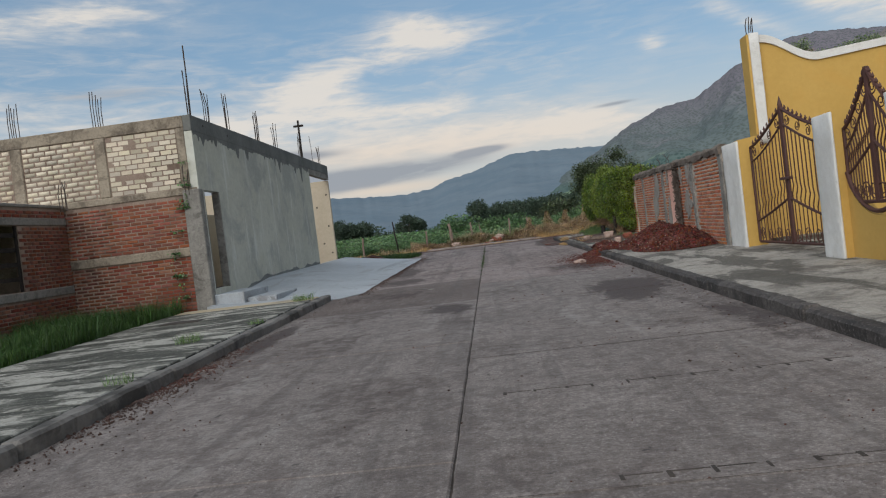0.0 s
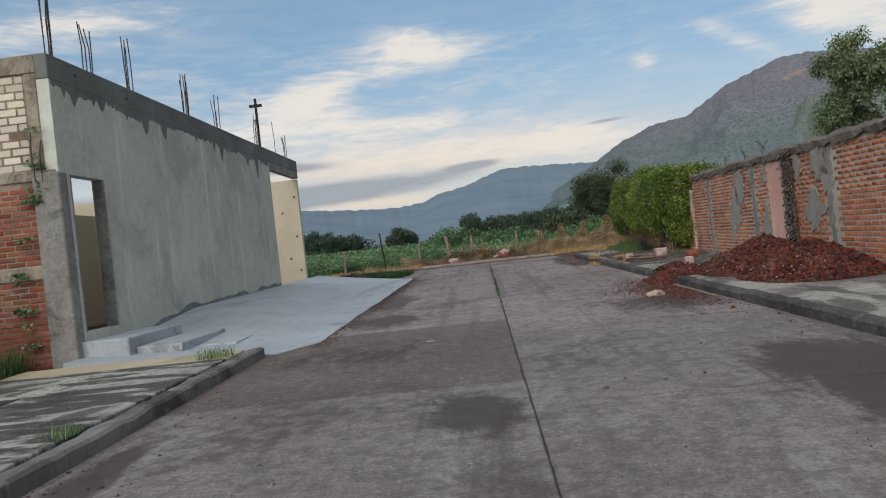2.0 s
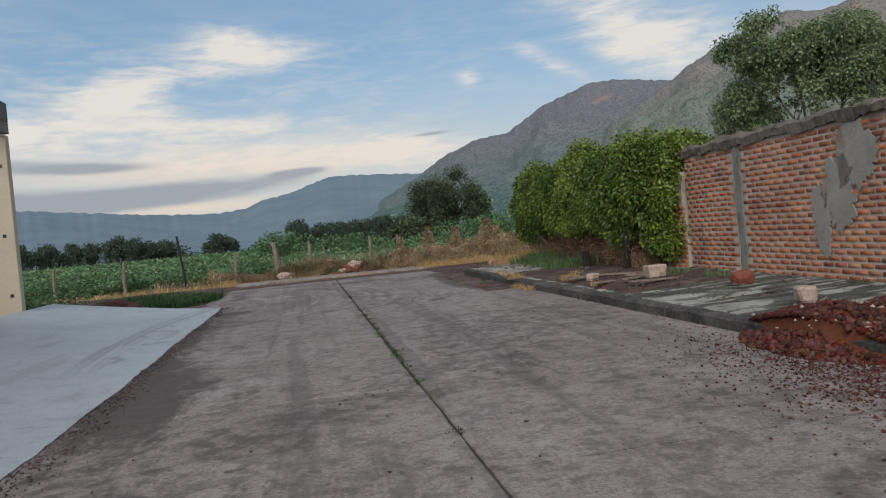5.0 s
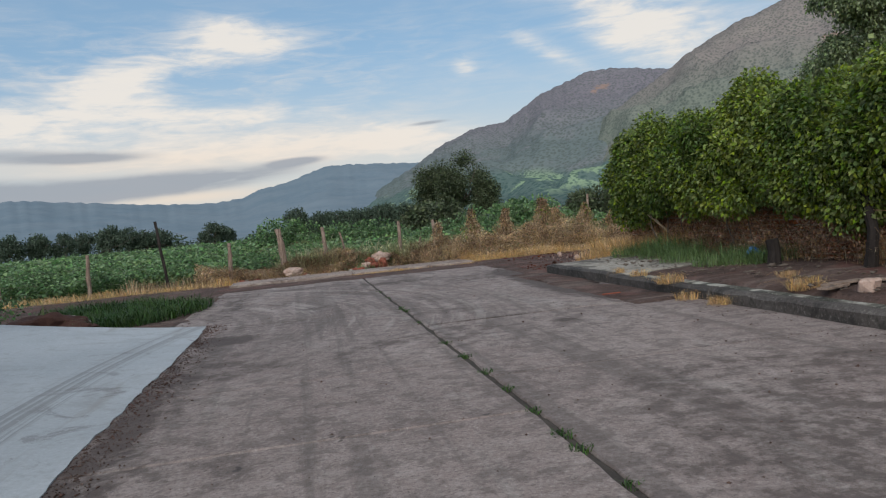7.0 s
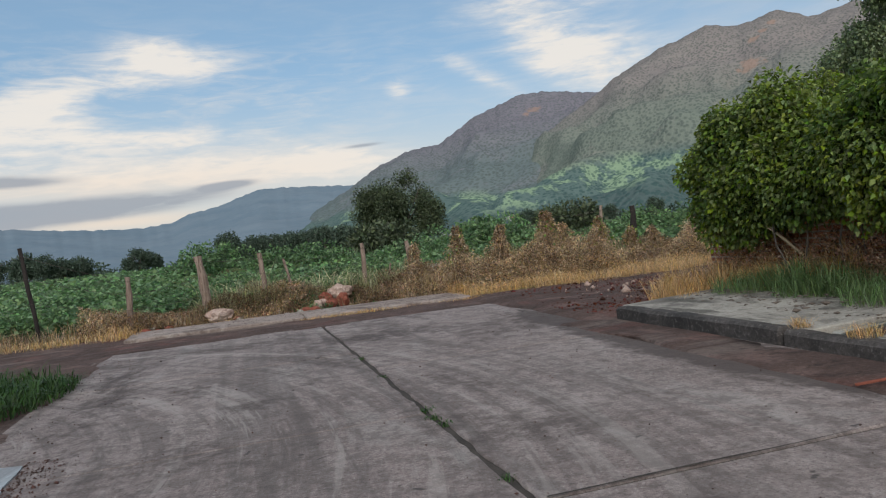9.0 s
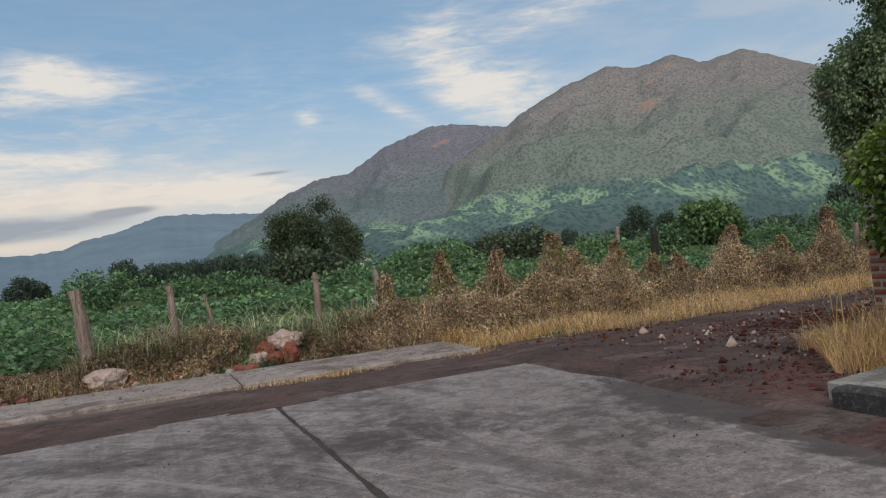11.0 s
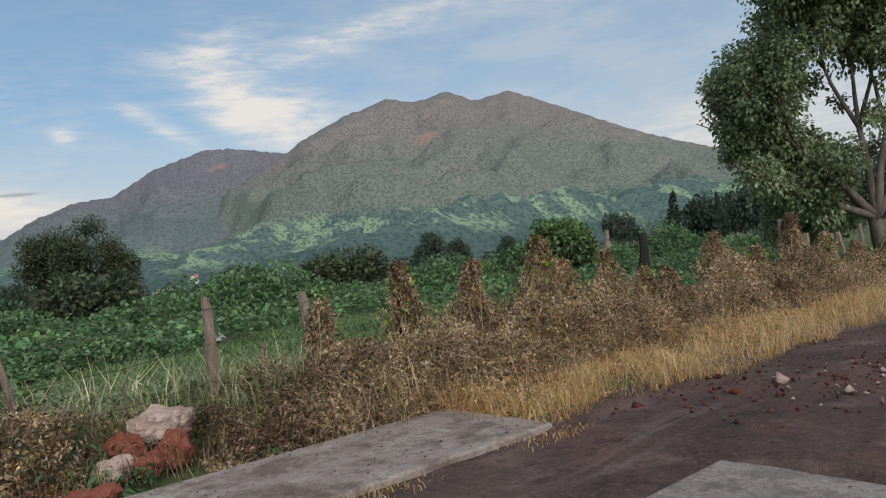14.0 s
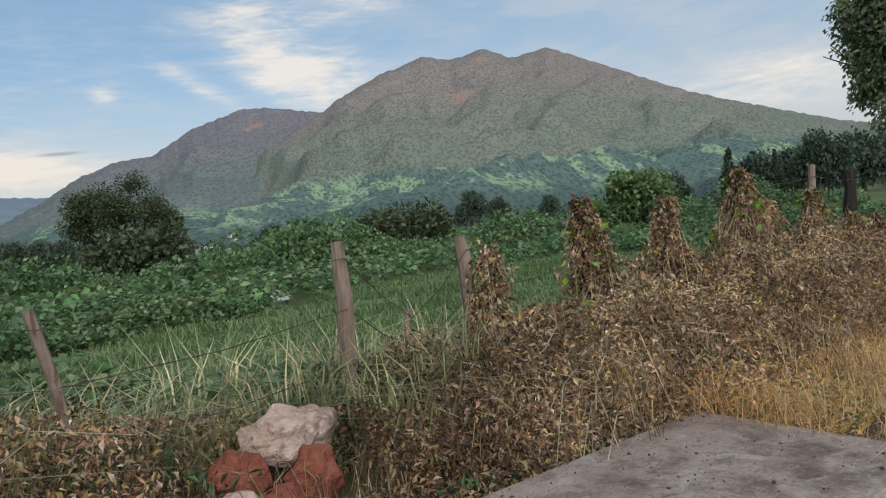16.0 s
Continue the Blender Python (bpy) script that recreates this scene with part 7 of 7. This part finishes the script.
k = rng.random(n) < np.clip(0.10 + np.exp(-(u + 3.9) / 0.35) + np.exp(-(3.1 - u) / 0.5), 0, 1)
u, v = u[k], v[k]
x, y = street_xy(u, v)
gravel("road_grit", np.stack((x, y, SLOPE * v + 0.005), 1), rng.gamma(1.5, 0.0026, len(u)) + 0.002, SOIL, "grit and crumbs lying on the road")
v = rng.normal(8.6, 1.4, 2200)
x, y = street_xy(-4.03 + np.abs(rng.normal(0, 0.2, 2200)), v)
gravel("gutter_crumbs", np.stack((x, y, SLOPE * v + 0.006), 1), rng.gamma(1.5, 0.0045, 2200) + 0.002, SOIL, "dark crumbs of soil lying in the gutter")
n = 16000
x, y = rng.uniform(2.4, 20, n), rng.uniform(38.8, 44.3, n)
k = rng.random(n) < wave(x, y, 1.1) ** 2
gravel("track_stones", np.stack((x, y, SLOPE * y + 0.03), 1)[k], rng.gamma(1.6, 0.008, k.sum()) + 0.004, SCORIA, "red and grey stones on the dirt track")
x, y = rng.normal(9.5, 2.2, 9000), rng.normal(41.6, 0.8, 9000)
gravel("red_track_gravel", np.stack((x, y, SLOPE * y + 0.03), 1), rng.gamma(1.6, 0.007, 9000) + 0.004, SCORIA, "patch of red gravel on the dirt track")
x, y = rng.uniform(3.6, 13, 420), rng.uniform(40.0, 43.6, 420)
gravel("pale_track_stones", np.stack((x, y, SLOPE * y + 0.035), 1), rng.gamma(1.6, 0.011, 420) + 0.004, ROCKS, "pale stones on the dirt track")
n = 6500
v = rng.uniform(18.0, 35.6, n)
u = -3.47 + np.abs(rng.normal(0, 0.16, n))
x, y = street_xy(u, v)
gravel("apron_crumbs", np.stack((x, y, SLOPE * v + 0.006), 1), rng.gamma(1.4, 0.0028, n) + 0.002, SOIL, "dark crumbs of soil along the apron's edge")
x, y = rng.uniform(-4.4, 2.0, 1500), rng.uniform(44.2, 45.9, 1500)
gravel("pavement_crumbs", np.stack((x, y, SLOPE * y + 0.065), 1), rng.gamma(1.4, 0.0020, 1500) + 0.0015, SOIL, "soil crumbs on the narrow pavement")
# soil lying over the right pavement
soil_patch("pavement_soil", 3.37, 5.9, 27.6, 34.7, 0.185, "dark soil and leaf litter over the pavement", None, 0.1, 0.25, 0.03)
soil_patch("kerb_soil", 2.25, 3.4, 32.3, 38.8, 0.014, "dark damp soil along the kerb", None, 0.5, 0.2)
x, y = rng.uniform(3.0, 5.4, 1500), rng.uniform(25, 38, 1500)
gravel("leaf_litter", np.stack((x, y, SLOPE * y + 0.25), 1), rng.gamma(2.0, 0.010, 1500) + 0.004, BARK, "dark leaf litter and twigs on the pavement", None, 0.3)

stick = thing("cut_branch", Matrix.Identity(4), "dry pale branch leaning on the hedge", "branch")
bm = bmesh.new()
tube(bm, ((5.16, 37.35, 0.62), (5.06, 37.5, 0.88), (4.84, 37.82, 1.28), (4.60, 38.17, 1.73)), [0.030, 0.030, 0.024, 0.014], 6)
part("stem", bm, PALEWOOD, stick)
bm = bmesh.new()
tube(bm, ((5.0, 37.6, 1.0), (4.78, 37.7, 1.26), (4.62, 37.86, 1.47)), [0.014, 0.011, 0.006], 5)
part("fork", bm, PALEWOOD, stick)
bm = bmesh.new()
tube(bm, ((0, 0, 0), (0.02, 0, 0.25), (0, 0.01, 0.42)), [0.11, 0.09, 0.095], 9)
solid("tree_stump", bm, CHAR, "short dark cut stump on the pavement", "stump", Matrix.Translation(on_street(5.0, 33.2, 0.18)))
bm = bmesh.new()
lump(bm, (0, 0, 0.1), (0.17, 0.13, 0.12), 71, 3, 0.6)
solid("plastic_bag", bm, BLUE, "crumpled blue plastic bag in the weeds", "bag", Matrix.Translation(on_street(5.35, 34.2, 0.2)))
bm = bmesh.new()
lump(bm, (0, 0, 0.12), (0.42, 0.25, 0.2), 72, 3, 0.4)
solid("plastic_sack", bm, PALE, "white sack lying in the field", "sack", Matrix.Translation((5.3, 60.0, 0.62)))
bm = bmesh.new()
box(bm, -0.14, 0.14, -0.012, 0.012, 0, 0.02, 0.004)
solid("brick_shard", bm, REDROCK, "orange brick shard on the road", "shard", Matrix.Translation(on_street(2.52, 33.5, 0.03)))
bm = bmesh.new()
lump(bm, (0, 0, 0.008), (0.07, 0.045, 0.010), 73, 2, 0.6)
solid("flat_litter", bm, SMEAR, "flattened pale plastic scrap on the road", "litter", Matrix.Translation(on_street(-1.55, 17.4, 0.0)))
for i in range(7):
    bm = bmesh.new()
    w = r_.uniform(0.4, 1.1)
    box(bm, -w / 2, w / 2, -0.06, 0.06, 0, 0.025, 0.004)
    solid("plank", bm, WOOD, "rotten dark plank lying on the pavement", "plank", Matrix.Translation(on_street(r_.uniform(3.6, 4.9), r_.uniform(27.2, 30.6), 0.23 + 0.004 * i)) @ pose(0, 0, 0, 2, 2, r_.uniform(-40, 60)), group="rotten planks")

# creepers on the brick walls
n = 1500
v, z = rng.normal(22.12, 0.10, n), rng.uniform(0.5, 2.5, n)
x, y = street_xy(np.full(n, 5.64) - rng.uniform(0, 0.08, n), v)
vine = thing("wall_creeper", Matrix.Identity(4), "withered dark creeper climbing beside a pink sheet", "plant")
L = 0.06 * rng.uniform(0.6, 1.4, n)
stuff("leaves", leaf_arrays(np.stack((x, y, SLOPE * v + z), 1), np.stack((-np.ones(n), rng.normal(size=n), -rng.random(n) * 2), 1), L, L * 0.6), BARK, "", vine)
for k in range(6):
    bm = bmesh.new()
    pts = [street_xy(5.64, 22.1 + 0.1 * math.sin(k * 2 + i * 0.9)) + (0.4 + i * 0.36,) for i in range(7)]
    tube(bm, pts, [0.03 - 0.003 * i for i in range(7)], 5)
    part("stem", bm, BARK, vine)
ivy = thing("wall_creeper", Matrix.Identity(4), "sparse green creeper on the brick house wall", "plant")
n = 300
k = np.clip(rng.choice(rng.random(14), n) + rng.normal(size=n) * 0.022, 0, 1)
uu = -7.75 - 0.25 * np.sin(k * 5) + rng.normal(size=n) * 0.07
zz = 0.4 + 3.6 * k + 0.12 * np.sin(k * 40)
x, y = street_xy(uu, np.full(n, 18.14))
L = 0.07 * rng.uniform(0.6, 1.4, n)
stuff("leaves", leaf_arrays(np.stack((x, y, zz), 1), np.stack((rng.normal(size=n), -np.ones(n), -rng.random(n)), 1), L, L * 0.8), BEAN, "", ivy)
# wiry weeds on the wall tops
for i, (u, v, z) in enumerate(((5.95, 26.9, 2.86), (5.9, 25.2, 2.85), (5.83, 23.8, 2.83), (6.03, 28.6, 2.88))):
    bm = bmesh.new()
    for k in range(4):
        a = r_.uniform(-0.5, 0.5)
        tube(bm, ((0, 0, -0.1), (r_.uniform(-.1, .1), a * 0.4, 0.2), (r_.uniform(-.1, .1), a, r_.uniform(0.25, 0.5))), 0.007, 4)
    solid("bare_twig", bm, REBAR, "bare dark twigs and bars on the wall coping", "twig", Matrix.Translation(on_street(u, v, 0)) @ Matrix.Translation((0, 0, z - g(v) - 0.18 + 0.08)), group="bare twigs on the coping")
# drain slot in the left pavement: its shade is a dark plate on top
bm = bmesh.new()
box(bm, -0.4, 0.4, -0.25, 0.25, -0.01, 0.012, 0.004)
solid("drain_cover", bm, JOINT, "dark plate for the shade in a pavement drain slot", "drain", Matrix.Translation(on_street(-6.6, 14.9, 0.135)))

# ---- pieces of the walls, the nearest as objects ----
def build_pieces():
    """Bricks: the ones nearest to the street as objects on shared meshes, the rest joined."""
    shared = {}
    rest = {}
    r = random.Random(3)
    for parent, name, a, b, z0, z1, axis, face, material, proud in NEAR_PIECES:
        key = (parent.name, name)
        mid = (a + b) / 2
        near = mid > -9.6 if axis == "y" else mid < 24.2 and mid > 15.0
        out = proud * r.uniform(0.4, 1.25)
        tilt = r.uniform(-0.006, 0.006)
        if near and key_used.get(key, 0) < 300:
            key_used[key] = key_used.get(key, 0) + 1
            w = round(b - a, 2)
            mk = (axis, w, round(z1 - z0, 3), material.name, r.randrange(3))
            if mk not in shared:
                bm = bmesh.new()
                h = z1 - z0
                if axis == "y":
                    box(bm, -w / 2, w / 2, -0.03, 0.03, -h / 2, h / 2, 0.007)
                else:
                    box(bm, -0.03, 0.03, -w / 2, w / 2, -h / 2, h / 2, 0.007)
                for v in bm.verts:
                    v.co += Vector((r.uniform(-1, 1), r.uniform(-1, 1), r.uniform(-1, 1))) * 0.003
                shared[mk] = mesh_of(bm, name, material)
            ob = new(name, shared[mk])
            ob.parent = parent
            z = (z0 + z1) / 2
            if axis == "y":
                ob.matrix_local = Matrix.Translation((mid, face - out + 0.03, z)) @ Matrix.Rotation(tilt, 4, "Y")
            else:
                ob.matrix_local = Matrix.Translation((face + (out - 0.03) * (1 if axis == "x" else -1), mid, z)) @ Matrix.Rotation(tilt, 4, "X")
        else:
            rest.setdefault((parent, name, material), []).append((a, b, z0, z1, axis, face, out))
    for (parent, name, material), items in rest.items():
        V, F = [], []
        for a, b, z0, z1, axis, face, out in items:
            k = len(V)
            if axis == "y":
                c = [(a, face + 0.02, z0), (b, face + 0.02, z0), (b, face + 0.02, z1), (a, face + 0.02, z1)]
                e = 0.008
                d = [(a + e, face - out, z0 + e), (b - e, face - out, z0 + e), (b - e, face - out, z1 - e), (a + e, face - out, z1 - e)]
            else:
                s = 1 if axis == "x" else -1
                e = 0.008
                c = [(face - 0.02 * s, a, z0), (face - 0.02 * s, b, z0), (face - 0.02 * s, b, z1), (face - 0.02 * s, a, z1)]
                d = [(face + out * s, a + e, z0 + e), (face + out * s, b - e, z0 + e), (face + out * s, b - e, z1 - e), (face + out * s, a + e, z1 - e)]
            V += c + d
            F += [(k + 4, k + 5, k + 6, k + 7), (k, k + 1, k + 5, k + 4), (k + 1, k + 2, k + 6, k + 5), (k + 2, k + 3, k + 7, k + 6), (k + 3, k, k + 4, k + 7)]
        me = mesh_np(name + "_rest", np.array(V), np.array(F), REST_OF[material.name])
        bm = bmesh.new()
        bm.from_mesh(me)
        bmesh.ops.recalc_face_normals(bm, faces=bm.faces[:])
        bm.to_mesh(me)
        bm.free()
        ob = new("joined_" + name + "s", me)
        ob.parent = parent
        tagged(ob, kind="stuff")


key_used = {}
REST_OF = {"red_brick": BRICK_REST, "old_red_brick": BRICK_OLD_REST, "cement_brick": BLOCK_REST}
build_pieces()
